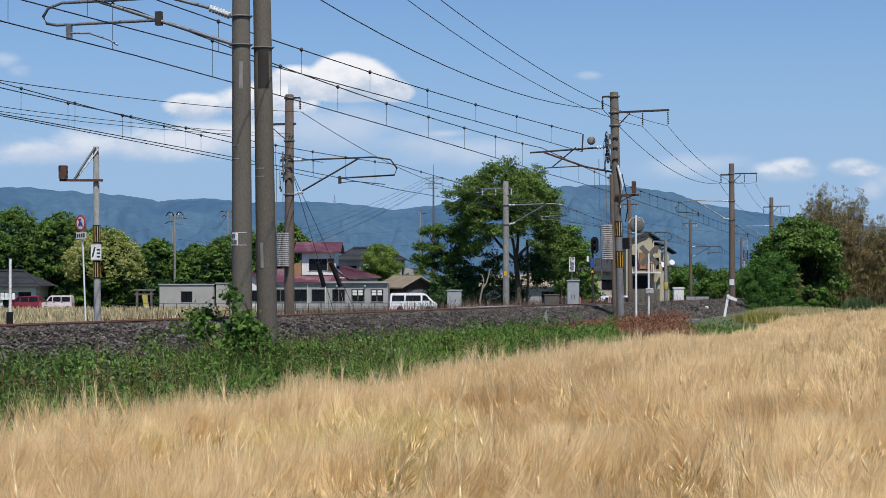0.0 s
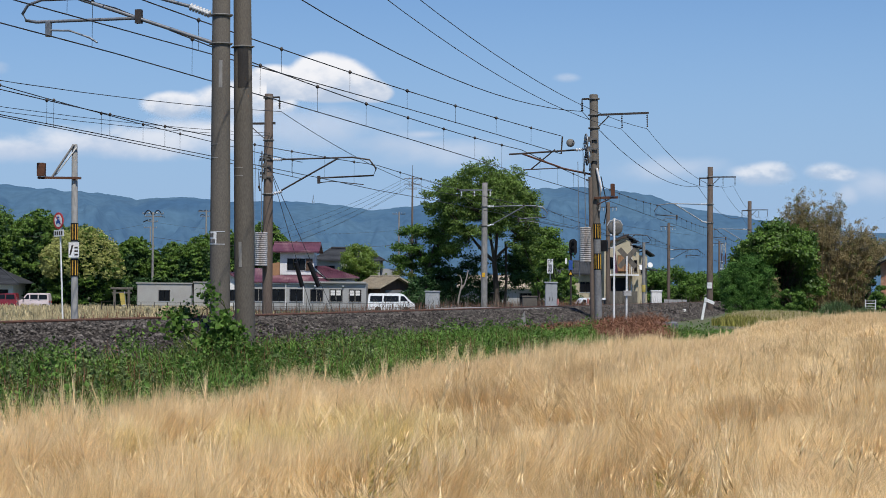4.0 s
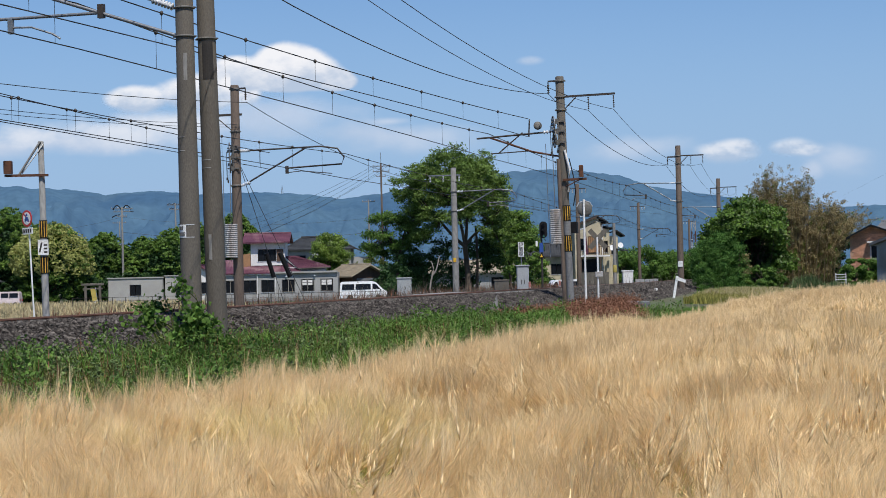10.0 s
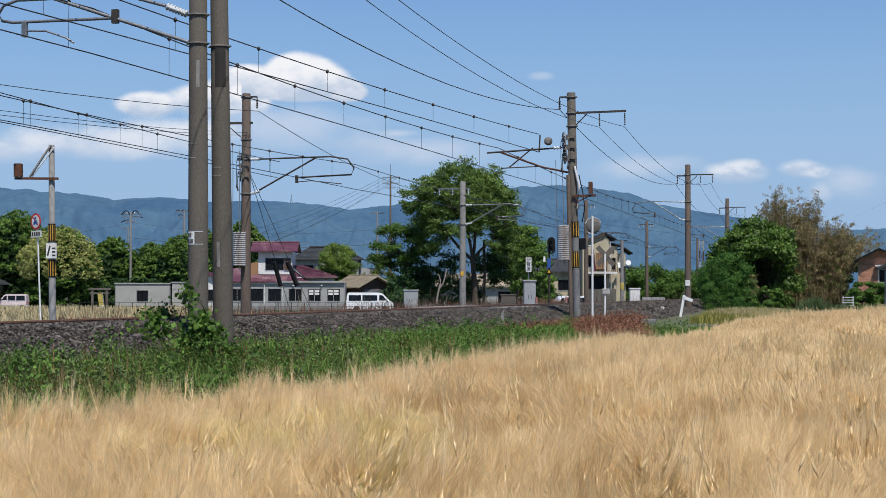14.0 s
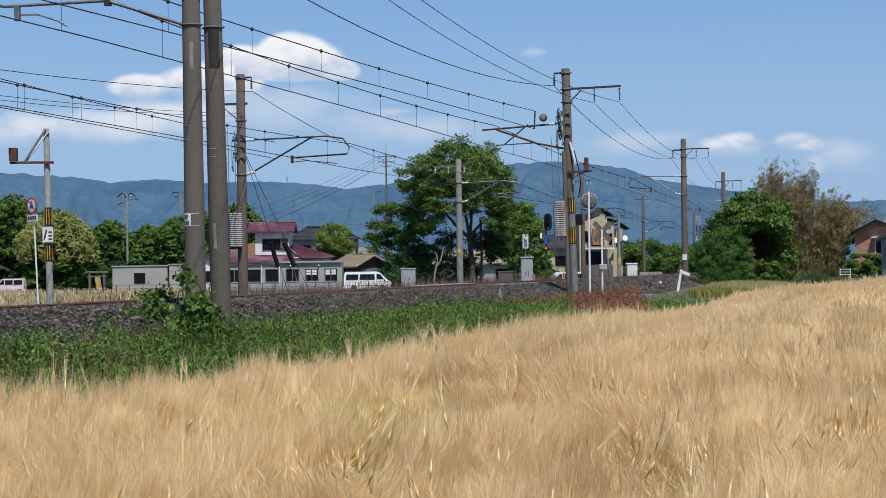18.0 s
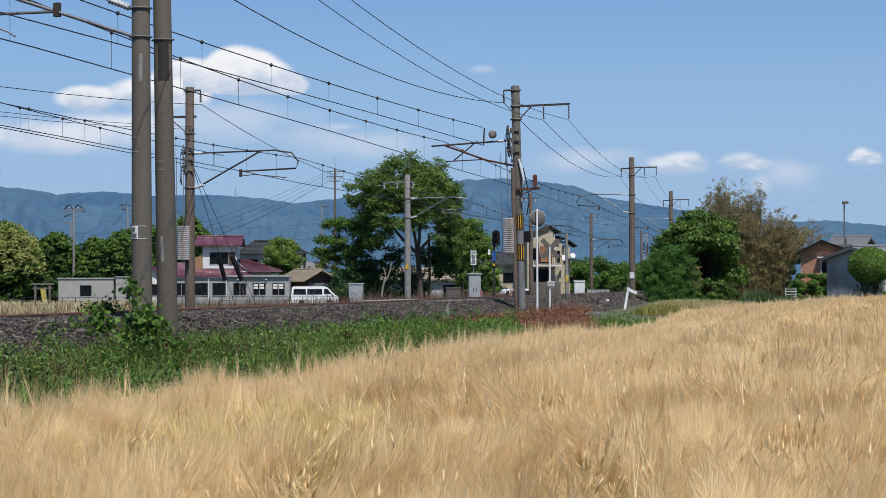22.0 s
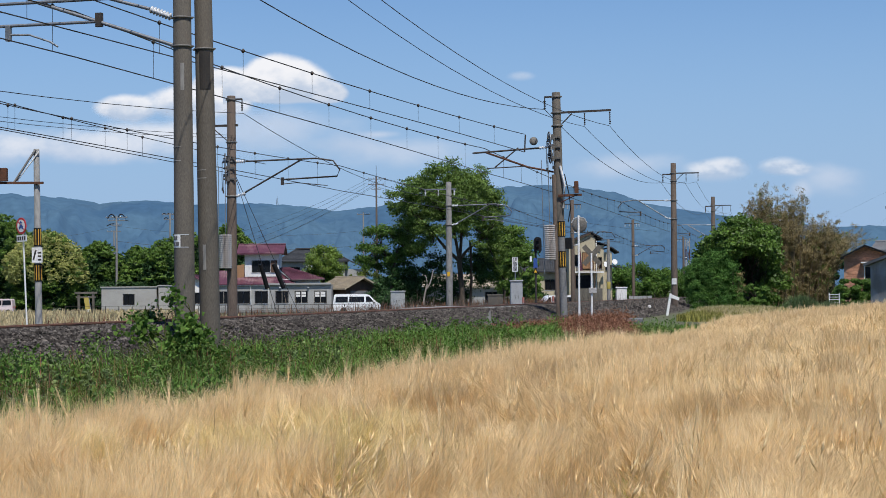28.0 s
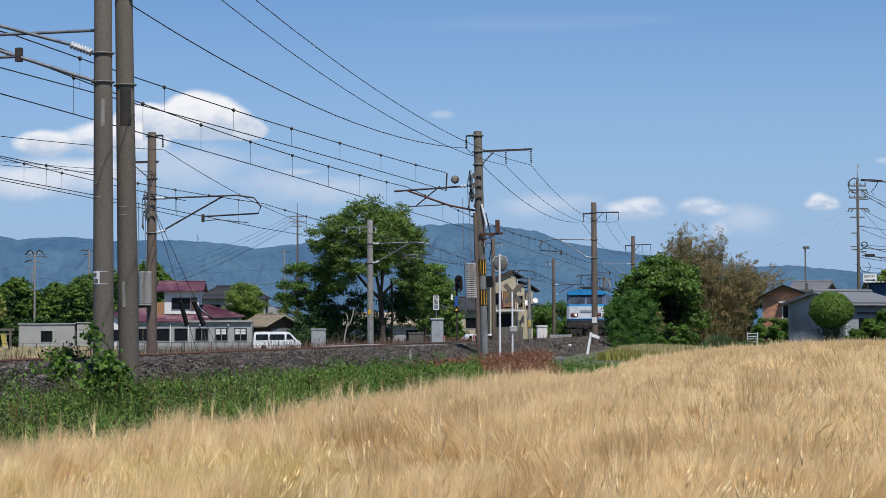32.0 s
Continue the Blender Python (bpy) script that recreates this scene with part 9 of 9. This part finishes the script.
def car(name, label, x, y, z, turn, paint, side, glass, half, wheels, r=0.3, doors=(), lamps=None):
    """A car from its side outline: body with tucked-in upper sides, side windows, screens, bumpers, lamps, handles and wheels."""
    t = thing(name, label, "van" if "van" in name else "car", pose(x, y, z, 0, 0, turn))
    n = len(side)
    tuck = [half * (1.0 if zz < 1.0 else 1.0 - 0.13 * (zz - 1.0)) for _, zz in side]
    v = [(xx, -w, zz) for (xx, zz), w in zip(side, tuck)] + [(xx, w, zz) for (xx, zz), w in zip(side, tuck)]
    part("body", Mesh().add(v, [tuple(range(n)), tuple(range(2 * n - 1, n - 1, -1))] + [(i, n + i, n + (i + 1) % n, (i + 1) % n) for i in range(n)]), paint, t)
    for pane in glass:
        for s in (-1, 1):
            ring = [(xx, s * (half * (1.0 - 0.13 * (zz - 1.0)) + 0.006), zz) for xx, zz in pane]
            inner = [(xx, yy - s * 0.02, zz) for xx, yy, zz in ring]
            k = len(pane)
            m = Mesh().add(ring + inner, [tuple(range(k)) if s < 0 else tuple(range(k - 1, -1, -1))] + [(i, (i + 1) % k, k + (i + 1) % k, k + i) for i in range(k)])
            part("side_window", m, M_GLASS, t)
    for s in (-1, 1):
        for d in doors:
            part("door_handle", Mesh().box(d - 0.08, s * half - 0.01, 0.92, d + 0.08, s * half + 0.02, 0.96), M_DARK, t)
        part("wing_mirror", Mesh().box(side[0][0] * 0 + glass[0][0][0] - 0.1, s * (half + 0.02), 1.0, glass[0][0][0] + 0.02, s * (half + 0.17), 1.17, 0.02), M_BLACK, t)
    x0, x1 = min(p[0] for p in side), max(p[0] for p in side)
    for xx, nm, col in ((x0, "headlight", M_INSUL), (x1, "tail_light", M_RED)):
        for s in (-1, 1):
            part(nm, Mesh().box(xx - 0.03, s * half * 0.78 - 0.14, 0.68, xx + 0.03, s * half * 0.78 + 0.14, 0.86, 0.01), col, t)
        part("bumper", Mesh().box(xx - 0.07, -half * 0.96, 0.28, xx + 0.07, half * 0.96, 0.5, 0.02), paint, t)
    for wx in wheels:
        for s in (-1, 1):
            wheel(t, wx, s * (half - 0.1), r)
    return t


HIACE = [(-2.35, 0.3), (2.35, 0.3), (2.38, 1.1), (2.3, 1.85), (2.15, 1.98), (-0.9, 1.98), (-1.25, 1.86), (-2.0, 1.12), (-2.33, 0.95)]
HI_GLASS = [[(-1.72, 1.18), (-0.95, 1.18), (-0.95, 1.72), (-1.28, 1.72)], [(-0.75, 1.15), (0.75, 1.15), (0.75, 1.72), (-0.75, 1.72)], [(0.9, 1.15), (2.15, 1.15), (2.12, 1.72), (0.9, 1.72)]]
KEI = [(-1.68, 0.25), (1.68, 0.25), (1.7, 0.95), (1.62, 1.6), (1.45, 1.72), (-0.55, 1.72), (-0.8, 1.64), (-1.25, 1.05), (-1.66, 0.9)]
KEI_GLASS = [[(-1.08, 1.05), (-0.5, 1.05), (-0.5, 1.55), (-0.72, 1.55)], [(-0.4, 1.05), (0.45, 1.05), (0.45, 1.55), (-0.4, 1.55)], [(0.55, 1.05), (1.52, 1.05), (1.48, 1.55), (0.55, 1.55)]]
SEDAN = [(-2.1, 0.28), (2.1, 0.28), (2.12, 0.85), (1.95, 0.98), (1.35, 1.05), (0.75, 1.44), (-0.35, 1.48), (-1.05, 1.02), (-1.95, 0.88), (-2.12, 0.65)]
SEDAN_GLASS = [[(-0.82, 1.02), (-0.05, 1.02), (-0.05, 1.38), (-0.3, 1.38)], [(0.03, 1.02), (1.1, 1.04), (0.68, 1.36), (0.03, 1.38)]]


def build_cars():
    g = -0.8
    car("minivan", "white long-roofed passenger van parked beside the house", -8.6, 191, g, 180, M_CARW, HIACE, HI_GLASS, 0.86, (-1.5, 1.35), 0.33, (-0.6, 0.6))
    car("kei_van", "pale pinkish white boxy little van parked by the road", -49.3, 209.5, g, 0, M_CARP, KEI, KEI_GLASS, 0.73, (-1.2, 1.2), 0.28, (-0.3, 0.6))
    car("car", "dark red hatchback parked by the road", -52.7, 208.5, g, 0, M_CARR, KEI[:5] + [(-0.6, 1.6), (-1.0, 1.45), (-1.3, 1.05), (-1.7, 0.85)], KEI_GLASS, 0.75, (-1.2, 1.2), 0.29, (-0.3, 0.6))
    car("kei_van", "white boxy little van parked behind the crossing", 10.5, 176, g, 15, M_CARW, KEI, KEI_GLASS, 0.73, (-1.2, 1.2), 0.28, (-0.3, 0.6))
    car("car", "silver saloon car waiting behind the far fence", -0.9, 165, g, 0, M_SILVER, SEDAN, SEDAN_GLASS, 0.84, (-1.3, 1.3), 0.31, (-0.2, 0.7))
    return car("kei_van", "white little van driving along the lane behind the bushes", 31.5, 131, 0.1, 0, M_CARW, KEI, KEI_GLASS, 0.73, (-1.2, 1.2), 0.28, (-0.3, 0.6))


LANE_VAN = build_cars()


def pantograph(parent, y):
    """A raised diamond pantograph on its insulated base."""
    m = Mesh()
    for s in (-0.75, 0.75):
        for d in (-1, 1):
            m.tube([(s * 0.9, y + d * 0.9, 4.0), (s, y + d * 1.35, 4.45), (s * 0.75, y + d * 0.25, 4.98)], 0.025, 6)
    for d in (-0.9, 0.9):
        m.tube([(-0.7, y + d, 4.0), (0.7, y + d, 4.0)], 0.04, 6)
    for s in (-1, 1):
        m.tube([(-0.6, y + 0.3 * s, 4.95), (0.6, y + 0.3 * s, 4.95)], 0.02, 6)
    p = part("pantograph", m, M_DARK, parent, "dark steel diamond pantograph")
    for d in (-0.25, 0.25):
        part("collector_bow", Mesh().tube([(-0.95, y + d, 4.88), (-0.75, y + d, 5.02), (0.75, y + d, 5.02), (0.95, y + d, 4.88)], 0.025, 6), M_DARK, p)
    for sx in (-0.7, 0.7):
        for d in (-0.9, 0.9):
            part("insulator", Mesh().lathe([(0.05, 0), (0.09, 0.04), (0.06, 0.1), (0.09, 0.15), (0.05, 0.22)], 8, (sx, y + d, 3.76)), M_CLAMP, p)


def build_loco():
    """An electric locomotive; its front faces -y, its origin lies on the rails under the front coupler."""
    t = thing("electric_locomotive", "blue and white electric locomotive with lit headlights", "locomotive", pose(0, 0, 0))
    L, W = 17.0, 1.44
    def shell(z0, z1, grow, material, label, name, rake=0.0):
        rake0, rake1 = rake
        w0, w1 = W + grow, W + grow
        f0, f1 = 0.0 + rake0 - grow, 0.0 + rake1 - grow
        v = []
        for z, f in ((z0, f0), (z1, f1)):
            v += [(-w0 + 0.22, f, z), (w0 - 0.22, f, z), (w0, f + 0.24, z), (w0, L - f - 0.24, z), (w0 - 0.22, L - f, z), (-w0 + 0.22, L - f, z), (-w0, L - f - 0.24, z), (-w0, f + 0.24, z)]
        m = Mesh().add(v, [tuple(range(7, -1, -1)), tuple(range(8, 16))] + [(i, (i + 1) % 8, 8 + (i + 1) % 8, 8 + i) for i in range(8)])
        return part(name, m, material, t, label)
    shell(1.05, 1.30, 0.0, M_UNDER, "dark grey lower skirt", "skirt", (0.0, 0.0))
    shell(1.30, 1.44, 0.0, M_LOCOB, "blue lower body band", "lower_band", (0.0, 0.0))
    shell(1.44, 2.42, 0.0, M_LOCOW, "white body side", "body", (0.0, 0.02))
    shell(2.42, 2.58, 0.0, M_LOCOB, "blue waist band", "waist_band", (0.02, 0.06))
    shell(2.58, 3.36, 0.0, M_LOCOS, "slate blue cab band round the windows", "upper_body", (0.06, 0.27))
    shell(3.36, 3.44, 0.0, M_LOCOB, "blue roof edge", "roof_edge", (0.27, 0.29))
    roof = Mesh().prism([(-1.44, 3.42), (1.44, 3.42), (1.38, 3.56), (1.1, 3.70), (0.5, 3.78), (-0.5, 3.78), (-1.1, 3.70), (-1.38, 3.56)], 0.22, L - 0.22)
    part("roof", roof, M_LOCOB, t, "bright blue rounded roof")
    part("visor", Mesh().box(-1.3, 0.08, 3.32, 1.3, 0.3, 3.42), M_LOCOB, t)
    for a, b in ((-1.2, -0.06), (0.06, 1.2)):
        pane = Mesh().add([(a, 0.045, 2.62), (b, 0.045, 2.62), (b, 0.20, 3.28), (a, 0.20, 3.28), (a, 0.085, 2.62), (b, 0.085, 2.62), (b, 0.24, 3.28), (a, 0.24, 3.28)], [(0, 1, 2, 3), (7, 6, 5, 4), (0, 4, 5, 1), (1, 5, 6, 2), (2, 6, 7, 3), (3, 7, 4, 0)])
        w = part("windscreen", pane, M_CABGLASS, t, "dark windscreen pane")
        part("wiper", Mesh().tube([((a + b) / 2, 0.03, 2.58), ((a + b) / 2 + 0.25, 0.1, 3.05)], 0.012, 5), M_BLACK, w)
    for s in (-1, 1):
        h = part("headlight", Mesh().box(s * 0.85 - 0.27, -0.05, 1.62, s * 0.85 + 0.27, 0.0, 1.86, 0.02), M_DARK, t)
        for dx, mt in ((-0.12, M_RED), (0.12, M_LAMP)) if s < 0 else ((-0.12, M_LAMP), (0.12, M_RED)):
            part("lens", Mesh().lathe([(0.085, 0), (0.085, 0.025), (0.05, 0.05)], 14).moved(pose(s * 0.85 + dx, -0.051, 1.74, 90, 0, 0)), mt, h)
    part("number_plate", Mesh().box(-0.42, -0.03, 1.95, 0.42, 0.0, 2.15), M_SILVER, t)
    part("handrail", Mesh().tube([(-1.25, -0.06, 1.5), (1.25, -0.06, 1.5)], 0.02, 6), M_SILVER, t)
    part("buffer_beam", Mesh().box(-1.4, -0.12, 0.72, 1.4, 0.1, 1.06, 0.02), M_UNDER, t)
    part("coupler", Mesh().box(-0.16, -0.5, 0.62, 0.16, -0.1, 0.98, 0.03), M_UNDER, t)
    part("snow_guard", Mesh().prism([(-1.15, 0.18), (1.15, 0.18), (1.2, 0.62), (-1.2, 0.62)], -0.15, 0.05), M_UNDER, t)
    for s in (-0.9, 0.9):
        part("brake_hose", Mesh().tube([(s * 0.6, -0.12, 0.85), (s * 0.6, -0.3, 0.6), (s * 0.5, -0.25, 0.42)], 0.025, 6), M_BLACK, t)
        part("step", Mesh().box(s * 1.35 - 0.2, 0.0, 0.35, s * 1.35 + 0.2, 0.3, 0.42), M_UNDER, t)
    part("underframe", Mesh().box(-1.25, 0.3, 0.6, 1.25, L - 0.3, 1.05), M_UNDER, t)
    for cy in (3.2, 8.5, 13.8):
        b = part("bogie", Mesh().box(-1.1, cy - 1.8, 0.35, 1.1, cy + 1.8, 0.78, 0.04), M_UNDER, t)
        for dy in (-1.2, 1.2):
            for s in (-1, 1):
                part("wheel", Mesh().lathe([(0.3, -0.06), (0.56, -0.05), (0.56, 0.05), (0.3, 0.06)], 20).moved(pose(s * 0.535, cy + dy, 0.56, 0, 90, 0)), M_RAIL, b)
    pantograph(t, 3.4)
    pantograph(t, 13.6)
    part("roof_equipment", Mesh().box(-0.7, 5.2, 3.78, 0.7, 7.4, 4.1, 0.04), M_UNDER, t)
    part("roof_equipment", Mesh().box(-0.6, 9.2, 3.78, 0.6, 11.6, 4.15, 0.04), M_UNDER, t)
    t.scale = (1.03, 1.0, 0.95)
    part("horn", Mesh().tube([(0.3, 0.6, 3.9), (0.3, 0.2, 3.9)], [0.04, 0.09], 8), M_DARK, t)
    return t


LOCO = build_loco()
# ---- what moves ----
def sway(x, y, t, amp):
    """The lean of the crop in a gusty wind that runs over the field, in degrees."""
    ph = 0.55 * x + 0.28 * y
    a = math.sin(2.9 * t - ph) + 0.55 * math.sin(4.7 * t - 1.7 * ph + 1.3) + 0.7 * math.sin(0.9 * t - 0.35 * ph + 0.6)
    b = 0.6 * math.sin(2.3 * t - 0.8 * ph + 2.0) + 0.4 * math.sin(5.3 * t - ph)
    return amp * a, amp * 0.7 * b


def motions():
    for ob, x, y, size in BARLEY:
        base = ob.matrix_basis.copy()
        amp = 2.0 if size < 1.5 else 1.1 if size < 3 else 0.5
        step = 0.4 if size < 3 else 0.8
        rows = []
        for k in range(int(32 / step) + 1):
            a, b = sway(x, y, k * step, amp)
            rows.append((k * step, base @ pose(0, 0, 0, b, a, 0)))
        walk(ob, rows)
    # the locomotive comes down the near track at about 17 m/s
    rows = []
    for k in range(33):
        y = 141.8 + 17.6 * (32 - k)
        rows.append((k, pose(*along(y, NEAR, RAIL_TOP + grade(y)), 0, 0, heading(y))))
    walk(LOCO, rows)
    # the little van drives along the lane from behind the house to behind the thicket
    lane = ((0, 31.5), (21.4, 31.5), (22.0, 31.0), (22.4, 29.6), (22.8, 27.6), (23.2, 25.6), (23.7, 23.3), (24.4, 21.8), (32, 21.8))
    walk(LANE_VAN, [(t, pose(x, 131, 0.1)) for t, x in lane])
    for ob in CLOUDS:
        m = ob.matrix_basis.copy()
        across = m.to_3x3() @ Vector((1, 0, 0))
        walk(ob, [(0, m), (16, Matrix.Translation(across * -12) @ m), (32, Matrix.Translation(across * -24) @ m)])


motions()
